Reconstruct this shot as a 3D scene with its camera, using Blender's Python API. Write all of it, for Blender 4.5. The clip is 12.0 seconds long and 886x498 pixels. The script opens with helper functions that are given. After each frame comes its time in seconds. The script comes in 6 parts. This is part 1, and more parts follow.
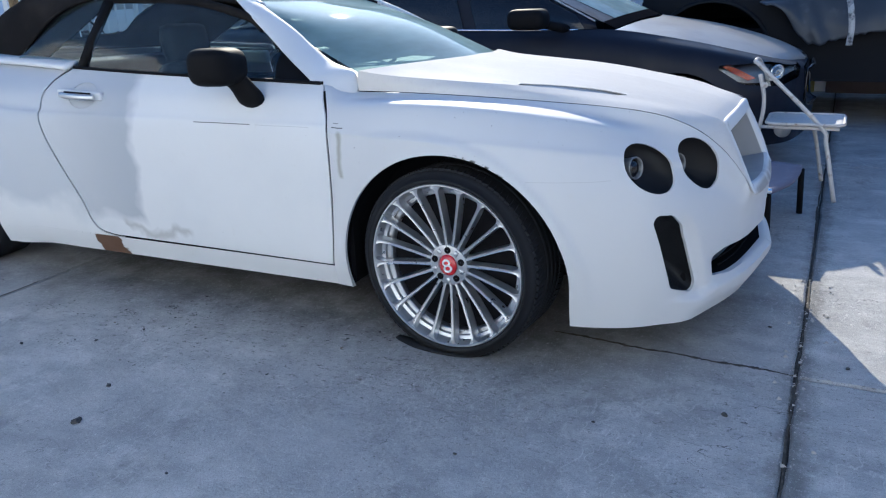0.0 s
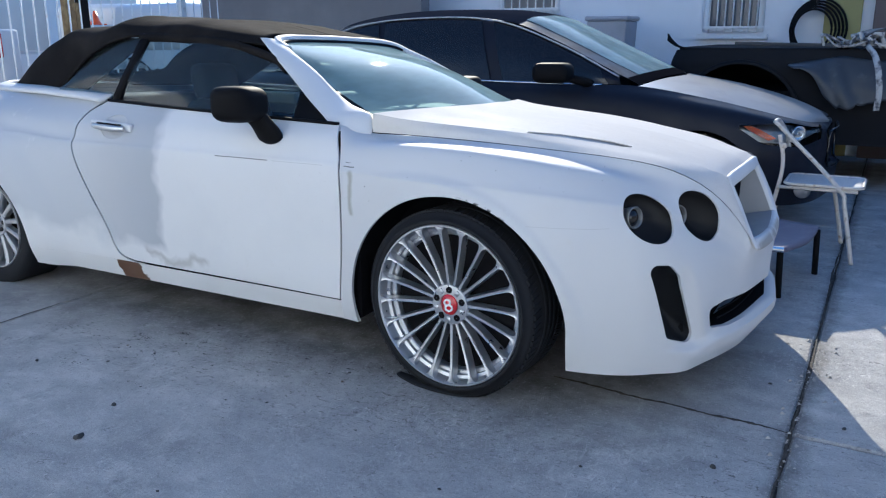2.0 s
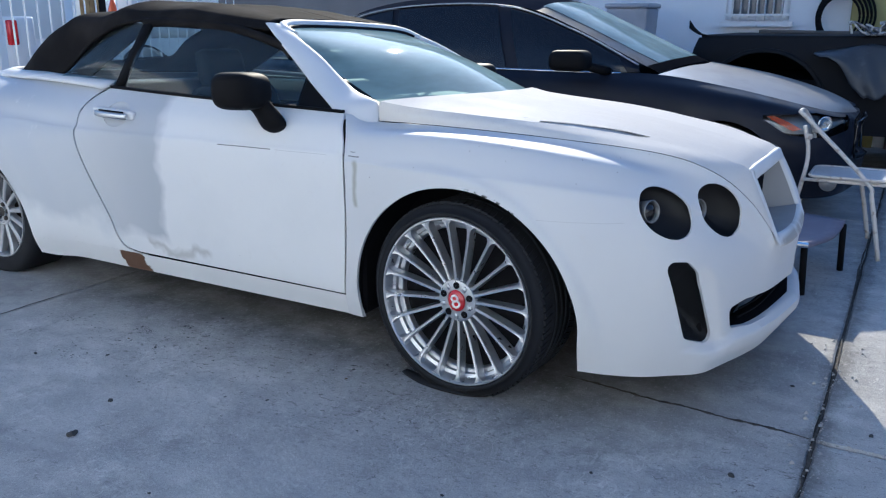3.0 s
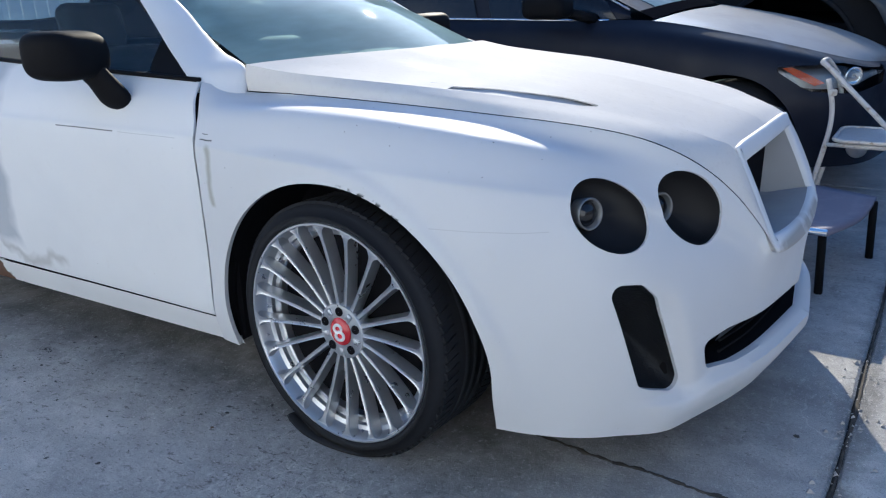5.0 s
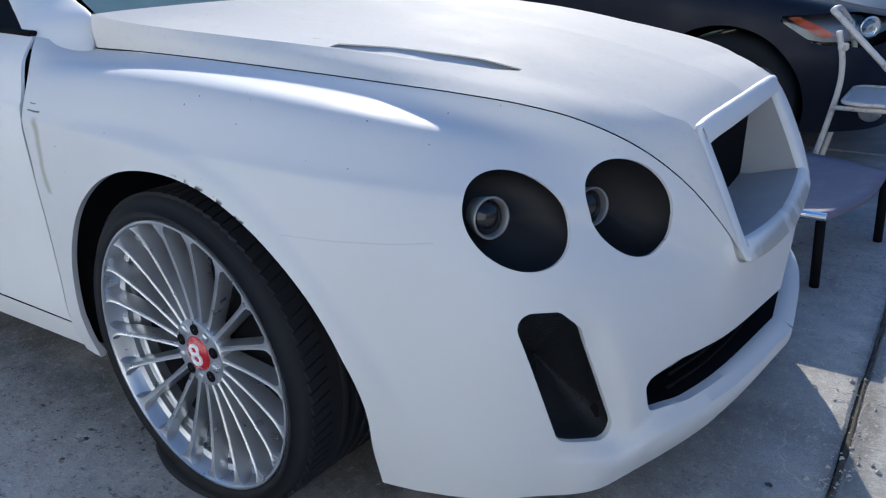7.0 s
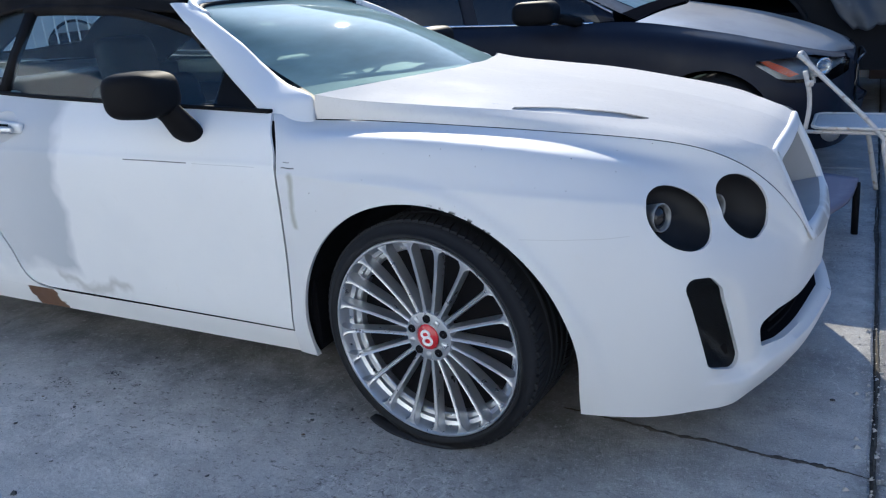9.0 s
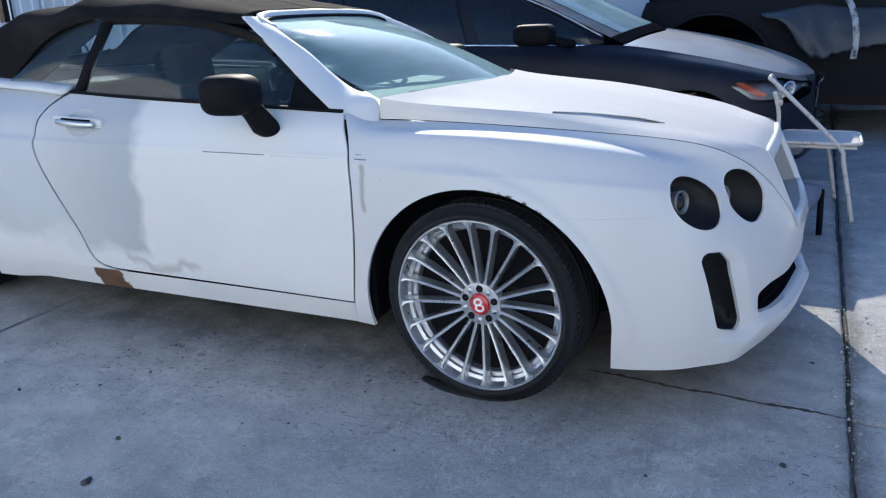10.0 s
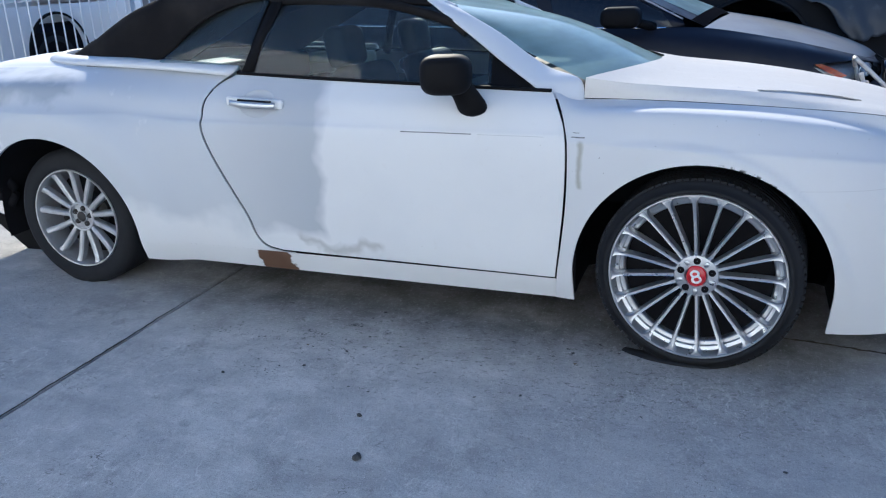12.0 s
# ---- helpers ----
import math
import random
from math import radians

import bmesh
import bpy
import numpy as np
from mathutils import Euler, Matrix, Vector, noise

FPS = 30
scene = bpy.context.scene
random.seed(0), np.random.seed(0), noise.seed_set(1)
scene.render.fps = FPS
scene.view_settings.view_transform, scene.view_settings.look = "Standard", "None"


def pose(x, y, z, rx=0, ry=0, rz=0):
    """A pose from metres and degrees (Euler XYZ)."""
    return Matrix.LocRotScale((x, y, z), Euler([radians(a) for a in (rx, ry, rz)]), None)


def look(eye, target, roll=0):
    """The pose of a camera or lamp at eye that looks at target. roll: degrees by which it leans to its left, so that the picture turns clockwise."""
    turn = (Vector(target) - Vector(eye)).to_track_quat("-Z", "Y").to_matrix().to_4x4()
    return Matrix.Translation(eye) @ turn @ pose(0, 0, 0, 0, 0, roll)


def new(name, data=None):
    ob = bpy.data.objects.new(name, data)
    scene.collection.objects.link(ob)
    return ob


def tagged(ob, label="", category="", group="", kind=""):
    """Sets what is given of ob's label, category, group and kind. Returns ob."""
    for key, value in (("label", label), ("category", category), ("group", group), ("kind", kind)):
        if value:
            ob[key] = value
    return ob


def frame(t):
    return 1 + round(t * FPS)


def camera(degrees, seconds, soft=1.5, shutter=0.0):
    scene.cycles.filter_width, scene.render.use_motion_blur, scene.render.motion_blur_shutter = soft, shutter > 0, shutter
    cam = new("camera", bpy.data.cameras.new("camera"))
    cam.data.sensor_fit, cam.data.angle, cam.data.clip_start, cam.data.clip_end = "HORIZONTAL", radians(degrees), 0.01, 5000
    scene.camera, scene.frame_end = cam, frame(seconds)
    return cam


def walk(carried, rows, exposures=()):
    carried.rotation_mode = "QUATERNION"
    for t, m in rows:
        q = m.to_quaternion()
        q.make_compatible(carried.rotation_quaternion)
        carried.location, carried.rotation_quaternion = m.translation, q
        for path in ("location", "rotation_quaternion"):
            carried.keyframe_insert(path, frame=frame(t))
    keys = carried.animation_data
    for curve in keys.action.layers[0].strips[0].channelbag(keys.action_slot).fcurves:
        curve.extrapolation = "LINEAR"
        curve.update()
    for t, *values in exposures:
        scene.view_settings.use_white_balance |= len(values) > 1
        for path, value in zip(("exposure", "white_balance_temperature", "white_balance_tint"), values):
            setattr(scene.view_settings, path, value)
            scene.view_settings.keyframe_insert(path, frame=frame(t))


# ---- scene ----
cam = camera(57.1, 12.0, soft=1.2)
PATH = [
    (0, (1.196, -2.462, 1.311), (0.358, -0.76, 0.678), -2.3),
    (0.5, (1.291, -2.461, 1.293), (0.414, -0.769, 0.687), -1.6),
    (1, (1.329, -2.457, 1.291), (0.432, -0.762, 0.721), -1.1),
    (1.5, (1.338, -2.466, 1.301), (0.428, -0.766, 0.768), -0.7),
    (2, (1.33, -2.477, 1.297), (0.404, -0.782, 0.781), -0.2),
    (2.5, (1.321, -2.458, 1.289), (0.373, -0.775, 0.768), 0.0),
    (4.5, (1.273, -1.728, 1.236), (0.279, -0.109, 0.611), -1.5),
    (5, (1.283, -1.504, 1.217), (0.268, 0.096, 0.577), -1.8),
    (5.5, (1.271, -1.252, 1.207), (0.226, 0.317, 0.54), -1.7),
    (6, (1.288, -1.016, 1.18), (0.216, 0.518, 0.473), -1.4),
    (6.5, (1.307, -0.9, 1.164), (0.232, 0.611, 0.414), -1.4),
    (8.5, (1.065, -1.592, 1.292), (0.264, 0.096, 0.577), -4.7),
    (9, (1.054, -1.837, 1.346), (0.164, -0.174, 0.681), -4.1),
    (9.5, (1.014, -2.119, 1.347), (0.163, -0.427, 0.705), -2.8),
    (10, (0.951, -2.364, 1.374), (0.163, -0.636, 0.75), -2.3),
    (10.5, (0.854, -2.589, 1.381), (0.097, -0.845, 0.76), -2.2),
    (11, (0.606, -2.763, 1.394), (-0.138, -1.019, 0.759), -2.6),
    (11.5, (0.321, -2.819, 1.4), (-0.38, -1.062, 0.75), -2.2),
    (12, (0.084, -2.79, 1.4), (-0.567, -1.019, 0.736), -1.9),
]
walk(cam, [(t, look(eye, target, roll)) for t, eye, target, roll in PATH], exposures=[(0, 1.86, 4520, 6), (2.5, 1.78, 4500, 6), (4.5, 1.82, 4560, 6), (6.5, 1.66, 4580, 6), (8.5, 1.75, 4560, 6), (10.5, 1.84, 4510, 6), (12, 1.84, 4500, 6)])

# ---- light ----
SUN_EL, SUN_AZ = 25.0, -26.8
world = bpy.data.worlds.new("sky")
scene.world = world
world.use_nodes = True
wn = world.node_tree
sky = wn.nodes.new("ShaderNodeTexSky")
sky.sky_type, sky.sun_disc = "NISHITA", False
sky.sun_elevation, sky.sun_rotation = radians(SUN_EL), radians(SUN_AZ % 360)
sky.dust_density, sky.ozone_density = 1.1, 1.7
wn.links.new(sky.outputs[0], wn.nodes["Background"].inputs[0])
wn.nodes["Background"].inputs[1].default_value = 0.05
sun = new("sun", bpy.data.lights.new("sun", "SUN"))
sun.data.energy, sun.data.angle, sun.data.color = 2.5, radians(0.53), (1.0, 0.71, 0.40)
s_dir = Vector((math.sin(radians(SUN_AZ)) * math.cos(radians(SUN_EL)), math.cos(radians(SUN_AZ)) * math.cos(radians(SUN_EL)), math.sin(radians(SUN_EL))))
sun.matrix_world = look(s_dir * 30, (0, 0, 0))


# ---- materials ----
class Mat:
    """A small builder of node materials."""

    def __init__(self, name, color, rough=0.5, metal=0.0, coat=0.0, spec=0.5):
        self.m = bpy.data.materials.new(name)
        self.m.use_nodes = True
        self.t = self.m.node_tree
        self.b = self.t.nodes["Principled BSDF"]
        self.put("Base Color", (*color, 1))
        self.put("Roughness", rough)
        self.put("Metallic", metal)
        self.put("Coat Weight", coat)
        self.put("Specular IOR Level", spec)
        self.co = self.node("ShaderNodeTexCoord").outputs["Object"]
        self.color, self.rough = (*color, 1), rough

    def put(self, key, value):
        self.b.inputs[key].default_value = value

    def node(self, kind, **kw):
        n = self.t.nodes.new(kind)
        for k, v in kw.items():
            n.inputs[k].default_value = v
        return n

    def link(self, a, b):
        self.t.links.new(a, b)
        return self

    def noise(self, scale, detail=4.0, rough=0.55, stretch=None):
        n = self.node("ShaderNodeTexNoise", Scale=scale, Detail=detail, Roughness=rough)
        v = self.co
        if stretch:
            mp = self.node("ShaderNodeMapping", Scale=stretch)
            self.link(v, mp.inputs["Vector"])
            v = mp.outputs[0]
        self.link(v, n.inputs["Vector"])
        return n.outputs["Fac"]

    def ramp(self, fac, lo, hi, a=0.0, b=1.0):
        n = self.node("ShaderNodeMapRange")
        n.inputs["From Min"].default_value, n.inputs["From Max"].default_value = lo, hi
        n.inputs["To Min"].default_value, n.inputs["To Max"].default_value = a, b
        self.link(fac, n.inputs["Value"])
        return n.outputs["Result"]

    def math(self, op, a, b):
        n = self.node("ShaderNodeMath")
        n.operation = op
        for i, v in enumerate((a, b)):
            if isinstance(v, (int, float)):
                n.inputs[i].default_value = v
            else:
                self.link(v, n.inputs[i])
        return n.outputs[0]

    def axis(self, k):
        n = self.node("ShaderNodeSeparateXYZ")
        self.link(self.co, n.inputs[0])
        return n.outputs[k]

    def tint(self, fac, color):
        """Lays a colour over the base by fac."""
        n = self.node("ShaderNodeMix")
        n.data_type = "RGBA"
        self.link(fac, n.inputs["Factor"])
        if isinstance(self.color, tuple):
            n.inputs["A"].default_value = self.color
            for s in n.inputs:
                if s.name == "A" and s.type == "RGBA":
                    s.default_value = self.color
        for s in n.inputs:
            if s.type == "RGBA" and s.name == "B":
                s.default_value = (*color, 1)
            if s.type == "RGBA" and s.name == "A" and not isinstance(self.color, tuple):
                self.link(self.color, s)
        out = [o for o in n.outputs if o.type == "RGBA"][0]
        self.color = out
        self.link(out, self.b.inputs["Base Color"])
        return self

    def vary_rough(self, fac, lo, hi):
        self.link(self.ramp(fac, 0.3, 0.7, lo, hi), self.b.inputs["Roughness"])
        return self

    def bump(self, fac, strength=0.2, dist=0.005):
        n = self.node("ShaderNodeBump", Strength=strength, Distance=dist)
        self.link(fac, n.inputs["Height"])
        old = self.b.inputs["Normal"].links
        if old:
            self.link(old[0].from_socket, n.inputs["Normal"])
        self.link(n.outputs[0], self.b.inputs["Normal"])
        return self


def box_mask(m, x0, x1, z0, z1, soft, wob_scale, wob):
    """1 inside a rough-edged patch of the x-z plane, 0 outside."""
    w = m.ramp(m.noise(wob_scale, 3), 0, 1, -wob, wob)
    x = m.math("ADD", m.axis(0), w)
    z = m.math("ADD", m.axis(2), w)
    a = m.math("MULTIPLY", m.ramp(x, x0, x0 + soft), m.ramp(x, x1, x1 - soft))
    b = m.math("MULTIPLY", m.ramp(z, z0, z0 + soft), m.ramp(z, z1, z1 - soft))
    return m.math("MULTIPLY", a, b)


def paint_primer(name, dent=0.03, base=(0.66, 0.665, 0.67)):
    m = Mat(name, base, 0.6, spec=0.25)
    m.tint(m.ramp(m.noise(2.2, 5), 0.45, 0.75, 0, 0.35), (0.54, 0.555, 0.58))
    m.tint(m.ramp(m.noise(26, 4, 0.7), 0.62, 0.8, 0, 0.25), (0.54, 0.52, 0.48))
    m.tint(m.ramp(m.noise(140, 2), 0.775, 0.80, 0, 0.8), (0.30, 0.28, 0.26))
    m.vary_rough(m.noise(9, 5, 0.6), 0.5, 0.7)
    m.bump(m.noise(260, 2), 0.05, 0.001).bump(m.noise(14, 3), dent, 0.004)
    return m


PRIMER = paint_primer("white_primer")
DOORP = paint_primer("door_primer")
GREYP = (0.34, 0.365, 0.405)
DOORP.tint(DOORP.math("MULTIPLY", box_mask(DOORP, -2.4, -1.42, 0.33, 1.2, 0.055, 4, 0.11), DOORP.ramp(DOORP.axis(0), -1.95, -1.50, 0.55, 1.0)), (0.40, 0.42, 0.455))
DOORP.tint(box_mask(DOORP, -1.62, -1.2, 0.29, 0.36, 0.03, 6, 0.12), (0.46, 0.46, 0.46))
FENDP = paint_primer("fender_primer", base=(0.565, 0.574, 0.588))
FENDP.tint(box_mask(FENDP, -0.435, -0.405, 0.62, 0.80, 0.012, 9, 0.02), (0.36, 0.36, 0.33))
QUARP = paint_primer("quarter_primer")
QUARP.tint(box_mask(QUARP, -3.6, -1.6, 0.36, 1.2, 0.09, 4, 0.16), (0.50, 0.52, 0.55))
QUARP.tint(QUARP.math("MULTIPLY", QUARP.ramp(QUARP.noise(4.5, 5, 0.6, (1, 1, 0.5)), 0.60, 0.68), QUARP.ramp(QUARP.axis(2), 0.45, 0.6)), (0.68, 0.68, 0.68))
QUARP.tint(box_mask(QUARP, -3.4, -2.65, 0.86, 1.0, 0.05, 6, 0.12), GREYP)
SILLP = paint_primer("sill_primer")
SILLP.tint(box_mask(SILLP, -1.80, -1.63, 0.10, 0.30, 0.008, 13, 0.06), (0.115, 0.068, 0.042))
SILLP.tint(box_mask(SILLP, -0.64, -0.47, 0.14, 0.172, 0.02, 14, 0.05), (0.48, 0.44, 0.38))
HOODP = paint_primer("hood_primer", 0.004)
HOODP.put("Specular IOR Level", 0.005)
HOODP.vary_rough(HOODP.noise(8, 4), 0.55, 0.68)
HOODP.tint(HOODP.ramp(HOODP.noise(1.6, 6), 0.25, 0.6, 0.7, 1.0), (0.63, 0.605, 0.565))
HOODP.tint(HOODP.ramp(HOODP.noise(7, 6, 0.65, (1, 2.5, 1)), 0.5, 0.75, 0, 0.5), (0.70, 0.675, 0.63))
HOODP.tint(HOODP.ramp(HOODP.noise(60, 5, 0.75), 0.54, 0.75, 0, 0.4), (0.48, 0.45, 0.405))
DOORP.tint(box_mask(DOORP, -1.10, -0.82, 0.804, 0.809, 0.002, 3, 0.004), (0.06, 0.06, 0.065))
DOORP.tint(box_mask(DOORP, -0.80, -0.55, 0.8045, 0.8075, 0.002, 3, 0.004), (0.36, 0.36, 0.37))
FENDP.tint(box_mask(FENDP, -0.455, -0.405, 0.806, 0.811, 0.002, 20, 0.006), (0.06, 0.06, 0.06))
FENDP.tint(box_mask(FENDP, -0.45, -0.425, 0.822, 0.826, 0.002, 20, 0.006), (0.08, 0.08, 0.08))
FENDP.tint(box_mask(FENDP, 0.30, 0.56, 0.664, 0.667, 0.002, 2, 0.008), (0.40, 0.40, 0.41))
arch_z = FENDP.math("SUBTRACT", FENDP.axis(2), 0.295)
arch_r = FENDP.math("SQRT", FENDP.math("ADD", FENDP.math("MULTIPLY", FENDP.axis(0), FENDP.axis(0)), FENDP.math("MULTIPLY", arch_z, arch_z)), 0)
bite = FENDP.math("MULTIPLY", FENDP.ramp(arch_r, 0.453, 0.447), FENDP.ramp(FENDP.noise(38, 3), 0.55, 0.58))
FENDP.tint(FENDP.math("MULTIPLY", bite, FENDP.math("MULTIPLY", FENDP.ramp(FENDP.axis(0), 0.02, 0.08), FENDP.ramp(FENDP.axis(0), 0.30, 0.22))), (0.05, 0.05, 0.05))
chips = FENDP.noise(60, 2)
FENDP.tint(FENDP.math("MULTIPLY", FENDP.ramp(chips, 0.758, 0.772), FENDP.ramp(FENDP.axis(2), 0.58, 0.66)), (0.07, 0.065, 0.06))
DOORP.tint(box_mask(DOORP, -1.66, -0.48, 0.255, 0.269, 0.004, 21, 0.006), (0.06, 0.055, 0.05))
FABRIC = Mat("soft_top_fabric", (0.013, 0.0125, 0.013), 0.95, spec=0.03)
FABRIC.tint(FABRIC.ramp(FABRIC.noise(3, 5), 0.45, 0.8, 0, 0.7), (0.045, 0.040, 0.037))
FABRIC.bump(FABRIC.noise(900, 2), 0.25, 0.001).bump(FABRIC.noise(5, 3), 0.35, 0.02)
RUBBER = Mat("tyre_rubber", (0.0135, 0.0145, 0.0175), 0.8, spec=0.25)
RUBBER.tint(RUBBER.ramp(RUBBER.noise(12, 5), 0.5, 0.8, 0, 0.5), (0.021, 0.021, 0.022))
RUBBER.bump(RUBBER.noise(160, 2), 0.1, 0.001)
ALLOY = Mat("silver_alloy", (0.56, 0.57, 0.59), 0.32, 0.85)
ALLOY.vary_rough(ALLOY.noise(30, 4), 0.26, 0.38)
ALLOYD = Mat("dull_alloy", (0.50, 0.51, 0.53), 0.42, 0.7)
ALLOYD.tint(ALLOYD.ramp(ALLOYD.noise(20, 5), 0.5, 0.8, 0, 0.6), (0.25, 0.24, 0.22))
STEEL = Mat("brake_steel", (0.035, 0.032, 0.03), 0.6, 0.3)
CHROME = Mat("chrome", (0.85, 0.86, 0.87), 0.10, 1.0).m
PLASTIC = Mat("black_plastic", (0.009, 0.009, 0.010), 0.62, spec=0.06)
PLASTIC.bump(PLASTIC.noise(300, 2), 0.15, 0.001)
GLOSSB = Mat("black_gloss", (0.010, 0.010, 0.012), 0.15).m
# black of the liners, also used for shade in gaps, holes and hollows
LINER = Mat("liner_shade_black", (0.012, 0.012, 0.014), 0.95, spec=0.0).m
RED = Mat("badge_red", (0.42, 0.012, 0.018), 0.25, coat=0.6).m
WHITE = Mat("badge_white", (0.80, 0.80, 0.80), 0.3).m
LEATHER = Mat("seat_leather", (0.013, 0.0145, 0.016), 0.6, spec=0.25).m
PALE = Mat("pale_trim", (0.55, 0.58, 0.50), 0.6).m
NAVY = Mat("navy_paint", (0.012, 0.014, 0.024), 0.38, coat=0.03, spec=0.18)
NAVY.tint(NAVY.ramp(NAVY.noise(7, 5), 0.5, 0.8, 0, 0.35), (0.028, 0.028, 0.032))
NAVY.vary_rough(NAVY.noise(6, 5), 0.28, 0.55)
ROOFN = Mat("faded_navy_roof", (0.020, 0.023, 0.034), 0.7, spec=0.0)
ROOFN.tint(ROOFN.ramp(ROOFN.noise(6, 5), 0.5, 0.8, 0, 0.5), (0.04, 0.04, 0.045))
BLACKP = Mat("faded_black_paint", (0.014, 0.015, 0.018), 0.55, spec=0.08)
BLACKP.tint(BLACKP.ramp(BLACKP.noise(5, 5), 0.5, 0.8, 0, 0.4), (0.018, 0.018, 0.02))
AMBER = Mat("amber_lens", (0.75, 0.12, 0.02), 0.2, coat=0.5).m
REDLENS = Mat("red_lens", (0.55, 0.01, 0.015), 0.2, coat=0.5).m


def glass(name, color, rough=0.02, dust=0.0, power=4.5, sky_haze=(0.48, 0.57, 0.60)):
    """Tinted glass: see-through tint under a mirror-like face."""
    m = bpy.data.materials.new(name)
    m.use_nodes = True
    t = m.node_tree
    t.nodes.remove(t.nodes["Principled BSDF"])
    tr = t.nodes.new("ShaderNodeBsdfTransparent")
    tr.inputs[0].default_value = (*color, 1)
    gl = t.nodes.new("ShaderNodeBsdfGlossy")
    gl.inputs["Roughness"].default_value = rough
    lw = t.nodes.new("ShaderNodeLayerWeight")
    lw.inputs[0].default_value = 0.5
    pw = t.nodes.new("ShaderNodeMath")
    pw.operation = "POWER"
    pw.inputs[1].default_value = power
    t.links.new(lw.outputs["Facing"], pw.inputs[0])
    fr = t.nodes.new("ShaderNodeMapRange")
    fr.inputs["To Min"].default_value, fr.inputs["To Max"].default_value = 0.05, 0.95
    t.links.new(pw.outputs[0], fr.inputs["Value"])
    mx = t.nodes.new("ShaderNodeMixShader")
    t.links.new(fr.outputs[0], mx.inputs[0])
    t.links.new(tr.outputs[0], mx.inputs[1])
    t.links.new(gl.outputs[0], mx.inputs[2])
    out = mx.outputs[0]
    # diffuse layer: dust and, on the windscreens, a painted reflection of the sky
    if dust:
        di = t.nodes.new("ShaderNodeBsdfDiffuse")
        di.inputs[0].default_value = (*sky_haze, 1)
        nz = t.nodes.new("ShaderNodeTexNoise")
        nz.inputs["Scale"].default_value, nz.inputs["Detail"].default_value = 5, 6
        mr = t.nodes.new("ShaderNodeMapRange")
        mr.inputs["From Min"].default_value, mr.inputs["From Max"].default_value = 0.35, 0.7
        mr.inputs["To Min"].default_value, mr.inputs["To Max"].default_value = 0.8 * dust, 1.15 * dust
        t.links.new(nz.outputs["Fac"], mr.inputs["Value"])
        m2 = t.nodes.new("ShaderNodeMixShader")
        t.links.new(mr.outputs["Result"], m2.inputs[0])
        t.links.new(out, m2.inputs[1])
        t.links.new(di.outputs[0], m2.inputs[2])
        out = m2.outputs[0]
    t.links.new(out, t.nodes["Material Output"].inputs[0])
    return m


TINT = glass("tinted_window", (0.57, 0.67, 0.70), 0.02, 0.035, 6.5)
CLEAR = glass("clear_plastic", (0.92, 0.98, 0.98), 0.03, 0.02, 6.0)
# the strong teal layer carries the milky sky reflection in its colour
SCREEN = glass("windscreen_glass", (0.28, 0.40, 0.40), 0.03, 0.46, 5.5, (0.41, 0.55, 0.53))
LENS = glass("lamp_lens", (0.75, 0.78, 0.8))
CONCRETE = Mat("worn_concrete", (0.50, 0.495, 0.48), 0.88, spec=0.3)
C = CONCRETE
# broad pale and dark clouds
C.tint(C.ramp(C.noise(0.9, 5, 0.6), 0.40, 0.62, 0, 0.9), (0.36, 0.36, 0.36))
C.tint(C.ramp(C.noise(1.9, 8, 0.7, (1, 1.7, 1)), 0.52, 0.64, 0, 0.75), (0.62, 0.61, 0.58))
C.tint(C.ramp(C.noise(3.1, 9, 0.74, (1.5, 1, 1)), 0.54, 0.66, 0, 0.7), (0.24, 0.238, 0.235))
# trowel and broom marks
C.tint(C.ramp(C.noise(9, 8, 0.7, (1, 6, 1)), 0.56, 0.68, 0, 0.45), (0.60, 0.59, 0.57))
C.tint(C.ramp(C.noise(13, 7, 0.75, (5, 1, 1)), 0.58, 0.68, 0, 0.45), (0.22, 0.218, 0.21))
# crumbled and scuffed spots with hard edges
crumb = C.math("MULTIPLY", C.ramp(C.noise(36, 8, 0.8, (1, 1.8, 1)), 0.57, 0.60), C.ramp(C.noise(1.25, 4, 0.6), 0.44, 0.58))
C.tint(C.math("MULTIPLY", crumb, 0.75), (0.10, 0.097, 0.092))
pale = C.math("MULTIPLY", C.ramp(C.noise(21, 8, 0.8, (2.2, 1, 1)), 0.57, 0.60), C.ramp(C.noise(1.7, 4, 0.6), 0.46, 0.58))
C.tint(C.math("MULTIPLY", pale, 0.7), (0.70, 0.69, 0.66))
streak = C.math("MULTIPLY", C.ramp(C.noise(38, 5, 0.8, (1, 3.2, 1)), 0.62, 0.65), C.ramp(C.noise(1.7, 4), 0.50, 0.62))
C.tint(C.math("MULTIPLY", streak, 0.8), (0.07, 0.068, 0.064))
# fine curved scores
score = C.math("ABSOLUTE", C.math("SUBTRACT", C.noise(6.5, 3, 0.55, (1, 1.5, 1)), 0.5), 0)
C.tint(C.math("MULTIPLY", C.ramp(score, 0.010, 0.003), C.math("MULTIPLY", C.ramp(C.noise(1.5, 4, 0.6), 0.50, 0.62), C.ramp(C.noise(19, 4), 0.45, 0.6))), (0.09, 0.087, 0.083))
score2 = C.math("ABSOLUTE", C.math("SUBTRACT", C.noise(4.2, 3, 0.5, (1.8, 1, 1)), 0.52), 0)
C.tint(C.math("MULTIPLY", C.ramp(score2, 0.012, 0.003, 0, 0.6), C.ramp(C.noise(2.0, 4, 0.6), 0.48, 0.60)), (0.66, 0.65, 0.62))
C.tint(C.ramp(C.noise(4.6, 4, 0.6, (1, 1.4, 1)), 0.42, 0.66, 0.0, 0.55), (0.27, 0.27, 0.272))
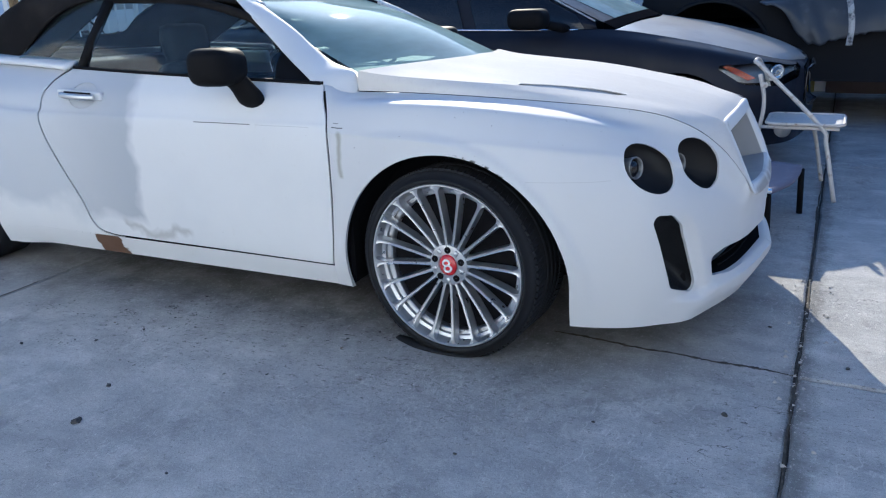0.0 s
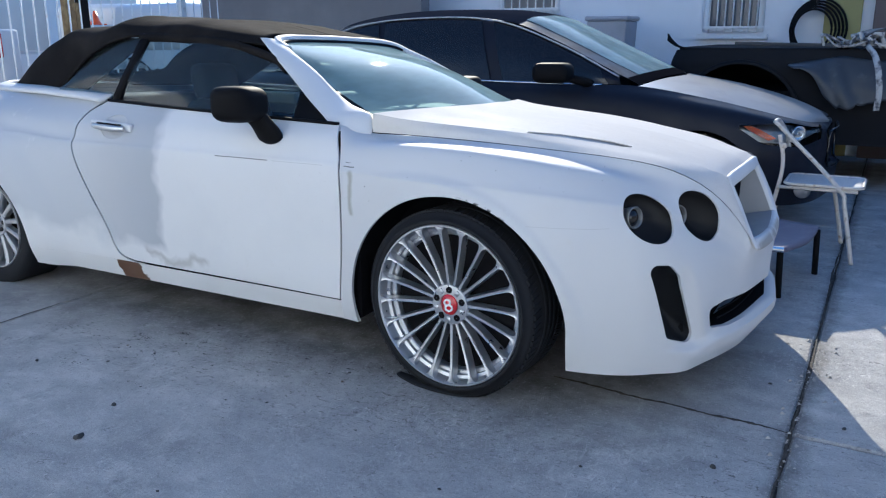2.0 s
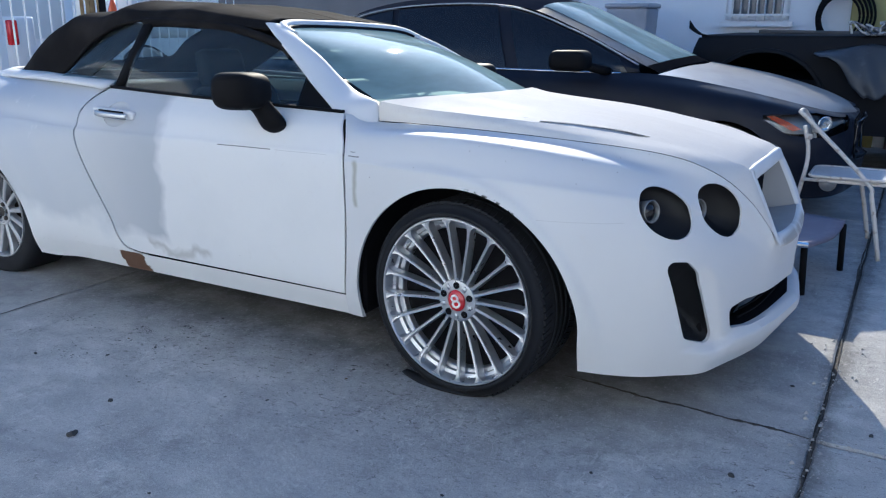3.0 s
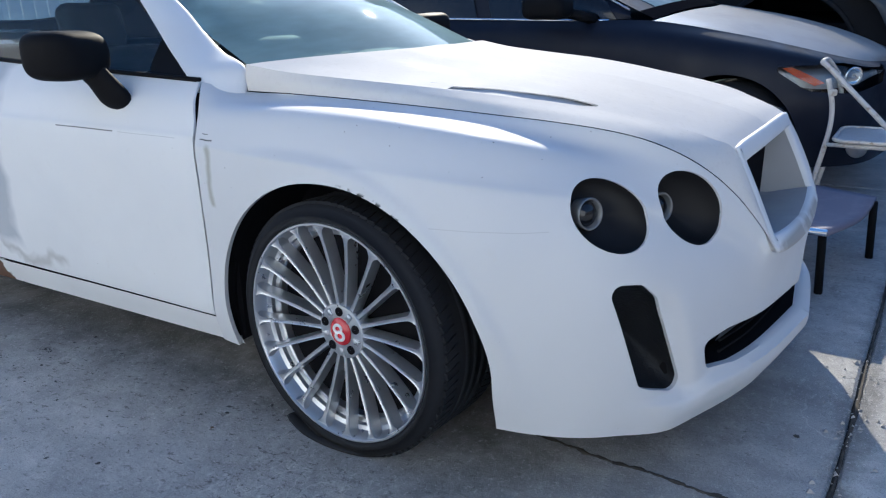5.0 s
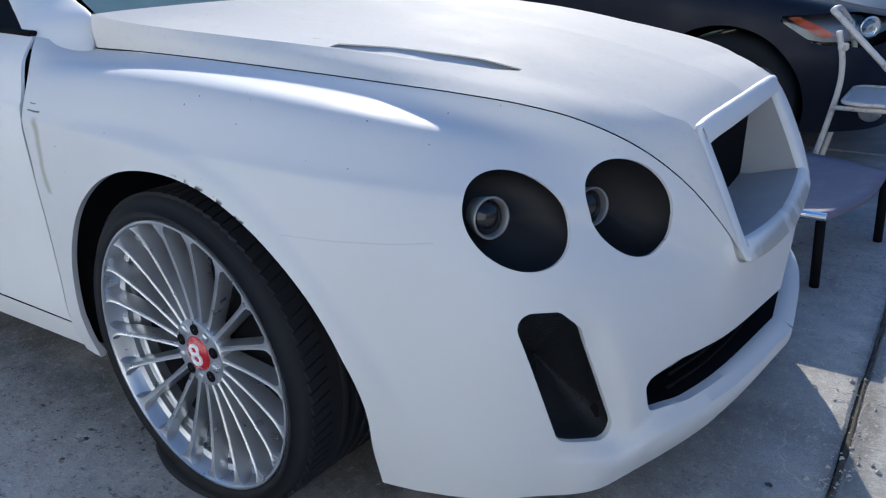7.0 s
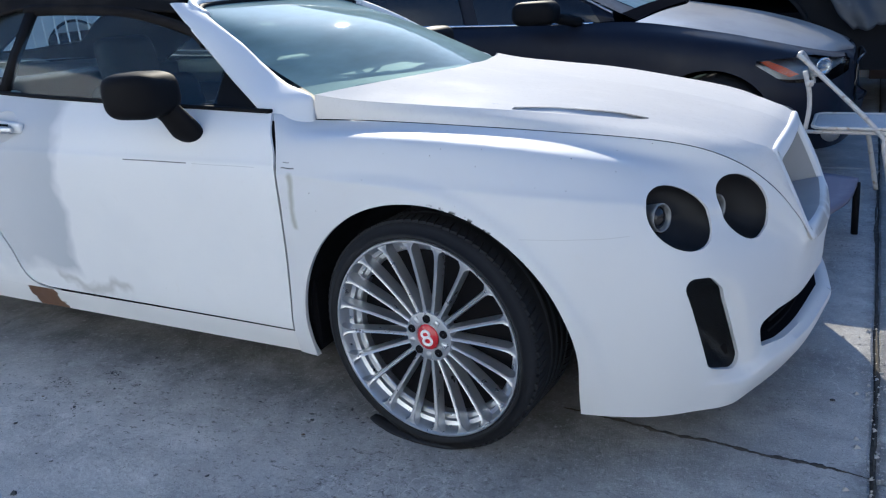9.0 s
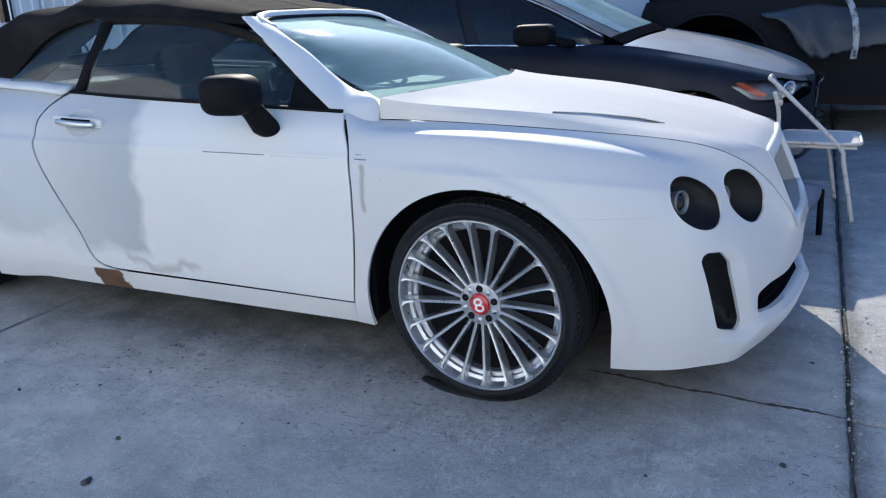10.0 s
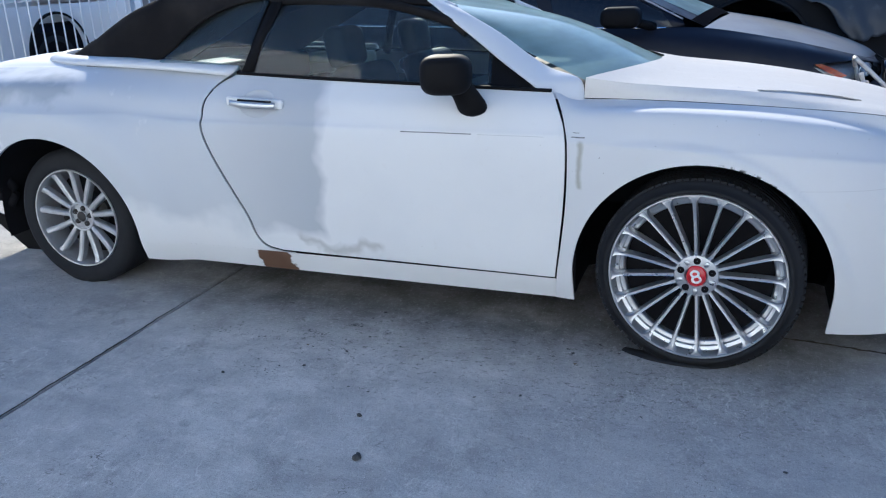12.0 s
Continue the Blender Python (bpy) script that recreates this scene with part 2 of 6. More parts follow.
# dirt along the open joint; stains and shade painted under the car; grime beside its sill
jd = C.math("ABSOLUTE", C.math("SUBTRACT", C.math("ADD", C.axis(0), C.ramp(C.noise(7, 8, 0.75), 0, 1, -0.09, 0.09)), 1.18), 0)
C.tint(C.ramp(jd, 0.060, 0.008, 0, 0.6), (0.085, 0.082, 0.076))
under_shade = C.math("MULTIPLY", C.math("MULTIPLY", C.ramp(C.axis(1), -0.30, 0.15), C.ramp(C.axis(1), 2.0, 1.7)), C.math("MULTIPLY", C.ramp(C.axis(0), -2.6, -2.0), C.ramp(C.axis(0), 1.2, 0.4)))
C.tint(C.math("MULTIPLY", under_shade, C.ramp(C.noise(3.5, 7, 0.7), 0.32, 0.60, 0.3, 0.9)), (0.11, 0.108, 0.104))
grime = C.math("MULTIPLY", C.math("MULTIPLY", C.ramp(C.axis(1), -0.75, -0.3), C.ramp(C.axis(1), 0.3, 0.05)), C.math("MULTIPLY", C.ramp(C.axis(0), -2.0, -1.3), C.ramp(C.axis(0), 0.9, 0.0)))
C.tint(C.math("MULTIPLY", grime, C.ramp(C.noise(27, 8, 0.82, (1, 1.7, 1)), 0.56, 0.59, 0, 0.75)), (0.065, 0.061, 0.056))
# pits and worn spots
C.tint(C.ramp(C.noise(48, 8, 0.85), 0.56, 0.61, 0, 0.3), (0.16, 0.157, 0.15))
C.tint(C.ramp(C.noise(33, 8, 0.85, (1.6, 1, 1)), 0.55, 0.61, 0, 0.4), (0.66, 0.65, 0.62))
# sand grain
C.tint(C.ramp(C.noise(190, 4, 0.75), 0.50, 0.64, 0, 0.45), (0.17, 0.168, 0.162))
C.tint(C.ramp(C.noise(75, 5, 0.8), 0.60, 0.68, 0, 0.3), (0.13, 0.128, 0.124))
C.tint(C.ramp(C.noise(110, 4, 0.8, (1, 1.5, 1)), 0.60, 0.68, 0, 0.55), (0.78, 0.77, 0.74))
C.bump(C.noise(120, 4, 0.7), 0.55, 0.004).bump(C.noise(16, 9, 0.8), 0.6, 0.012).bump(C.noise(3, 4), 0.4, 0.03)
DIRT = Mat("joint_dirt", (0.035, 0.032, 0.028), 0.95)
DIRT.tint(DIRT.ramp(DIRT.noise(30, 4), 0.45, 0.7), (0.09, 0.08, 0.065))
EARTH = Mat("dusty_ground", (0.24, 0.23, 0.21), 0.95)
EARTH.tint(EARTH.ramp(EARTH.noise(0.4, 6), 0.4, 0.7), (0.17, 0.165, 0.16))
STUCCO = Mat("white_stucco", (0.80, 0.81, 0.84), 0.9)
STUCCO.tint(STUCCO.ramp(STUCCO.noise(1.3, 6), 0.5, 0.8, 0, 0.5), (0.64, 0.64, 0.64))
STUCCO.bump(STUCCO.noise(60, 4, 0.7), 0.5, 0.006)
GREYWALL = Mat("grey_block_wall", (0.20, 0.19, 0.19), 0.9)
GREYWALL.tint(GREYWALL.ramp(GREYWALL.noise(1.7, 6), 0.45, 0.75, 0, 0.6), (0.27, 0.26, 0.25))
GREYWALL.bump(GREYWALL.noise(50, 4), 0.4, 0.006)
IRON = Mat("white_painted_iron", (0.75, 0.76, 0.77), 0.45)
IRON.tint(IRON.ramp(IRON.noise(14, 5), 0.58, 0.75, 0, 0.6), (0.45, 0.40, 0.34))
TRUCKW = Mat("white_truck_paint", (0.70, 0.71, 0.73), 0.3, coat=0.3).m
GREYPL = Mat("grey_bin_plastic", (0.40, 0.40, 0.43), 0.6)
GREYPL.tint(GREYPL.ramp(GREYPL.noise(6, 4), 0.45, 0.8, 0, 0.5), (0.25, 0.25, 0.26))
YELLOW = Mat("yellow_plastic", (0.30, 0.27, 0.09), 0.6).m
# stucco of the added reflector wall, tinted to set its bounce light
BOUNCEWALL = Mat("bounce_stucco", (0.75, 0.79, 0.83), 0.9)
BOUNCEWALL.tint(BOUNCEWALL.ramp(BOUNCEWALL.noise(1.1, 6), 0.5, 0.8, 0, 0.5), (0.67, 0.695, 0.72))
BOUNCEWALL.bump(BOUNCEWALL.noise(60, 4, 0.7), 0.5, 0.006)
CHAIRM = Mat("worn_cream_enamel", (0.62, 0.58, 0.52), 0.4)
CHAIRM.tint(CHAIRM.ramp(CHAIRM.noise(35, 5), 0.55, 0.7, 0, 0.8), (0.30, 0.22, 0.15))
CHAIRS = Mat("speckled_seat", (0.50, 0.49, 0.48), 0.5)
CHAIRS.tint(CHAIRS.ramp(CHAIRS.noise(180, 2), 0.5, 0.6, 0, 0.6), (0.28, 0.27, 0.27))
LILAC = Mat("lilac_vinyl", (0.17, 0.155, 0.20), 0.7)
LILAC.tint(LILAC.ramp(LILAC.noise(18, 4), 0.5, 0.75, 0, 0.5), (0.24, 0.22, 0.25))
CLOTH = Mat("grimy_cloth", (0.50, 0.49, 0.47), 0.9)
CLOTH.tint(CLOTH.ramp(CLOTH.noise(16, 5), 0.48, 0.62), (0.10, 0.10, 0.11))


# ---- shaping helpers ----
def catmull(pts, n):
    """n points along a smooth curve through pts, evenly by index."""
    p = np.asarray(pts, float)
    k = len(p) - 1
    u = np.linspace(0, k, n)
    i = np.clip(u.astype(int), 0, k - 1)
    f = (u - i)[:, None]
    if k == 1:
        return p[0] + f * (p[1] - p[0])
    ext = np.vstack([2 * p[0] - p[1], p, 2 * p[-1] - p[-2]])
    a, b, c, d = ext[i], ext[i + 1], ext[i + 2], ext[i + 3]
    return 0.5 * (2 * b + (c - a) * f + (2 * a - 5 * b + 4 * c - d) * f**2 + (3 * b - a - 3 * c + d) * f**3)


def loft(lines, nu, nv):
    """A grid (nu, nv, 3) through feature lines that have their stations in common."""
    rows = np.array([catmull(l, nu) for l in lines])
    return np.array([catmull(rows[:, j], nv) for j in range(nu)])


def grid_bm(g, bm=None):
    bm = bm or bmesh.new()
    nu, nv = g.shape[:2]
    vs = [[bm.verts.new(g[i, j]) for j in range(nv)] for i in range(nu)]
    for i in range(nu - 1):
        for j in range(nv - 1):
            bm.faces.new((vs[i][j], vs[i + 1][j], vs[i + 1][j + 1], vs[i][j + 1]))
    return bm


def cut(bm, field, flange=None, keep=None):
    """Cuts the faces where field(co) < 0 and fits the rim to the zero line; flange: how far and whither the rim turns in."""
    bm.normal_update()
    f = {v: field(v.co) for v in bm.verts}
    rim = {v for v in bm.verts if f[v] < 0 and any(f[w] >= 0 for fa in v.link_faces for w in fa.verts)}
    for v in rim:
        n = v.normal.copy()
        for _ in range(5):
            c = v.co
            h = 1e-4
            f0 = field(c)
            g = Vector([(field(c + Vector([h * (k == a) for k in range(3)])) - f0) / h for a in range(3)])
            g -= n * g.dot(n)
            if g.length < 1e-3:
                break
            step = g * (f0 / g.length_squared)
            v.co = c - (step if step.length < 0.02 else step.normalized() * 0.02)
    before = {e for e in bm.edges if e.is_boundary}
    gone = [fa for fa in bm.faces if all(f[v] < 0 for v in fa.verts)]
    bmesh.ops.delete(bm, geom=gone, context="FACES")
    if flange or keep is not None:
        es = [e for e in bm.edges if e.is_boundary and e not in before]
        for step in flange if isinstance(flange, list) else [flange] if flange else []:
            out = bmesh.ops.extrude_edge_only(bm, edges=es)["geom"]
            fresh = {x for x in out if isinstance(x, bmesh.types.BMVert)}
            bmesh.ops.translate(bm, verts=list(fresh), vec=step)
            es = [x for x in out if isinstance(x, bmesh.types.BMEdge) and all(v in fresh for v in x.verts)]
        if keep is not None:
            keep += [tuple(v.co.copy() for v in e.verts) for e in es]
    return bm


def recess(rim, centre, axis, steps, close=True):
    """A bowl that grows from an opening's rim: steps of (how far in, how much narrower)."""
    bm = bmesh.new()
    c, a = Vector(centre), Vector(axis).normalized()
    put = lambda p, d, k: bm.verts.new(p + (c - p) * k + a * ((p - c).dot(a) * (k if k < 1 else 1) * 0.0) - a * d)
    for p, q in rim:
        for (d0, k0), (d1, k1) in zip(steps, steps[1:]):
            bm.faces.new((put(p, d0, k0), put(q, d0, k0), put(q, d1, k1), put(p, d1, k1)))
    bmesh.ops.remove_doubles(bm, verts=bm.verts, dist=0.0006)
    return facing(bm, axis)


def bowl(rim, centre, axis, steps, n=72):
    """Like recess, for a round opening: its rim is taken round in order and evenly."""
    c, a = Vector(centre), Vector(axis).normalized()
    s = a.cross(Vector((0, 0, 1))).normalized()
    w = s.cross(a)
    pts = sorted((math.atan2((p - c).dot(w), (p - c).dot(s)), tuple(p)) for e in rim for p in e)
    ang = np.array([q[0] for q in pts])
    co = np.array([q[1] for q in pts])
    u = np.linspace(-math.pi, math.pi, n, endpoint=False)
    ring = [Vector([np.interp(t, ang, co[:, k], period=2 * math.pi) for k in range(3)]) for t in u]
    bm = bmesh.new()
    rows = [[bm.verts.new(p + (c - p) * k - a * d) for p in ring] for d, k in steps]
    for A, B in zip(rows, rows[1:]):
        for i in range(n):
            bm.faces.new((A[i], A[(i + 1) % n], B[(i + 1) % n], B[i]))
    return facing(bm, axis)


def facing(bm, way):
    """Turns all faces so that on the whole they look along way."""
    bmesh.ops.recalc_face_normals(bm, faces=bm.faces)
    bm.normal_update()
    if sum(f.normal.dot(Vector(way)) * f.calc_area() for f in bm.faces) < 0:
        bmesh.ops.reverse_faces(bm, faces=bm.faces)
    for f in bm.faces:
        f.smooth = True
    return bm


def poly_field(pts, to2d, r=0.0):
    """Signed distance to a polygon of 2D points with corners rounded by r; negative inside."""
    P = [Vector(p) for p in pts]

    def field(co):
        q = Vector(to2d(co))
        d, inside = 1e9, False
        for a, b in zip(P, P[1:] + P[:1]):
            e, w = b - a, q - a
            t = min(1, max(0, w.dot(e) / e.length_squared))
            d = min(d, (w - e * t).length)
            if (a.y > q.y) != (b.y > q.y) and q.x < (b.x - a.x) * (q.y - a.y) / (b.y - a.y) + a.x:
                inside = not inside
        return (-d if inside else d) - r

    return field


def done(bm, smooth=True):
    bmesh.ops.remove_doubles(bm, verts=bm.verts, dist=0.0004)
    bmesh.ops.recalc_face_normals(bm, faces=bm.faces)
    for f in bm.faces:
        f.smooth = smooth
    return bm


def to_mesh(name, bm):
    me = bpy.data.meshes.new(name)
    bm.to_mesh(me)
    bm.free()
    return me


def mat_of(m):
    return m.m if isinstance(m, Mat) else m


def part(name, bm, material, parent, label="", angle=None, bevel=0.0):
    me = to_mesh(name, bm)
    me.materials.append(mat_of(material))
    ob = new(name, me)
    if parent is not None:
        ob.parent = parent
    if label:
        ob["label"] = label
    if angle:
        es = me.attributes.new("sharp_edge", "BOOLEAN", "EDGE")
        tmp = bmesh.new()
        tmp.from_mesh(me)
        tmp.edges.ensure_lookup_table()
        es.data.foreach_set("value", [len(e.link_faces) == 2 and e.calc_face_angle(0) > radians(angle) for e in tmp.edges])
        tmp.free()
        me.polygons.foreach_set("use_smooth", [True] * len(me.polygons))
    if bevel:
        b = ob.modifiers.new("bevel", "BEVEL")
        b.width, b.segments, b.limit_method = bevel, 2, "ANGLE"
    return ob


def thing(name, label, category, m=None, group="", kind=""):
    ob = new(name)
    ob.empty_display_size = 0.1
    if m is not None:
        ob.matrix_world = m
    return tagged(ob, label, category, group, kind)


def mirrored(bm, c):
    out = bm.copy()
    for v in out.verts:
        v.co.y = 2 * c - v.co.y
    bmesh.ops.reverse_faces(out, faces=out.faces)
    return out


def box_bm(x0, x1, y0, y1, z0, z1, bm=None):
    bm = bm or bmesh.new()
    m = Matrix.Translation(((x0 + x1) / 2, (y0 + y1) / 2, (z0 + z1) / 2)) @ Matrix.Diagonal((x1 - x0, y1 - y0, z1 - z0, 1))
    bmesh.ops.create_cube(bm, size=1, matrix=m)
    return bm


def soft_box(x0, x1, y0, y1, z0, z1, r=0.02, seg=3, bm=None):
    tmp = box_bm(x0, x1, y0, y1, z0, z1)
    bmesh.ops.bevel(tmp, geom=tmp.edges[:], offset=r, segments=seg, profile=0.5, affect="EDGES")
    for f in tmp.faces:
        f.smooth = True
    if bm is None:
        return tmp
    me = bpy.data.meshes.new("t")
    tmp.to_mesh(me)
    tmp.free()
    bm.from_mesh(me)
    bpy.data.meshes.remove(me)
    return bm


def sweep(path, profile, bm=None, closed=False, up=(0, 0, 1), scale=None, cap=True):
    """A profile (list of 2D points, closed) carried along a path."""
    bm = bm or bmesh.new()
    P = [Vector(p) for p in path]
    n = len(P)
    rings = []
    for i, p in enumerate(P):
        a, b = P[i - 1] if i or closed else P[0], P[(i + 1) % n] if i < n - 1 or closed else P[-1]
        t = (b - a).normalized()
        s = t.cross(Vector(up))
        s = s.normalized() if s.length > 1e-4 else Vector((1, 0, 0))
        w = s.cross(t).normalized()
        k = scale[i] if scale is not None else 1
        rings.append([bm.verts.new(p + s * (q[0] * k) + w * (q[1] * k)) for q in profile])
    m = len(profile)
    for i in range(n if closed else n - 1):
        A, B = rings[i], rings[(i + 1) % n]
        for j in range(m):
            bm.faces.new((A[j], A[(j + 1) % m], B[(j + 1) % m], B[j])).smooth = True
    if cap and not closed:
        bm.faces.new(rings[0][::-1])
        bm.faces.new(rings[-1])
    return bm


def circle(r, n=10, ry=None):
    return [(r * math.cos(2 * math.pi * k / n), (ry or r) * math.sin(2 * math.pi * k / n)) for k in range(n)]


def tube(path, r, n=8, bm=None, smooth=None, closed=False):
    return sweep(catmull(path, smooth) if smooth else path, circle(r, n), bm, closed)


def lathe(profile, n=64, bm=None, axis="y", centre=(0, 0, 0), a0=0.0, a1=2 * math.pi):
    """Turns a profile of (radius, depth) round the y axis."""
    bm = bm or bmesh.new()
    full = abs(a1 - a0 - 2 * math.pi) < 1e-6
    k = n if full else n + 1
    c = Vector(centre)
    rings = [[bm.verts.new(c + Vector((r * math.cos(a0 + (a1 - a0) * i / n), d, r * math.sin(a0 + (a1 - a0) * i / n)))) for r, d in profile] for i in range(k)]
    for i in range(n):
        A, B = rings[i], rings[(i + 1) % k]
        for j in range(len(profile) - 1):
            bm.faces.new((A[j], B[j], B[j + 1], A[j + 1])).smooth = True
    return bm


# ---- the white convertible: origin under the front hub, nose towards +x, its near flank at y = 0 ----
CY = 0.895
car = thing("convertible_car", "white primer-coated convertible coupe with closed black soft top", "car")

# feature lines of the front wing and bumper, from the door gap round to the centre of the nose
SEAM = [(-0.535, 0.115, 0.948), (-0.445, 0.2, 0.914), (-0.3, 0.212, 0.9119), (-0.1, 0.222, 0.9066), (0.12, 0.238, 0.8966), (0.33, 0.265, 0.883), (0.47, 0.29, 0.8722), (0.6, 0.33, 0.8538), (0.7, 0.375, 0.824), (0.79, 0.43, 0.7691), (0.865, 0.487, 0.6896), (0.925, 0.54, 0.5948), (0.955, 0.575, 0.5269), (0.985, 0.895, 0.4999)]
WING0 = [(-0.51, 0.06, 0.178), (-0.42, 0.05, 0.178), (-0.30, 0.05, 0.175), (-0.10, 0.05, 0.17), (0.12, 0.05, 0.16), (0.33, 0.045, 0.15), (0.45, 0.055, 0.147), (0.58, 0.09, 0.145), (0.68, 0.145, 0.145), (0.765, 0.225, 0.147), (0.83, 0.35, 0.160), (0.885, 0.50, 0.162), (0.918, 0.63, 0.166), (0.95, 0.895, 0.17)]
WING1 = [(-0.502, 0.032, 0.27), (-0.42, 0.03, 0.27), (-0.30, 0.03, 0.27), (-0.10, 0.02, 0.27), (0.12, 0.015, 0.265), (0.33, 0.012, 0.26), (0.45, 0.03, 0.25), (0.59, 0.08, 0.245), (0.70, 0.14, 0.24), (0.785, 0.225, 0.235), (0.86, 0.34, 0.235), (0.92, 0.49, 0.235), (0.955, 0.64, 0.235), (0.99, 0.895, 0.235)]
WING2 = [(-0.486, 0.022, 0.4), (-0.42, 0.02, 0.40), (-0.30, 0.015, 0.40), (-0.10, 0.005, 0.40), (0.12, 0.0, 0.40), (0.33, 0.0, 0.395), (0.45, 0.018, 0.385), (0.59, 0.068, 0.38), (0.70, 0.13, 0.375), (0.785, 0.215, 0.37), (0.857, 0.33, 0.365), (0.912, 0.48, 0.36), (0.945, 0.62, 0.355), (0.98, 0.895, 0.35)]
WING3 = [(-0.472, 0.012, 0.53), (-0.42, 0.012, 0.53), (-0.30, 0.006, 0.53), (-0.10, -0.005, 0.53), (0.12, -0.01, 0.53), (0.33, -0.006, 0.525), (0.45, 0.014, 0.515), (0.59, 0.066, 0.51), (0.69, 0.12, 0.50), (0.77, 0.20, 0.49), (0.845, 0.32, 0.475), (0.905, 0.47, 0.45), (0.945, 0.61, 0.425), (0.978, 0.895, 0.41)]
WING4 = [(-0.465, 0.003, 0.65), (-0.42, 0.003, 0.65), (-0.30, -0.002, 0.65), (-0.10, -0.012, 0.65), (0.12, -0.015, 0.65), (0.33, -0.006, 0.645), (0.46, 0.02, 0.635), (0.57, 0.073, 0.63), (0.665, 0.128, 0.615), (0.745, 0.21, 0.595), (0.825, 0.33, 0.56), (0.90, 0.47, 0.51), (0.948, 0.60, 0.467), (0.98, 0.895, 0.445)]
WING5 = [(-0.466, 0.0, 0.77), (-0.42, 0.0, 0.77), (-0.30, -0.003, 0.765), (-0.10, -0.007, 0.76), (0.12, -0.004, 0.76), (0.33, 0.012, 0.75), (0.45, 0.048, 0.74), (0.55, 0.098, 0.725), (0.64, 0.16, 0.705), (0.73, 0.262, 0.668), (0.815, 0.372, 0.615), (0.90, 0.49, 0.545), (0.95, 0.59, 0.492), (0.982, 0.895, 0.467)]
WING6 = [(-0.492, 0.05, 0.87), (-0.42, 0.055, 0.878), (-0.30, 0.060, 0.888), (-0.10, 0.062, 0.889), (0.12, 0.080, 0.879), (0.33, 0.118, 0.856), (0.46, 0.158, 0.832), (0.555, 0.212, 0.803), (0.65, 0.268, 0.766), (0.755, 0.345, 0.718), (0.838, 0.43, 0.65), (0.91, 0.517, 0.568), (0.952, 0.583, 0.510), (0.984, 0.895, 0.485)]
WINGC = [(-0.470, 0.008, 0.803), (-0.42, 0.007, 0.803), (-0.30, 0.004, 0.80), (-0.10, 0.003, 0.797), (0.12, 0.012, 0.796), (0.33, 0.037, 0.785), (0.45, 0.078, 0.772), (0.552, 0.130, 0.755), (0.645, 0.195, 0.732), (0.742, 0.292, 0.690), (0.826, 0.397, 0.632), (0.904, 0.503, 0.557), (0.951, 0.587, 0.501), (0.983, 0.895, 0.475)]

RIDGE = [(-0.515, 0.085, 0.918), (-0.43, 0.125, 0.9031), (-0.3, 0.160, 0.899), (-0.1, 0.170, 0.898), (0.12, 0.185, 0.886), (0.33, 0.220, 0.864), (0.46, 0.250, 0.842), (0.575, 0.295, 0.818), (0.672, 0.335, 0.793), (0.775, 0.390, 0.7441), (0.852, 0.4559, 0.6721), (0.918, 0.5281, 0.5821), (0.9535, 0.5785, 0.519), (0.9845, 0.8947, 0.4921)]


def unit(v):
    return Vector(v).normalized()


def disc_field(c, axis, r, tilt=0.0):
    """Oval opening about an axis through c; r: long and short radius; tilt turns the long one, in degrees."""
    c, a = Vector(c), unit(axis)
    s = unit(a.cross(Vector((0, 0, 1))))
    w = s.cross(a)
    ct, st = math.cos(radians(tilt)), math.sin(radians(tilt))

    def field(co):
        d = co - c
        if abs(d.dot(a)) > 0.2:
            return 1.0
        u, v = d.dot(s), d.dot(w)
        return (math.hypot((u * ct + v * st) / r[0], (v * ct - u * st) / r[1]) - 1) * r[1]

    return field


def arch_field(cx, cz, r, low):
    def field(co):
        if co.y > 0.45:
            return 1.0
        if co.z > cz:
            return math.hypot(co.x - cx, co.z - cz) - r
        return abs(co.x - cx) - (r - (cz - co.z) * low)

    return field


RINGM = Mat("dark_chrome", (0.22, 0.225, 0.23), 0.4, 0.5).m
VENT_SHADE = Mat("vent_shade", (0.42, 0.43, 0.45), 0.7)
VENTM = Mat("vent_mesh", (0.010, 0.011, 0.013), 0.6, spec=0.3)
VENTM.bump(VENTM.noise(220, 1), 0.6, 0.003)
LAMP_OUT = ((0.662, 0.185, 0.690), (0.80, -0.52, 0.28), (0.100, 0.083), 38)
LAMP_IN = ((0.773, 0.380, 0.671), (0.84, -0.42, 0.34), (0.100, 0.083), 52)
VENT = [(0.543, 0.516), (0.582, 0.512), (0.614, 0.482), (0.688, 0.274), (0.613, 0.300)]
INTAKE = [(0.352, 0.340), (0.362, 0.300), (0.45, 0.288), (1.5, 0.288), (1.5, 0.318), (0.9, 0.325), (0.60, 0.338), (0.42, 0.350)]


RIMS = {"out": [], "in": [], "vent": [], "intake": []}


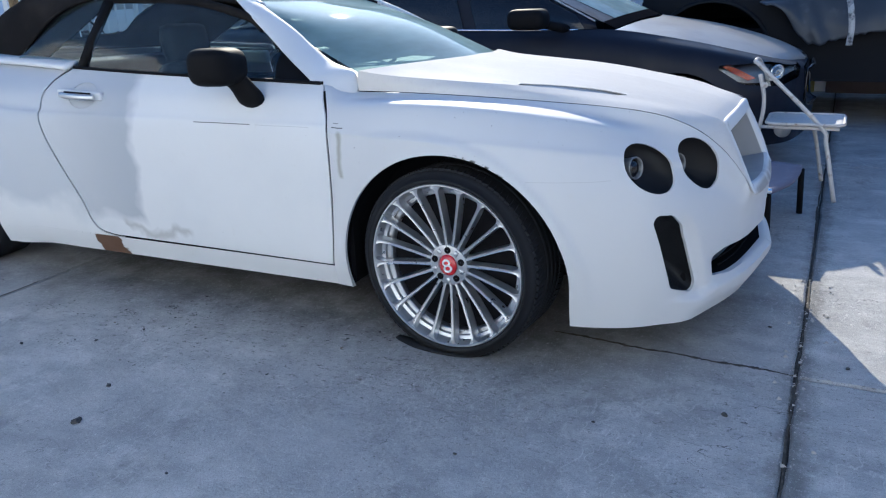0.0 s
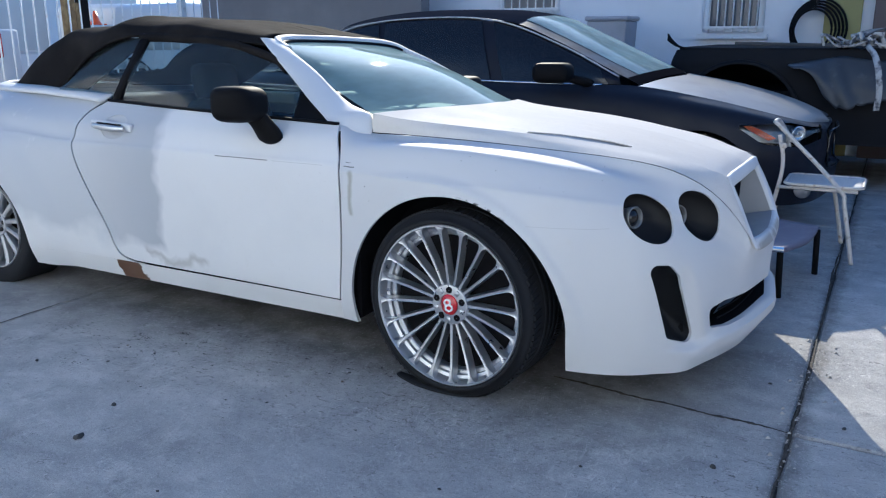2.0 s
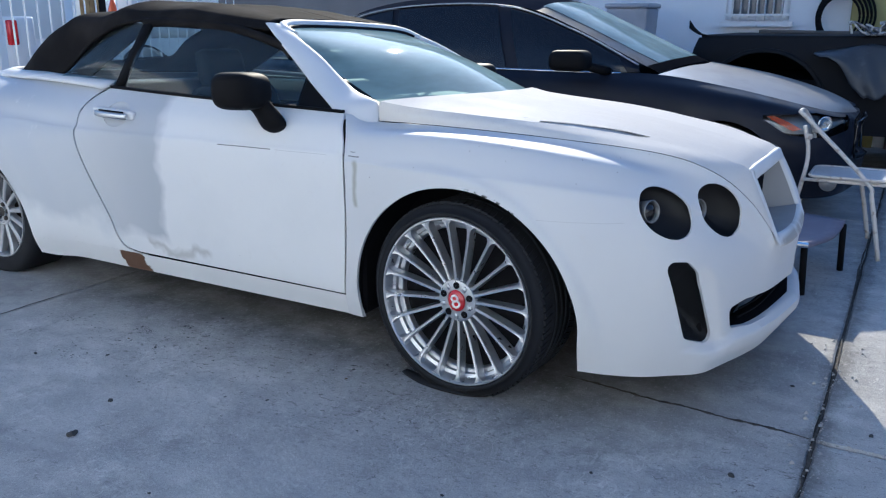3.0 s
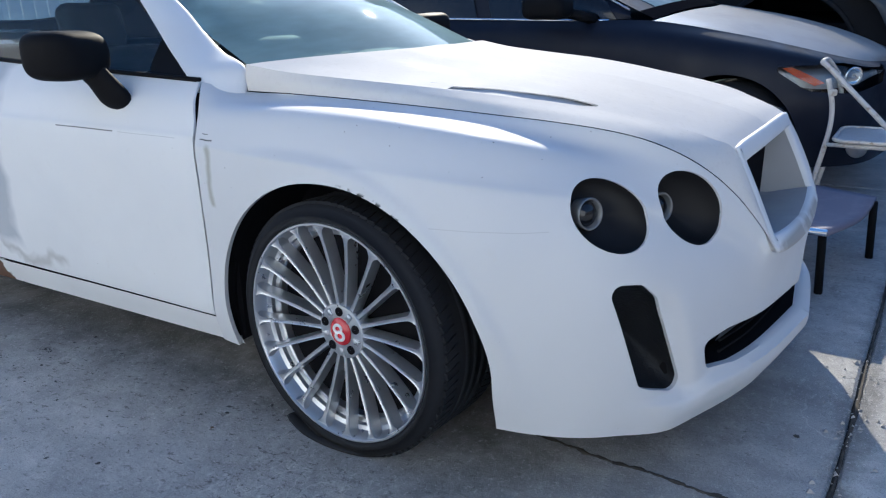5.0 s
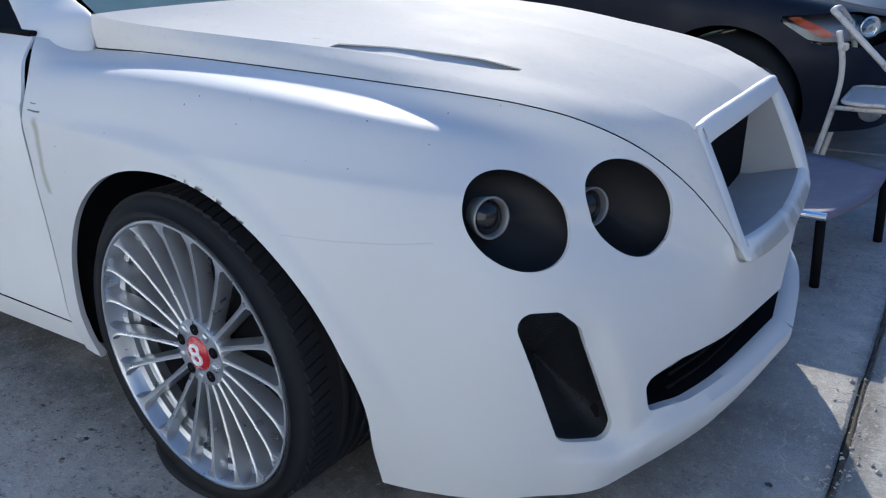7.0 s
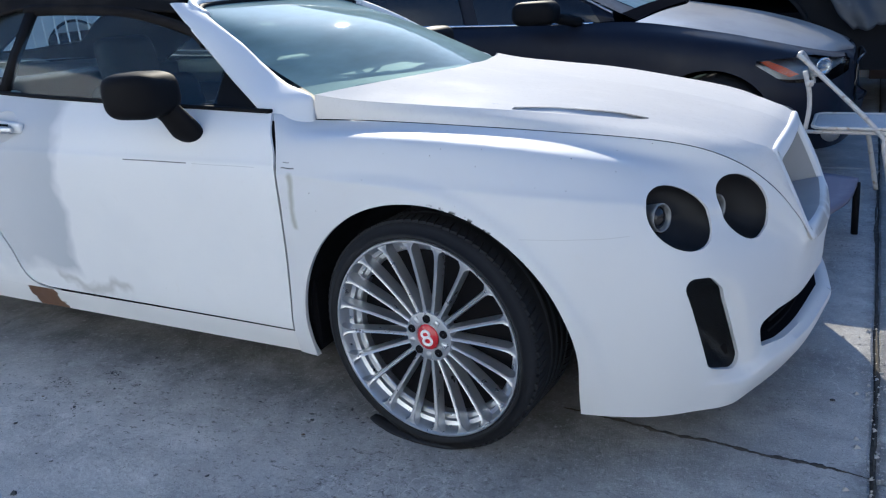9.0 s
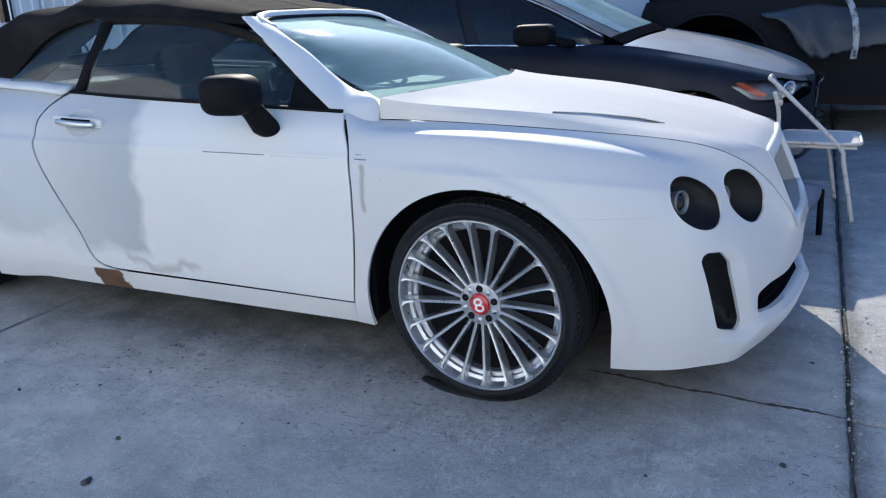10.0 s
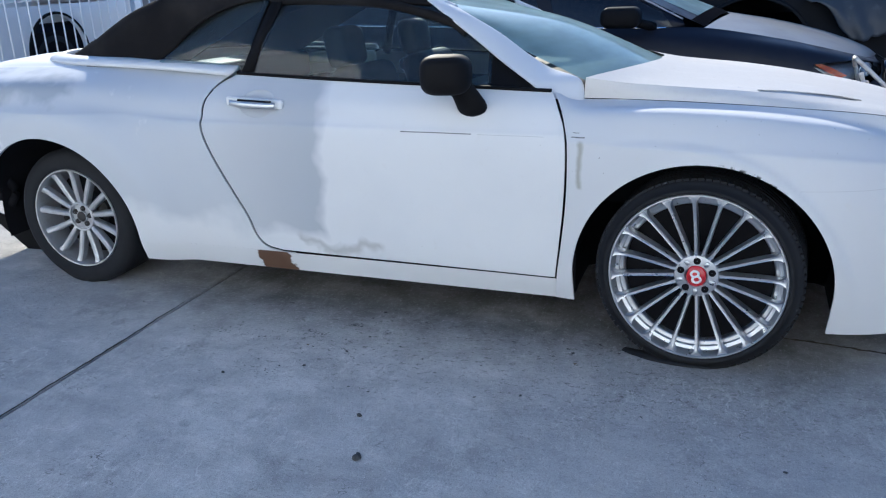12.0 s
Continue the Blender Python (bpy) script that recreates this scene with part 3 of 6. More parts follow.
def wing_bm():
    g = loft([WING0, WING1, WING2, WING3, WING4, WING5, WINGC, WING6, RIDGE, SEAM], 176, 124)
    # the lip of the wheel arch stands proud and fades out
    d = np.hypot(g[:, :, 0], g[:, :, 2] - 0.295) - 0.444
    d = np.where(g[:, :, 2] < 0.295, np.abs(g[:, :, 0]) - 0.444, d)
    phi = np.degrees(np.arctan2(g[:, :, 2] - 0.295, g[:, :, 0]))
    w = np.interp(phi, [-30, 0, 8, 20, 35, 50, 60, 75, 90, 105, 120, 180], [0.09, 0.055, 0.045, 0.027, 0.018, 0.018, 0.022, 0.030, 0.043, 0.07, 0.12, 0.20])
    rise = np.interp(phi, [-15, 5, 20, 60, 95, 125, 180], [0.002, 0.009, 0.021, 0.021, 0.018, 0.004, 0.003])
    k = np.clip(1 - (d - w + 0.012) / 0.034, 0, 1)
    k = k * k * (3 - 2 * k) * 0.75 + 0.25 * np.clip(1 - d / 0.13, 0, 1)
    g[:, :, 1] -= np.where((g[:, :, 1] < 0.3) & (d > -0.12), rise * k, 0)
    # bumper: a lip stands out under the openings, the skin turns in towards the side vent
    du, dv = np.gradient(g, axis=0), np.gradient(g, axis=1)
    nrm = np.cross(du, dv)
    nrm /= np.linalg.norm(nrm, axis=2, keepdims=True) + 1e-9
    nrm *= np.sign(nrm[:, :, :1] * 0.8 - nrm[:, :, 1:2] * 0.6)
    sm = lambda v, a, b: np.clip((v - a) / (b - a), 0, 1) ** 2 * (3 - 2 * np.clip((v - a) / (b - a), 0, 1))
    u, z = 0.6 * g[:, :, 0] + 0.8 * g[:, :, 1], g[:, :, 2]
    ledge = np.interp(u, [0.5, 0.62, 0.72, 0.80, 1.4], [0.235, 0.240, 0.236, 0.262, 0.264])
    lip = 0.022 * sm(u, 0.56, 0.70) * (1 - sm(z, ledge - 0.012, ledge + 0.003)) * (g[:, :, 0] > 0.5)
    edge = np.interp(z, [0.242, 0.478, 0.53], [0.719, 0.650, 0.62])
    turn = -0.020 * sm(u - edge, -0.10, -0.01) * (1 - sm(u - edge, 0.0, 0.055)) * sm(z, 0.20, 0.27) * (1 - sm(z, 0.45, 0.56)) * (g[:, :, 0] > 0.6)
    brow = -0.010 * sm(g[:, :, 1], 0.30, 0.38) * (1 - sm(z, 0.30, 0.40)) * sm(z, ledge - 0.01, ledge + 0.03) * (g[:, :, 0] > 0.7)
    g += nrm * (lip + turn + brow)[:, :, None]
    bm = grid_bm(g)
    cut(bm, arch_field(0.0, 0.295, 0.444, 0.05), (0, 0.014, 0))
    cut(bm, disc_field(*LAMP_OUT), [Vector((-0.006, 0.003, -0.002))], RIMS["out"])
    cut(bm, disc_field(*LAMP_IN), [Vector((-0.006, 0.003, -0.002))], RIMS["in"])
    cut(bm, poly_field(VENT, lambda c: (0.6 * c.x + 0.8 * c.y, c.z) if c.y < 0.36 and c.x > 0.5 else (9, 9), 0.027), [Vector((-0.010, 0.006, 0))], RIMS["vent"])
    cut(bm, poly_field(INTAKE, lambda c: (c.y, c.z) if c.x > 0.7 else (-9, 9), 0.020), [Vector((-0.022, 0.0, 0))], RIMS["intake"])
    return done(bm)


wing = wing_bm()
part("front_fender_and_bumper", mirrored(wing, CY), FENDP, car)
part("front_fender_and_bumper", wing, FENDP, car, "white primer front fender and bumper with sanding marks", angle=50)

# bonnet: side band from the seam to the crease, then the crowned top
CREASE = [(-0.44, 0.200, 0.990), (-0.3, 0.225, 0.970), (-0.1, 0.260, 0.954), (0.12, 0.305, 0.938), (0.33, 0.37, 0.915), (0.47, 0.430, 0.894), (0.6, 0.48, 0.871), (0.7, 0.518, 0.847), (0.785, 0.545, 0.8157), (0.838, 0.562, 0.7864), (0.893, 0.568, 0.6752), (0.955, 0.578, 0.5301)]
HOOD2 = [(-0.34, 0.42, 1.002), (-0.21, 0.48, 0.984), (-0.04, 0.53, 0.968), (0.14, 0.56, 0.951), (0.33, 0.58, 0.929), (0.47, 0.6, 0.908), (0.6, 0.62, 0.883), (0.7, 0.64, 0.857), (0.79, 0.66, 0.8235), (0.845, 0.68, 0.789)]
HOOD3 = [(-0.235, 0.895, 1.012), (-0.12, 0.895, 0.996), (0.02, 0.895, 0.980), (0.17, 0.895, 0.961), (0.34, 0.895, 0.939), (0.48, 0.895, 0.917), (0.61, 0.895, 0.891), (0.71, 0.895, 0.866), (0.8, 0.895, 0.831), (0.858, 0.895, 0.792)]


SLOT = []


def hood_bm(slotted):
    bm = grid_bm(loft([[(x, y + 0.002, z + 0.002) for x, y, z in SEAM[1:13]], [(0.55 * a[0] + 0.45 * b[0], 0.55 * a[1] + 0.45 * b[1] - 0.003, 0.5 * a[2] + 0.5 * b[2] + 0.004) for a, b in zip(SEAM[1:], CREASE)], CREASE], 110, 12))
    mid = [(x - 0.006, 0.765, z - 0.003) for x, y, z in HOOD3]
    top = loft([CREASE[:10], HOOD2, mid, HOOD3], 90, 40)
    grid_bm(top, bm)
    slot = poly_field([(0.10, 0.306), (0.2, 0.336), (0.33, 0.383), (0.47, 0.446), (0.525, 0.496), (0.42, 0.486), (0.24, 0.416), (0.14, 0.354)], lambda c: (c.x, c.y), 0.0)
    if slotted:
        cut(bm, lambda c: slot(c) if c.z > 0.86 else 1.0, [Vector((0, 0, -0.003))], SLOT)
    # the rear edge turns down
    return done(bm)


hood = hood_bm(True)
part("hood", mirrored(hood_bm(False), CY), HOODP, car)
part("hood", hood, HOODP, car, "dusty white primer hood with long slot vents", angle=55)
# sheet closing the slot; its grey holds the shade of the recess
VENTS = loft([[(0.06, 0.270, 0.927), (0.31, 0.358, 0.900), (0.58, 0.486, 0.855)], [(0.08, 0.360, 0.946), (0.30, 0.455, 0.9225), (0.50, 0.530, 0.892)]], 20, 5)
part("hood_vent", facing(grid_bm(VENTS), (0, -1, 1)), VENT_SHADE, car, "grey sheet in the hood slot, shade put into its colour")

# grille surround: rounded frame and the funnel behind it
LOOP_OUT = [(0.852, 0.895, 0.806), (0.850, 0.75, 0.804), (0.843, 0.61, 0.797), (0.846, 0.570, 0.778), (0.893, 0.566, 0.675), (0.940, 0.570, 0.565), (0.957, 0.586, 0.527), (0.968, 0.63, 0.516), (0.980, 0.75, 0.505), (0.988, 0.895, 0.500)]


def grille_bm():
    bm = bmesh.new()
    ctr = Vector((0.91, 0.895, 0.65))
    outer = catmull(LOOP_OUT, 64)
    specs = [(0.0, -0.03), (0.0, -0.004), (0.003, 0.001), (0.010, 0.003), (0.030, 0.003), (0.042, 0.001), (0.048, -0.004), (0.051, -0.014), (0.078, -0.13), (0.115, -0.20)]
    rows = []
    for inset, ahead in specs:
        row = []
        for k, p in enumerate(outer):
            t = outer[min(k + 1, 63)] - outer[max(k - 1, 0)]
            face = np.array((0.915, 0.0, 0.40))
            n = np.cross(face, t)
            n /= np.linalg.norm(n)
            if n @ (np.array(ctr) - p) < 0:
                n = -n
            q = p + n * inset + face * ahead
            q[1] = min(q[1], CY)
            row.append(q)
        row[0][1] = row[-1][1] = CY
        rows.append(row)
    return done(grid_bm(np.array(rows[:8]))), done(grid_bm(np.array(rows[7:])))


gr, funnel = grille_bm()
# white primer greyed: the shade inside the opening is in this colour
FUNNEL = paint_primer("funnel_shade")
FUNNEL.tint(FUNNEL.ramp(FUNNEL.noise(3, 4), 0.2, 0.6, 0.8, 1.0), (0.27, 0.275, 0.285))
part("grille_funnel", mirrored(funnel, CY), FUNNEL, car)
part("grille_funnel", funnel, FUNNEL, car, "inside of the empty grille, its shade put into a grey colour")
GRILLP = paint_primer("grille_primer")
GRILLP.tint(GRILLP.math("MULTIPLY", GRILLP.math("MULTIPLY", GRILLP.ramp(GRILLP.axis(2), 0.548, 0.532), GRILLP.ramp(GRILLP.axis(0), 0.938, 0.948)), GRILLP.ramp(GRILLP.noise(9, 4), 0.42, 0.55)), (0.36, 0.35, 0.33))
part("grille_surround", mirrored(gr, CY), GRILLP, car)
part("grille_surround", gr, GRILLP, car, "empty white grille surround with bare worn lower edge", angle=60)

# flank: door, sill and rear quarter share one set of lines
FX = [-0.44, -0.75, -1.10, -1.50, -1.85, -2.15, -2.45, -2.75, -3.05, -3.35, -3.60, -3.75]
FL_Y = {
    0.172: [0.075, 0.075, 0.075, 0.075, 0.075, 0.075, 0.06, 0.04, 0.05, 0.09, 0.15, 0.28],
    0.275: [0.032, 0.036, 0.038, 0.038, 0.038, 0.035, 0.022, 0.01, 0.025, 0.065, 0.13, 0.26],
    0.42: [0.02, 0.024, 0.026, 0.025, 0.022, 0.015, 0.0, -0.012, 0.0, 0.045, 0.12, 0.25],
    0.60: [0.006, 0.012, 0.014, 0.013, 0.01, 0.0, -0.018, -0.03, -0.015, 0.035, 0.11, 0.24],
    0.74: [0.0, 0.004, 0.006, 0.006, 0.005, 0.006, -0.012, -0.032, -0.015, 0.035, 0.11, 0.24],
    0.803: [0.007, 0.007, 0.008, 0.008, 0.010, 0.024, 0.012, -0.02, 0.0, 0.045, 0.117, 0.245],
    0.83: [0.020, 0.020, 0.021, 0.021, 0.026, 0.048, 0.034, -0.002, 0.015, 0.058, 0.128, 0.255],
    0.90: [0.058, 0.056, 0.054, 0.054, 0.06, 0.085, 0.085, 0.055, 0.06, 0.10, 0.165, 0.28],
}
FL_TOP = [(-0.46, 0.112, 0.945), (-0.75, 0.115, 0.956), (-1.10, 0.115, 0.966), (-1.50, 0.118, 0.978), (-1.85, 0.15, 0.988), (-2.15, 0.20, 0.995), (-2.45, 0.23, 1.0), (-2.75, 0.25, 1.0), (-3.05, 0.28, 0.99), (-3.35, 0.34, 0.98), (-3.60, 0.42, 0.965), (-3.72, 0.50, 0.95)]


def flank_grid(nu, nv):
    lines = []
    for z, ys in FL_Y.items():
        lines.append([(x, y, z + (0.02 if z > 0.7 and x < -2.3 else 0) + (0.025 if z > 0.89 and x < -2.6 else 0)) for x, y in zip(FX, ys)])
    lines.append(FL_TOP)
    return loft(lines, nu, nv)


FRONT_GAP = [(-0.505, 0.262), (-0.490, 0.40), (-0.474, 0.56), (-0.468, 0.72), (-0.476, 0.82), (-0.508, 0.90), (-0.545, 0.96)]
REAR_GAP = [(-1.675, 0.268), (-1.752, 0.287), (-1.795, 0.338), (-1.822, 0.42), (-1.905, 0.58), (-1.970, 0.715), (-1.997, 0.80), (-2.0, 0.87), (-1.985, 0.915), (-1.955, 0.952), (-1.90, 0.985), (-1.84, 1.01)]
DOOR_LOOP = [(x, z) for x, z in FRONT_GAP] + [(-0.6, 1.05), (-1.8, 1.05)] + REAR_GAP[::-1]


def flank_bm():
    g = flank_grid(215, 74)
    d = np.hypot(g[:, :, 0] + 2.80, g[:, :, 2] - 0.30) - 0.425
    k = np.clip(1 - (d - 0.10) / 0.16, 0, 1) * np.clip((g[:, :, 0] + 3.6) / 0.3, 0, 1) * np.clip((0.93 - g[:, :, 2]) / 0.1, 0, 1)
    g[:, :, 1] -= 0.034 * k * k * (3 - 2 * k)
    bm = grid_bm(g)
    cut(bm, arch_field(-2.80, 0.30, 0.425, 0.05), (0, 0.015, 0))
    return bm


DOOR_LOOP = [tuple(p) for p in catmull(FRONT_GAP, 16)] + [(-0.6, 1.05), (-1.8, 1.05)] + [tuple(p) for p in catmull(REAR_GAP[::-1], 40)]
dsd = poly_field(DOOR_LOOP, lambda c: (c.x, c.z))


CUP = []


def panel_bm(kind):
    bm = flank_bm()
    if kind == "door":
        cut(bm, lambda c: -dsd(c) - 0.005, (0, 0.008, 0))
        cut(bm, lambda c: (math.hypot((c.x + 1.735) / 0.082, (c.z - 0.886) / 0.052) - 1) * 0.052, (0, 0.002, 0), CUP)
    elif kind == "sill":
        cut(bm, lambda c: max(0.262 - c.z, -0.1) if c.z > 0.2 else 0.1)
        cut(bm, lambda c: c.x + 2.36)
    else:
        cut(bm, lambda c: dsd(c) - 0.005, (0, 0.008, 0))
        cut(bm, lambda c: -1.62 - c.x)
        cut(bm, lambda c: max(c.x + 3.19, c.z - 0.66) if c.x > -3.4 or c.z < 0.8 else 0.1)
        cut(bm, lambda c: max(c.z - 0.262, -0.1) if c.x > -2.36 else 0.1)
    return done(bm)


for kind, nm, mt, lb in (("door", "door", DOORP, "white primer door, half of it grey filler"), ("sill", "sill", SILLP, "white sill with a bare brown patch"), ("quarter", "rear_quarter_panel", QUARP, "white primer rear quarter panel")):
    bm = panel_bm(kind)
    part(nm, mirrored(bm, CY), mt, car)
    ob = part(nm, bm, mt, car, lb, angle=50)
    if kind == "door":
        door = ob

# black filler boxes stand for shade in gaps, engine bay and floor; wheel-house liners
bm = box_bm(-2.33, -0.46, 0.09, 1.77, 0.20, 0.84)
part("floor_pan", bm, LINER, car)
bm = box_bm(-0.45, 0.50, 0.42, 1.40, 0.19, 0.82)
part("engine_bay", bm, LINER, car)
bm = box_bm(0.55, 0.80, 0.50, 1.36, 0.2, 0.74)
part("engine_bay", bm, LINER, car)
# unseen block, reaching back to hold sunlight off the ground there
bm = box_bm(-3.74, -2.33, 0.42, 1.44, 0.25, 0.90)
part("boot_floor", bm, LINER, car)
for cx, cz, r, y0 in ((0.005, 0.295, 0.466, 0.075), (-2.80, 0.30, 0.447, 0.075)):
    for side in (0, 1):
        bm = bmesh.new()
        lathe([(r, y0), (r, 0.42), (0.02, 0.42)], 40, bm, centre=(cx, 0, cz), a0=radians(-14), a1=radians(194))
        lathe([(r - 0.001, 0.018), (r - 0.001, 0.10)], 40, bm, centre=(cx, 0, cz), a0=radians(18), a1=radians(162))
        part("wheel_arch_liner", mirrored(bm, CY) if side else bm, LINER, car)
for side in (0, 1):
    fl = (lambda b: mirrored(b, CY)) if side else (lambda b: b)
    bm = bowl(RIMS["vent"], (0.685, 0.235, 0.40), (0.8, -0.6, 0), [(0, 0), (0.025, 0.05), (0.035, 0.3), (0.035, 0.98)])
    part("vent_mesh", fl(bm), VENTM, car, "dark grey mesh in the bumper vent")
    bm = recess(RIMS["intake"], (0.93, 0.80, 0.315), (1, 0, 0), [(0, 0), (0.08, 0.0)])
    part("intake_duct", fl(bm), LINER, car)
bm = box_bm(0.74, 0.80, 0.30, 1.56, 0.22, 0.44)
part("intake_backing", bm, LINER, car)
bm = bmesh.new()
for z in (0.30, 0.33):
    tube([(0.87, 0.42, z), (0.91, 0.6, z), (0.93, 0.895, z), (0.91, 1.26, z), (0.87, 1.44, z)], 0.004, 6, bm, 20)
part("intake_bar", bm, LINER, car)
# the door gaps are open; a strip, black for shade, closes the wing's foot
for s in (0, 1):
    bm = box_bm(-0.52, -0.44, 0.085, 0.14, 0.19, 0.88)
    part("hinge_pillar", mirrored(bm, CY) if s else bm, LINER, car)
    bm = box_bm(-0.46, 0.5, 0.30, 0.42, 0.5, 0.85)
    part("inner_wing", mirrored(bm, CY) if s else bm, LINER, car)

# headlamps: dark bowl with a ringed projector
BOWL = Mat("lamp_bowl", (0.005, 0.005, 0.006), 0.6, spec=0.3)
BOWL.bump(BOWL.noise(500, 1), 0.2, 0.001)
for side in (0, 1):
    fl = (lambda b: mirrored(b, CY)) if side else (lambda b: b)
    for key, L, shift in (("out", LAMP_OUT, (-0.012, -0.034, 0.012)), ("in", LAMP_IN, (-0.015, -0.040, 0.016))):
        c, a = Vector(L[0]), unit(L[1])
        bm = bowl(RIMS[key], c, a, [(0, 0), (0.012, 0.04), (0.030, 0.18), (0.045, 0.45), (0.050, 0.8), (0.050, 0.98)])
        lo = part("headlight", fl(bm), BOWL, car, "dark headlight bowl with a ringed projector lens")
        at_p = Matrix.Translation(c - a * 0.038 + Vector(shift)) @ Vector((0, -1, 0)).rotation_difference(unit((0.9, -0.40, 0.12))).to_matrix().to_4x4()
        bm = lathe([(0.030, 0.05), (0.036, 0.014), (0.038, 0.002), (0.036, -0.002), (0.033, 0.002), (0.030, 0.012)], 28)
        bmesh.ops.transform(bm, matrix=at_p, verts=bm.verts)
        part("projector_ring", fl(facing(bm, a)), RINGM, lo)
        bm = lathe([(0.029, 0.012), (0.020, 0.003), (0.009, -0.001), (0.0005, -0.002)], 20)
        bmesh.ops.transform(bm, matrix=at_p, verts=bm.verts)
        part("projector_lens", fl(facing(bm, a)), GLOSSB, lo)

# windscreen frame, glass, sail panels
PILLAR = [(-1.00, 0.392, 1.232), (-1.06, 0.405, 1.258), (-1.10, 0.47, 1.272), (-1.12, 0.62, 1.279), (-1.125, 0.895, 1.282)]
frame_path = catmull(PILLAR, 56)
frame_path = np.vstack([frame_path, [(x, 2 * CY - y, z) for x, y, z in frame_path[-2::-1]]])
prof = [(0.042 * math.cos(a) * (1 if math.cos(a) > 0 else 0.9), 0.026 * math.sin(a)) for a in np.linspace(0, 2 * math.pi, 14, endpoint=False)]
k = len(frame_path)
widths = [0.55] * k
bm = sweep(frame_path.tolist(), prof, up=(0.85, 0, 0.5), scale=widths)
screen_frame = part("windscreen_frame", done(bm), PRIMER, car, "white primer windscreen frame")
# the broad pillar skin runs down into the wing
PIL_R = [(-1.115, 0.352, 1.276), (-0.975, 0.284, 1.190), (-0.836, 0.225, 1.102), (-0.736, 0.182, 1.038), (-0.648, 0.146, 0.987), (-0.598, 0.125, 0.957), (-0.556, 0.100, 0.926)]
PIL_F = [(-1.060, 0.420, 1.266), (-0.925, 0.352, 1.208), (-0.792, 0.314, 1.140), (-0.69, 0.285, 1.075), (-0.585, 0.254, 1.018), (-0.464, 0.213, 0.982), (-0.440, 0.184, 0.906)]
PIL_M = [(0.5 * a[0] + 0.5 * b[0] + 0.004, 0.56 * a[1] + 0.44 * b[1] - 0.003, 0.50 * a[2] + 0.50 * b[2] + 0.005) for a, b in zip(PIL_R, PIL_F)]
LINING = [(-2.33, 0.33, 0.98), (-1.85, 0.33, 1.232), (-1.83, 0.33, 1.275), (-2.10, 0.33, 1.272), (-2.35, 0.33, 1.20), (-2.62, 0.33, 1.06), (-2.62, 0.33, 0.98)]
PIL_I = [(x - 0.035, y + 0.030, z - 0.020) for x, y, z in PIL_F]
PIL_O = [(x + 0.006, y + 0.020, z - 0.012) for x, y, z in PIL_R]
for s in (0, 1):
    bm = facing(grid_bm(loft([PIL_O, PIL_R, PIL_M, PIL_F, PIL_I], 40, 26)), (0.3, -1, 0.5))
    part("pillar_skin", mirrored(bm, CY) if s else bm, PRIMER, screen_frame)
bm = bmesh.new()
seal = [(x + 0.010, y + 0.020 if y < CY else y - 0.020, z - 0.012) for x, y, z in frame_path[6:-6].tolist()]
part("windscreen_seal", tube(seal, 0.012, 8, bm), PLASTIC, car)
WS0 = [(-0.43, 0.225, 0.968), (-0.36, 0.38, 0.982), (-0.28, 0.60, 0.992), (-0.235, 0.895, 0.998)]
WS0 += [(x, 2 * CY - y, z) for x, y, z in WS0[2::-1]]
WS2 = [(-1.05, 0.38, 1.245), (-1.08, 0.46, 1.257), (-1.10, 0.66, 1.264), (-1.105, 0.895, 1.267)]
WS2 += [(x, 2 * CY - y, z) for x, y, z in WS2[2::-1]]
bow = [math.sin(math.pi * i / (len(WS0) - 1)) for i in range(len(WS0))]
WS1 = [((a[0] + b[0]) / 2 + 0.02 * w - 0.02 * (1 - w), (a[1] + b[1]) / 2, (a[2] + b[2]) / 2 + 0.035 * w) for a, b, w in zip(WS0, WS2, bow)]
ws = part("windscreen", facing(grid_bm(loft([WS0, WS1, WS2], 40, 18)), (1, 0, 1)), SCREEN, car, "dusty windscreen glass, sky reflection put into its teal layer")
ws.visible_shadow = False
bm = grid_bm(loft([[(x - 0.06, y, z - 0.03) for x, y, z in WS0], [(x + 0.02, y, z - 0.012) for x, y, z in WS0]], 40, 3))
part("cowl", bm, PLASTIC, car)
bm = tube([(-0.36, 0.80, 0.985), (-0.37, 0.62, 0.985), (-0.43, 0.42, 0.985)], 0.007, 6, None, 12)
part("wiper", bm, PLASTIC, car)

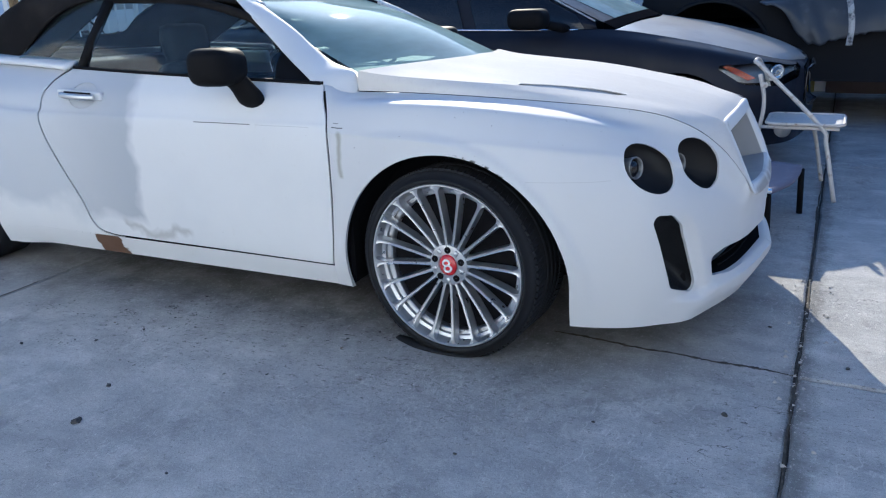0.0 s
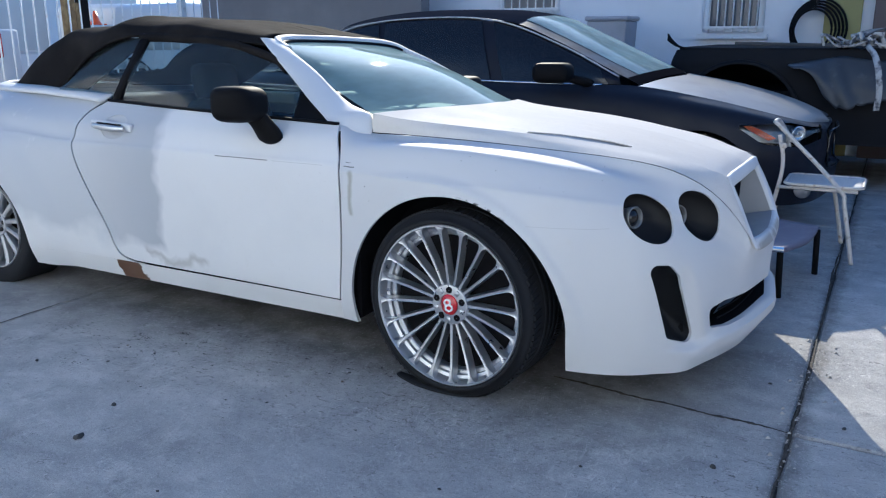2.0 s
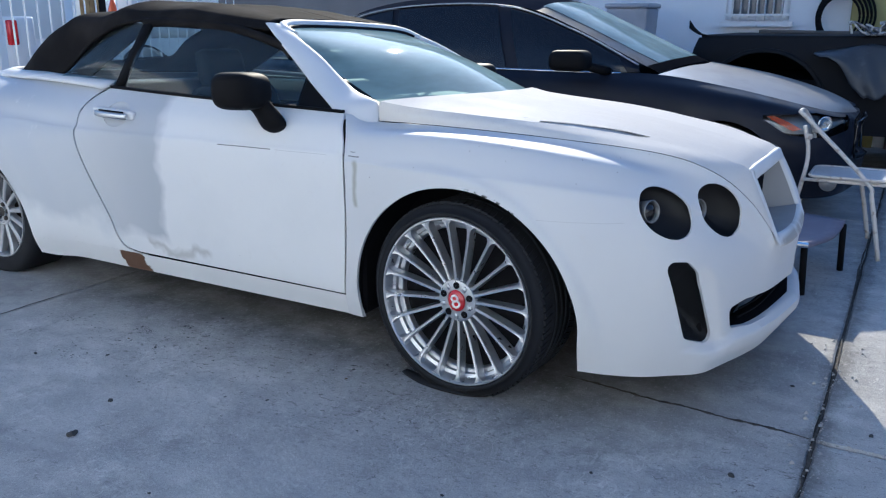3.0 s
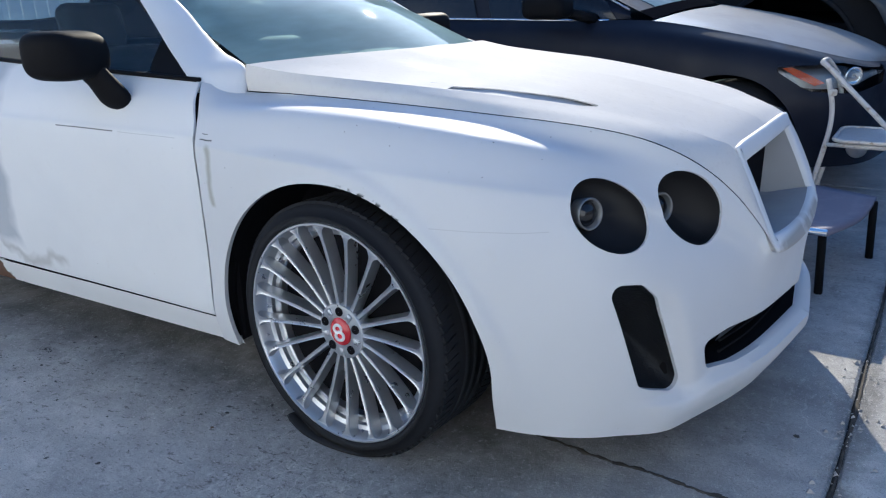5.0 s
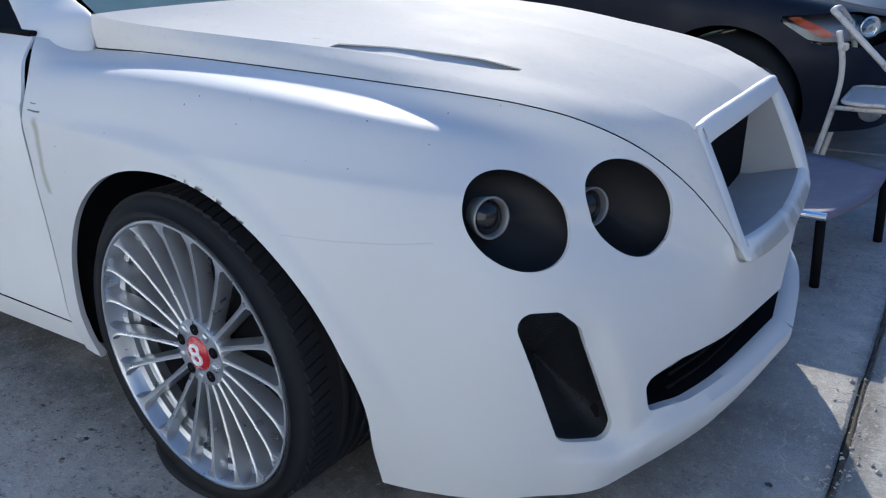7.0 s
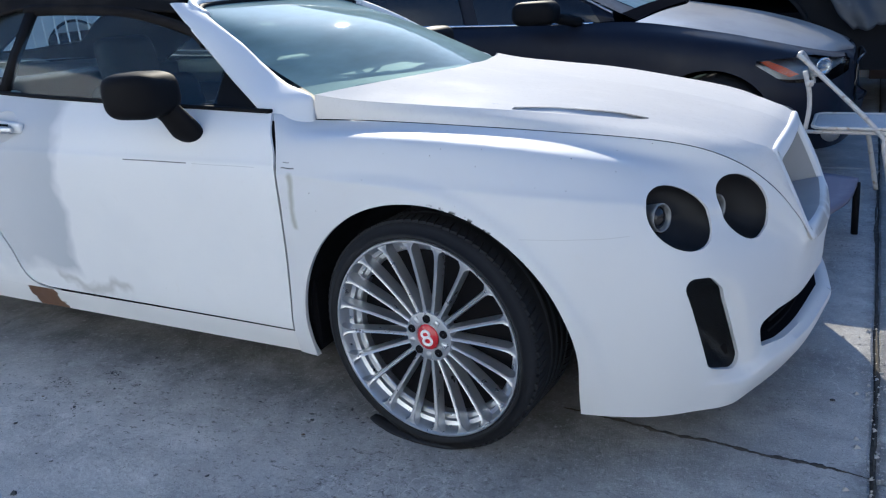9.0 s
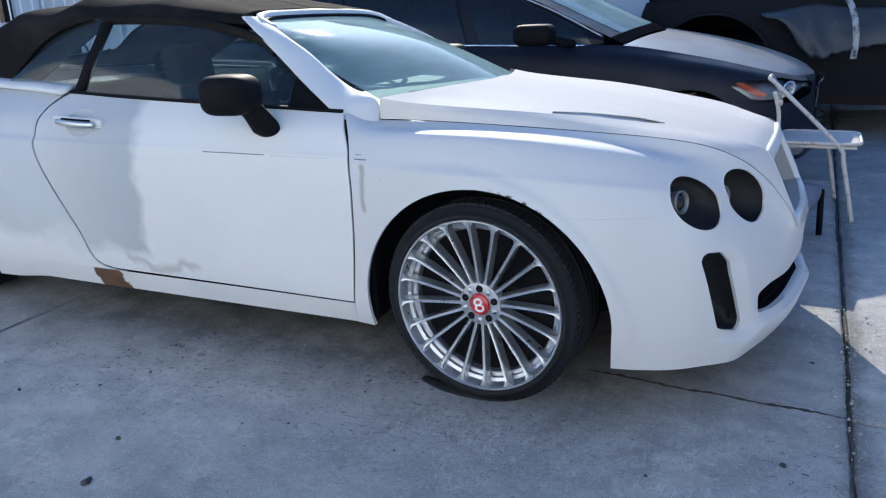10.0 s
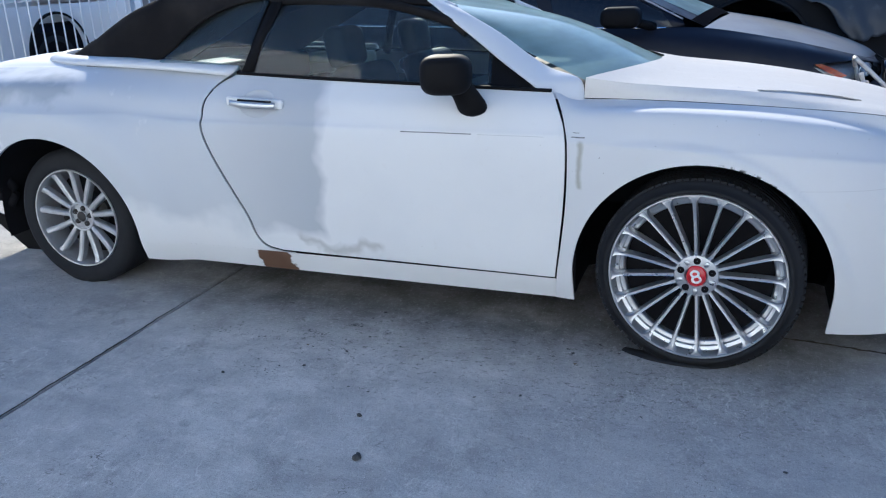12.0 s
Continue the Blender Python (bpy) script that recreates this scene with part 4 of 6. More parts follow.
# side glass and sail panels
for s in (0, 1):
    fl = (lambda b: mirrored(b, CY)) if s else (lambda b: b)
    lo = [(-0.78, 0.128, 0.94), (-1.0, 0.130, 0.95), (-1.3, 0.135, 0.96), (-1.6, 0.145, 0.97), (-1.84, 0.165, 0.975)]
    hi = [(-0.80, 0.275, 1.10), (-0.98, 0.316, 1.192), (-1.25, 0.300, 1.262), (-1.55, 0.295, 1.282), (-1.745, 0.285, 1.272)]
    mid = [((a[0] + b[0]) / 2, (a[1] + b[1]) / 2 - 0.018, (a[2] + b[2]) / 2 + 0.004) for a, b in zip(lo, hi)]
    g1 = part("side_window", fl(facing(grid_bm(loft([lo, mid, hi], 24, 10)), (0, -1, 0.3))), TINT, car, "dark tinted side window")
    g1.visible_shadow = False
    lo = [(-1.875, 0.175, 0.978), (-2.08, 0.20, 0.99), (-2.32, 0.225, 1.0)]
    hi = [(-1.77, 0.285, 1.282), (-2.03, 0.278, 1.222), (-2.34, 0.24, 1.025)]
    mid = [((a[0] + b[0]) / 2, (a[1] + b[1]) / 2 - 0.014, (a[2] + b[2]) / 2 + 0.004) for a, b in zip(lo, hi)]
    g2 = part("quarter_window", fl(facing(grid_bm(loft([lo, mid, hi], 16, 8)), (0, -1, 0.3))), TINT, car, "dark tinted quarter window")
    g2.visible_shadow = False
    bm = sweep([(-1.85, 0.155, 0.965), (-1.80, 0.205, 1.10), (-1.72, 0.278, 1.285)], [(-0.022, -0.008), (0.022, -0.008), (0.022, 0.010), (-0.022, 0.010)], up=(0, -1, 0.3))
    part("window_post", fl(bm), PLASTIC, car)
    bm = bmesh.new()
    vs = [bm.verts.new(p) for p in ((-0.545, 0.140, 0.945), (-0.79, 0.124, 0.945), (-0.83, 0.290, 1.120), (-0.69, 0.246, 1.046))]
    bm.faces.new(vs)
    ex = bmesh.ops.extrude_face_region(bm, geom=bm.faces[:])
    bmesh.ops.translate(bm, verts=[v for v in ex["geom"] if isinstance(v, bmesh.types.BMVert)], vec=(0, 0.02, 0.0))
    bmesh.ops.recalc_face_normals(bm, faces=bm.faces)
    part("sail_panel", fl(bm), PLASTIC, car)
    bm = tube([(-0.92, 0.285, 1.14), (-1.0, 0.300, 1.188), (-1.25, 0.296, 1.250), (-1.55, 0.288, 1.272), (-1.76, 0.277, 1.275)], 0.019, 8, None, 30)
    part("window_frame", fl(bm), FABRIC, car)
    bm = sweep(catmull([(-0.55, 0.122, 0.953), (-1.1, 0.122, 0.97), (-1.5, 0.126, 0.983), (-1.88, 0.160, 0.994)], 24).tolist(), [(-0.012, -0.006), (0.008, -0.006), (0.006, 0.005), (-0.012, 0.005)])
    part("belt_seal", fl(bm), PLASTIC, car)

# soft top
TOP0 = [(-1.08, 0.340, 1.250), (-1.35, 0.292, 1.272), (-1.62, 0.278, 1.288), (-1.86, 0.268, 1.278), (-2.10, 0.252, 1.195), (-2.35, 0.245, 1.03), (-2.65, 0.31, 1.015), (-3.05, 0.46, 1.01)]
TOP1 = [(-1.10, 0.400, 1.285), (-1.40, 0.345, 1.322), (-1.70, 0.335, 1.345), (-1.97, 0.330, 1.330), (-2.24, 0.320, 1.300), (-2.50, 0.330, 1.225), (-2.76, 0.39, 1.125), (-3.08, 0.54, 1.035)]
TOP2 = [(-1.12, 0.55, 1.298), (-1.42, 0.52, 1.348), (-1.74, 0.51, 1.380), (-2.02, 0.51, 1.366), (-2.30, 0.51, 1.325), (-2.58, 0.53, 1.250), (-2.86, 0.58, 1.14), (-3.14, 0.68, 1.04)]
TOP3 = [(-1.13, 0.895, 1.302), (-1.42, 0.895, 1.356), (-1.75, 0.895, 1.388), (-2.05, 0.895, 1.374), (-2.36, 0.895, 1.335), (-2.66, 0.895, 1.262), (-2.94, 0.895, 1.15), (-3.20, 0.895, 1.04)]
g = loft([TOP0, TOP1, TOP2, TOP3], 90, 36)
for i in range(90):
    for j in range(36):
        x, y, z = g[i, j]
        w = math.exp(-((x + 1.96) / 0.06) ** 2) * 0.014 - math.exp(-((x + 2.12) / 0.10) ** 2) * 0.016 + math.exp(-((x + 2.32) / 0.07) ** 2) * 0.012 - math.exp(-((x + 1.74) / 0.13) ** 2) * 0.012 + math.exp(-((x + 1.52) / 0.06) ** 2) * 0.006
        g[i, j, 2] += w * min(1, j / 5) + 0.004 * noise.noise((x * 6, y * 6, 3)) * min(1, j / 3)
REARW = lambda c: poly_field([(0.43, 1.12), (0.47, 1.255), (0.60, 1.300), (1.2, 1.315), (1.2, 1.10), (0.60, 1.095)], lambda q: (q.y, q.z), 0.015)(c) if c.x < -2.3 else 1.0
bm = grid_bm(g)
cut(bm, REARW, None)
bm = facing(bm, (0, 0, 1))
soft = part("soft_top", bm, FABRIC, car, "black fabric soft top, closed, faded and rippled")
g2 = g.copy()
g2[:, :, 1] = 2 * CY - g2[:, :, 1]
b2 = mirrored(grid_bm(g), CY)
cut(b2, lambda c: REARW(Vector((c.x, 2 * CY - c.y, c.z))), None)
part("soft_top", facing(b2, (0, 0, 1)), FABRIC, car)
for s in (0, 1):
    bm = grid_bm(g - np.array((0, 0, 0.006)))
    cut(bm, lambda c: -REARW(c + Vector((0, 0, 0.006))) - 0.006)
    rg = part("rear_window", facing(mirrored(bm, CY) if s else bm, (-1, 0, 0.6)), CLEAR, car, "" if s else "clear plastic rear window in the soft top")
    rg.visible_shadow = False
for o in car.children:
    if o.name.startswith("soft_top"):
        so = o.modifiers.new("thick", "SOLIDIFY")
        so.thickness, so.offset = 0.012, -1
# white cover strip round the foot of the top, and the boot lid
STRIP = [(-1.90, 0.175, 1.012), (-2.15, 0.215, 1.022), (-2.45, 0.250, 1.030), (-2.80, 0.310, 1.032), (-3.05, 0.42, 1.035), (-3.20, 0.60, 1.038), (-3.26, 0.895, 1.040)]
for s in (0, 1):
    bm = sweep(catmull(STRIP, 40).tolist(), [(-0.05, -0.028), (0.022, -0.012), (0.03, 0.0), (0.02, 0.008), (-0.04, -0.010)])
    part("cover_strip", mirrored(done(bm), CY) if s else done(bm), PRIMER, car, "" if s else "white cover strip at the foot of the soft top")
    DK0 = [(-2.75, 0.25, 1.0), (-3.05, 0.28, 0.99), (-3.35, 0.34, 0.98), (-3.60, 0.42, 0.965), (-3.72, 0.50, 0.95)]
    DK1 = [(-2.80, 0.35, 1.015), (-3.10, 0.42, 1.012), (-3.38, 0.50, 1.005), (-3.62, 0.58, 0.985), (-3.76, 0.62, 0.955)]
    DK2 = [(-3.20, 0.895, 1.02), (-3.3, 0.895, 1.022), (-3.48, 0.895, 1.018), (-3.68, 0.895, 0.998), (-3.80, 0.895, 0.96)]
    bm = done(grid_bm(loft([DK0, DK1, DK2], 24, 14)))
    part("boot_lid", mirrored(bm, CY) if s else bm, PRIMER, car)

# door handle
bm = soft_box(-1.872, -1.612, 0.030, 0.056, 0.874, 0.912, 0.010, 3)
bmesh.ops.rotate(bm, verts=bm.verts, cent=(-1.76, 0.03, 0.885), matrix=Matrix.Rotation(radians(2.5), 3, "Y"))
handle = part("door_handle", bm, PRIMER, door, "chrome-edged white pull handle")
bm = sweep(catmull([(-1.845, 0.024, 0.892), (-1.80, 0.008, 0.890), (-1.70, 0.002, 0.886), (-1.635, 0.016, 0.884)], 20).tolist(), circle(0.006, 10, 0.012))
part("pull_bar", bm, ALLOY, handle)
# black rod laid in for the shadow line along the handle's top
bm = sweep([(-1.80, 0.012, 0.9065), (-1.70, 0.009, 0.9035), (-1.65, 0.014, 0.9015)], circle(0.004, 6))
part("slit", bm, LINER, handle)
bm = bowl(CUP, (-1.735, 0.05, 0.886), (0, -1, 0), [(0, 0), (0.003, 0.08), (0.008, 0.3), (0.011, 0.6), (0.012, 0.98)])
part("handle_cup", bm, DOORP, door)

# torn brackets behind the rear wheel, where the bumper is missing
bm = tube([(-3.22, 0.12, 0.66), (-3.26, 0.11, 0.52), (-3.20, 0.13, 0.42), (-3.24, 0.12, 0.34)], 0.022, 7, None, 16)
tube([(-3.34, 0.20, 0.70), (-3.36, 0.18, 0.50), (-3.30, 0.16, 0.40)], 0.030, 7, bm, 12)
part("bumper_bracket", bm, LINER, car, "dark torn bumper bracket")
bm = bmesh.new()
vs = [bm.verts.new(p) for p in ((-3.60, 0.22, 0.30), (-3.16, 0.24, 0.14), (-3.20, 0.26, 0.06), (-3.36, 0.27, 0.05))]
bm.faces.new(vs)
ex = bmesh.ops.extrude_face_region(bm, geom=bm.faces[:])
bmesh.ops.translate(bm, verts=[v for v in ex["geom"] if isinstance(v, bmesh.types.BMVert)], vec=(0, 0.012, 0))
bmesh.ops.recalc_face_normals(bm, faces=bm.faces)
part("splash_guard", bm, PLASTIC, car, "hanging dark plastic splash guard")

# door mirror
def mirror_bm():
    bm = bmesh.new()
    bmesh.ops.create_uvsphere(bm, u_segments=32, v_segments=20, radius=1)
    for v in bm.verts:
        x, y, z = v.co
        sq = lambda t, p: math.copysign(abs(t) ** p, t)
        v.co = Vector((sq(x, 0.7) * 0.078 + 0.028 * (1 - y * y) * (1 if x > 0 else -0.2), sq(y, 0.6) * 0.130, sq(z, 0.6) * (0.074 - 0.008 * y) - 0.010 * y))
    return bm


for s in (0, 1):
    bm = mirror_bm()
    bmesh.ops.transform(bm, matrix=pose(-0.900, -0.050, 1.028, 0, 0, 12) @ Matrix.Diagonal((0.95, 0.94, 0.93, 1)), verts=bm.verts)
    fl = (lambda b: mirrored(b, CY)) if s else (lambda b: b)
    mo = part("door_mirror", fl(done(bm)), PLASTIC, car, "matt black plastic door mirror")
    bm = sweep(catmull([(-0.865, 0.0, 0.985), (-0.845, 0.010, 0.955), (-0.825, 0.035, 0.905), (-0.82, 0.065, 0.875)], 12).tolist(), circle(0.05, 12, 0.028), up=(0, 1, 0), scale=[0.95, 0.95, 0.92, 0.92, 0.95, 1.0, 1.05, 1.1, 1.1, 1.05, 0.95, 0.8])
    part("mirror_foot", fl(done(bm)), PLASTIC, mo)

# wheels
def tyre_bm(r_out, r_in, w, flat=0.0):
    bm = lathe([(r_in, 0.012), (r_in + 0.004, 0.002), (r_in + 0.02, -0.006), (r_out - 0.030, -0.004), (r_out - 0.010, 0.008), (r_out, 0.030), (r_out + 0.002, w / 2), (r_out, w - 0.03), (r_out - 0.02, w), (r_in, w)], 120)
    for v in bm.verts:
        if v.co.z < -r_out + flat + 0.03:
            k = (-r_out + flat + 0.03 - v.co.z)
            v.co.z = max(v.co.z, -r_out + flat)
            v.co.y += (-0.4 if v.co.y < w / 2 else 0.4) * k
    return bm


def tread_bm(r, w):
    bm = bmesh.new()
    for i in range(90):
        a = 2 * math.pi * i / 90
        for y0, y1, sk in ((0.022, 0.075, 0.25), (w - 0.075, w - 0.022, -0.25)):
            M = Matrix.Rotation(a, 4, "Y") @ Matrix.Translation((r + 0.001, (y0 + y1) / 2, 0)) @ Matrix.Rotation(sk, 4, "X") @ Matrix.Diagonal((0.008, y1 - y0, r * 2 * math.pi / 90 * 0.80, 1))
            bmesh.ops.create_cube(bm, size=1, matrix=M)
    for k in range(3):
        lathe([(r - 0.002, w * (0.36 + 0.12 * k)), (r + 0.004, w * (0.365 + 0.12 * k)), (r + 0.004, w * (0.435 + 0.12 * k)), (r - 0.002, w * (0.44 + 0.12 * k))], 90, bm)
    return bm


def front_rim_bm():
    """Multi-spoke face: twenty thin spokes whose ends fork into the lip, so that every opening is a rounded slot."""
    n, R = 20, 0.303
    spokes = []
    bm = lathe([(R + 0.002, 0.03), (R + 0.001, 0.006), (R - 0.001, 0.0), (R - 0.006, 0.0), (R - 0.009, 0.004), (R - 0.012, 0.022), (R - 0.018, 0.036), (R - 0.029, 0.042), (R - 0.031, 0.054), (R - 0.042, 0.057), (R - 0.046, 0.062), (R - 0.047, 0.09)], 120)
    for i in range(n):
        a = 2 * math.pi * (i + 0.25) / n
        c, s = math.cos(a), math.sin(a)
        prof_r = [0.066, 0.10, 0.15, 0.20, 0.245, 0.266, 0.278, 0.2855, 0.295]
        half = [0.0070, 0.0062, 0.0058, 0.0058, 0.0062, 0.0070, 0.0092, 0.0140, 0.0240]
        dep = [0.036, 0.034, 0.029, 0.022, 0.014, 0.009, 0.006, 0.004, 0.003]
        rows = []
        for r, h, d in zip(prof_r, half, dep):
            h = min(h, math.pi * r / n)
            row = []
            for u, q in ((-1.3 + 0.3 * (r > 0.26), 0.036), (-1.1, 0.009), (-0.85, 0.0), (-0.4, 0.0022), (0.4, 0.0022), (0.85, 0.0), (1.1, 0.009), (1.3 - 0.3 * (r > 0.26), 0.036)):
                t = u * h
                row.append((r * c - t * s, d + q, r * s + t * c))
            rows.append(row)
        spokes.append(done(grid_bm(np.array(rows))))
    # hub
    lathe([(0.078, 0.07), (0.078, 0.040), (0.074, 0.034), (0.062, 0.032), (0.040, 0.031), (0.036, 0.036), (0.036, 0.05), (0.001, 0.05)], 60, bm)
    return bm, spokes


def wheel(hub, kind, side, turn=0.0):
    fl = (lambda b: mirrored(b, CY)) if side else (lambda b: b)
    T = Matrix.Translation(hub) @ Matrix.Rotation(radians(-turn), 4, "Z")

    def at(bm):
        bmesh.ops.transform(bm, matrix=T, verts=bm.verts)
        return fl(bm)

    if kind == "front":
        tyre = part("tyre", at(done(tyre_bm(0.350, 0.302, 0.285, 0.014))), RUBBER, car, "worn low-profile black tyre, flat at the foot")
        bm = sweep(catmull([(-0.245, 0.045, -0.330), (-0.19, 0.026, -0.330), (-0.12, 0.010, -0.328), (-0.02, 0.0, -0.326), (0.08, 0.01, -0.326), (0.15, 0.05, -0.326)], 26).tolist(), [(-0.03, -0.006), (0.024, -0.006), (0.016, 0.0), (0.0, 0.004), (-0.03, 0.004)], scale=[0.35 + 0.65 * math.sin(math.pi * min(1, (i + 2) / 27)) for i in range(26)])
        part("sidewall_bulge", at(done(bm)), RUBBER, tyre, "collapsed black sidewall spread on the ground")
        part("tread", at(tread_bm(0.350, 0.285)), RUBBER, tyre) if not side else None
        bm, spokes = front_rim_bm()
        rim = part("wheel", at(done(bm)), ALLOY, car, "silver multi-spoke alloy wheel with a red centre cap", angle=35)
        for b in spokes:
            part("spoke", at(b), ALLOY, rim, angle=35)
        bm = lathe([(0.037, 0.034), (0.034, 0.027), (0.001, 0.025)], 40)
        bmesh.ops.scale(bm, vec=(0.93, 1, 1.08), verts=bm.verts)
        cap = part("centre_cap", at(bm), RED, rim, "glossy red centre cap")
        bm = bmesh.new()
        sweep([(0.013 * math.cos(a) - 0.001, 0.0255, 0.010 + 0.0105 * math.sin(a)) for a in np.linspace(0, 2 * math.pi, 18, endpoint=False)], circle(0.0042, 6), bm, True, up=(0, 1, 0))
        sweep([(0.014 * math.cos(a) - 0.001, 0.0255, -0.011 + 0.0115 * math.sin(a)) for a in np.linspace(0, 2 * math.pi, 18, endpoint=False)], circle(0.0045, 6), bm, True, up=(0, 1, 0))
        bmesh.ops.rotate(bm, cent=(0, 0, 0), matrix=Matrix.Rotation(radians(-18), 3, "Y"), verts=bm.verts)
        part("cap_emblem", at(bm), WHITE, rim)
        # black discs, slightly proud of the hub, painted as shaded lug holes
        for i in range(5):
            a = 2 * math.pi * (i + 0.25) / 5
            bm = lathe([(0.0125, 0.0325), (0.0122, 0.0290), (0.001, 0.0290)], 18, None, centre=(0.056 * math.cos(a), 0, 0.056 * math.sin(a)))
            part("lug_hole", at(bm), LINER, rim)
        for i in range(5):
            a = 2 * math.pi * (i + 0.75) / 5
            bm = soft_box(-0.010, 0.010, 0.027, 0.040, -0.008, 0.008, 0.002, 1)
            bmesh.ops.transform(bm, matrix=Matrix.Rotation(-a, 4, "Y") @ Matrix.Translation((0.057, 0, 0)), verts=bm.verts)
            part("hub_lug", at(bm), ALLOY, rim)
        bm = tube([(0.02, 0.06, -0.279), (0.018, 0.035, -0.272)], 0.006, 8)
        part("valve", at(bm), PLASTIC, rim)
        disc_r = 0.15
    else:
        tyre = part("tyre", at(done(tyre_bm(0.327, 0.234, 0.255, 0.012))), RUBBER, car, "black tyre with a tall sidewall")
        bm = lathe([(0.236, 0.03), (0.238, 0.002), (0.235, -0.004), (0.230, -0.003), (0.228, 0.006), (0.225, 0.040), (0.221, 0.10), (0.20, 0.16)], 90)
        spokes = []
        for i in range(13):
            a = 2 * math.pi * (i + 0.3) / 13
            rows = []
            for r, h, d in ((0.055, 0.012, 0.040), (0.085, 0.012, 0.032), (0.13, 0.0135, 0.028), (0.17, 0.0145, 0.026), (0.205, 0.0135, 0.022), (0.228, 0.016, 0.014)):
                tw = a + 0.02 * math.sin((r - 0.055) / 0.173 * math.pi)
                rows.append([(r * math.cos(tw) - u * h * math.sin(tw), d + q, r * math.sin(tw) + u * h * math.cos(tw)) for u, q in ((-1, 0.035), (-0.95, 0.006), (-0.5, 0.0), (0.5, 0.0), (0.95, 0.006), (1, 0.035))])
            spokes.append(done(grid_bm(np.array(rows))))
        lathe([(0.072, 0.07), (0.072, 0.034), (0.068, 0.030), (0.062, 0.031), (0.058, 0.046), (0.030, 0.046), (0.028, 0.036), (0.001, 0.034)], 40, bm)
        rim = part("wheel", at(done(bm)), ALLOYD, car, "dull silver thirteen-spoke alloy wheel without its cap", angle=35)
        for b in spokes:
            part("spoke", at(b), ALLOYD, rim, angle=35)
        for i in range(5):
            a = 2 * math.pi * (i + 0.1) / 5
            bm = lathe([(0.013, 0.047), (0.011, 0.036), (0.001, 0.034)], 12, None, centre=(0.044 * math.cos(a), 0, 0.039 * math.sin(a)))
            part("lug_nut", at(bm), STEEL, rim)
        bm = lathe([(0.026, 0.036), (0.020, 0.030), (0.001, 0.029)], 24)
        part("centre_cap", at(bm), STEEL, rim)
        disc_r = 0.17
    bm = lathe([(disc_r, 0.145), (disc_r, 0.13), (0.09, 0.13), (0.085, 0.10), (0.001, 0.10)], 60)
    part("brake_disc", at(bm), STEEL, rim)
    bm = lathe([(disc_r + 0.02, 0.18), (disc_r + 0.02, 0.11), (disc_r - 0.06, 0.11)], 12, None, a0=radians(150), a1=radians(215))
    part("brake_caliper", at(bm), STEEL, rim)
    # black disc put behind the spokes; its colour stands for the shade there
    bm = lathe([(0.262 if kind == "front" else 0.2, 0.085 if kind == "front" else 0.12), (0.001, 0.085 if kind == "front" else 0.12)], 40)
    part("brake_backing", at(bm), LINER, rim)


for side in (0, 1):
    wheel((-0.004, -0.026, 0.334), "front", side, -4.5 if side else 4.5)
    wheel((-2.805, 0.075, 0.315), "rear", side)

# cabin: seats, dashboard, wheel
def seat(x, y, rear=False):
    bm = soft_box(x - 0.26, x + 0.26, y - 0.25, y + 0.25, 0.42, 0.60, 0.06, 4)
    st = part("seat", bm, LEATHER, car, "dark leather seat")
    bm = soft_box(-0.07, 0.07, -0.25, 0.25, 0.0, 0.34 if rear else 0.48, 0.06, 4)
    bmesh.ops.transform(bm, matrix=pose(x - 0.24, y, 0.54, 0, -16, 0), verts=bm.verts)
    part("backrest", bm, LEATHER, st)
    if rear:
        return
    bm = soft_box(-0.05, 0.05, -0.13, 0.13, 0.0, 0.18, 0.045, 4)
    bmesh.ops.transform(bm, matrix=pose(x - 0.42, y, 0.985, 0, -10, 0), verts=bm.verts)
    part("headrest", bm, LEATHER, st)


seat(-1.12, 0.52), seat(-1.12, 1.34), seat(-2.12, 0.56, True), seat(-2.12, 1.30, True)
bm = soft_box(-0.98, -0.45, 0.22, 1.64, 0.70, 0.955, 0.05, 4)
part("dashboard", bm, LEATHER, car)
bm = tube([(0.19 * math.cos(a), 0.19 * math.sin(a), 0) for a in np.linspace(0, 2 * math.pi, 40, endpoint=False)], 0.014, 8, None, None, True)
bmesh.ops.create_cube(bm, size=1, matrix=Matrix.Diagonal((0.36, 0.03, 0.02, 1)))
bmesh.ops.transform(bm, matrix=pose(-1.02, 1.30, 0.93, 0, -62, 0), verts=bm.verts)
part("steering_wheel", bm, LEATHER, car)
bm = soft_box(-2.55, -2.3, 0.30, 1.56, 0.84, 0.985, 0.03, 3)
part("parcel_shelf", bm, LEATHER, car)
for s in (0, 1):
    # inner lining behind the quarter glass, as broad as the fabric outside
    bm = bmesh.new()
    q = [bm.verts.new(p) for p in LINING]
    bm.faces.new(q)
    ex = bmesh.ops.extrude_face_region(bm, geom=bm.faces[:])
    bmesh.ops.translate(bm, verts=[v for v in ex["geom"] if isinstance(v, bmesh.types.BMVert)], vec=(0, 0.012, 0))
    bmesh.ops.recalc_face_normals(bm, faces=bm.faces)
    part("inner_lining", mirrored(bm, CY) if s else bm, FABRIC, car)
    bm = soft_box(-2.3, -1.88, 0.22, 0.27, 0.91, 0.985, 0.015, 2)
    part("side_trim", mirrored(bm, CY) if s else bm, PALE, car)



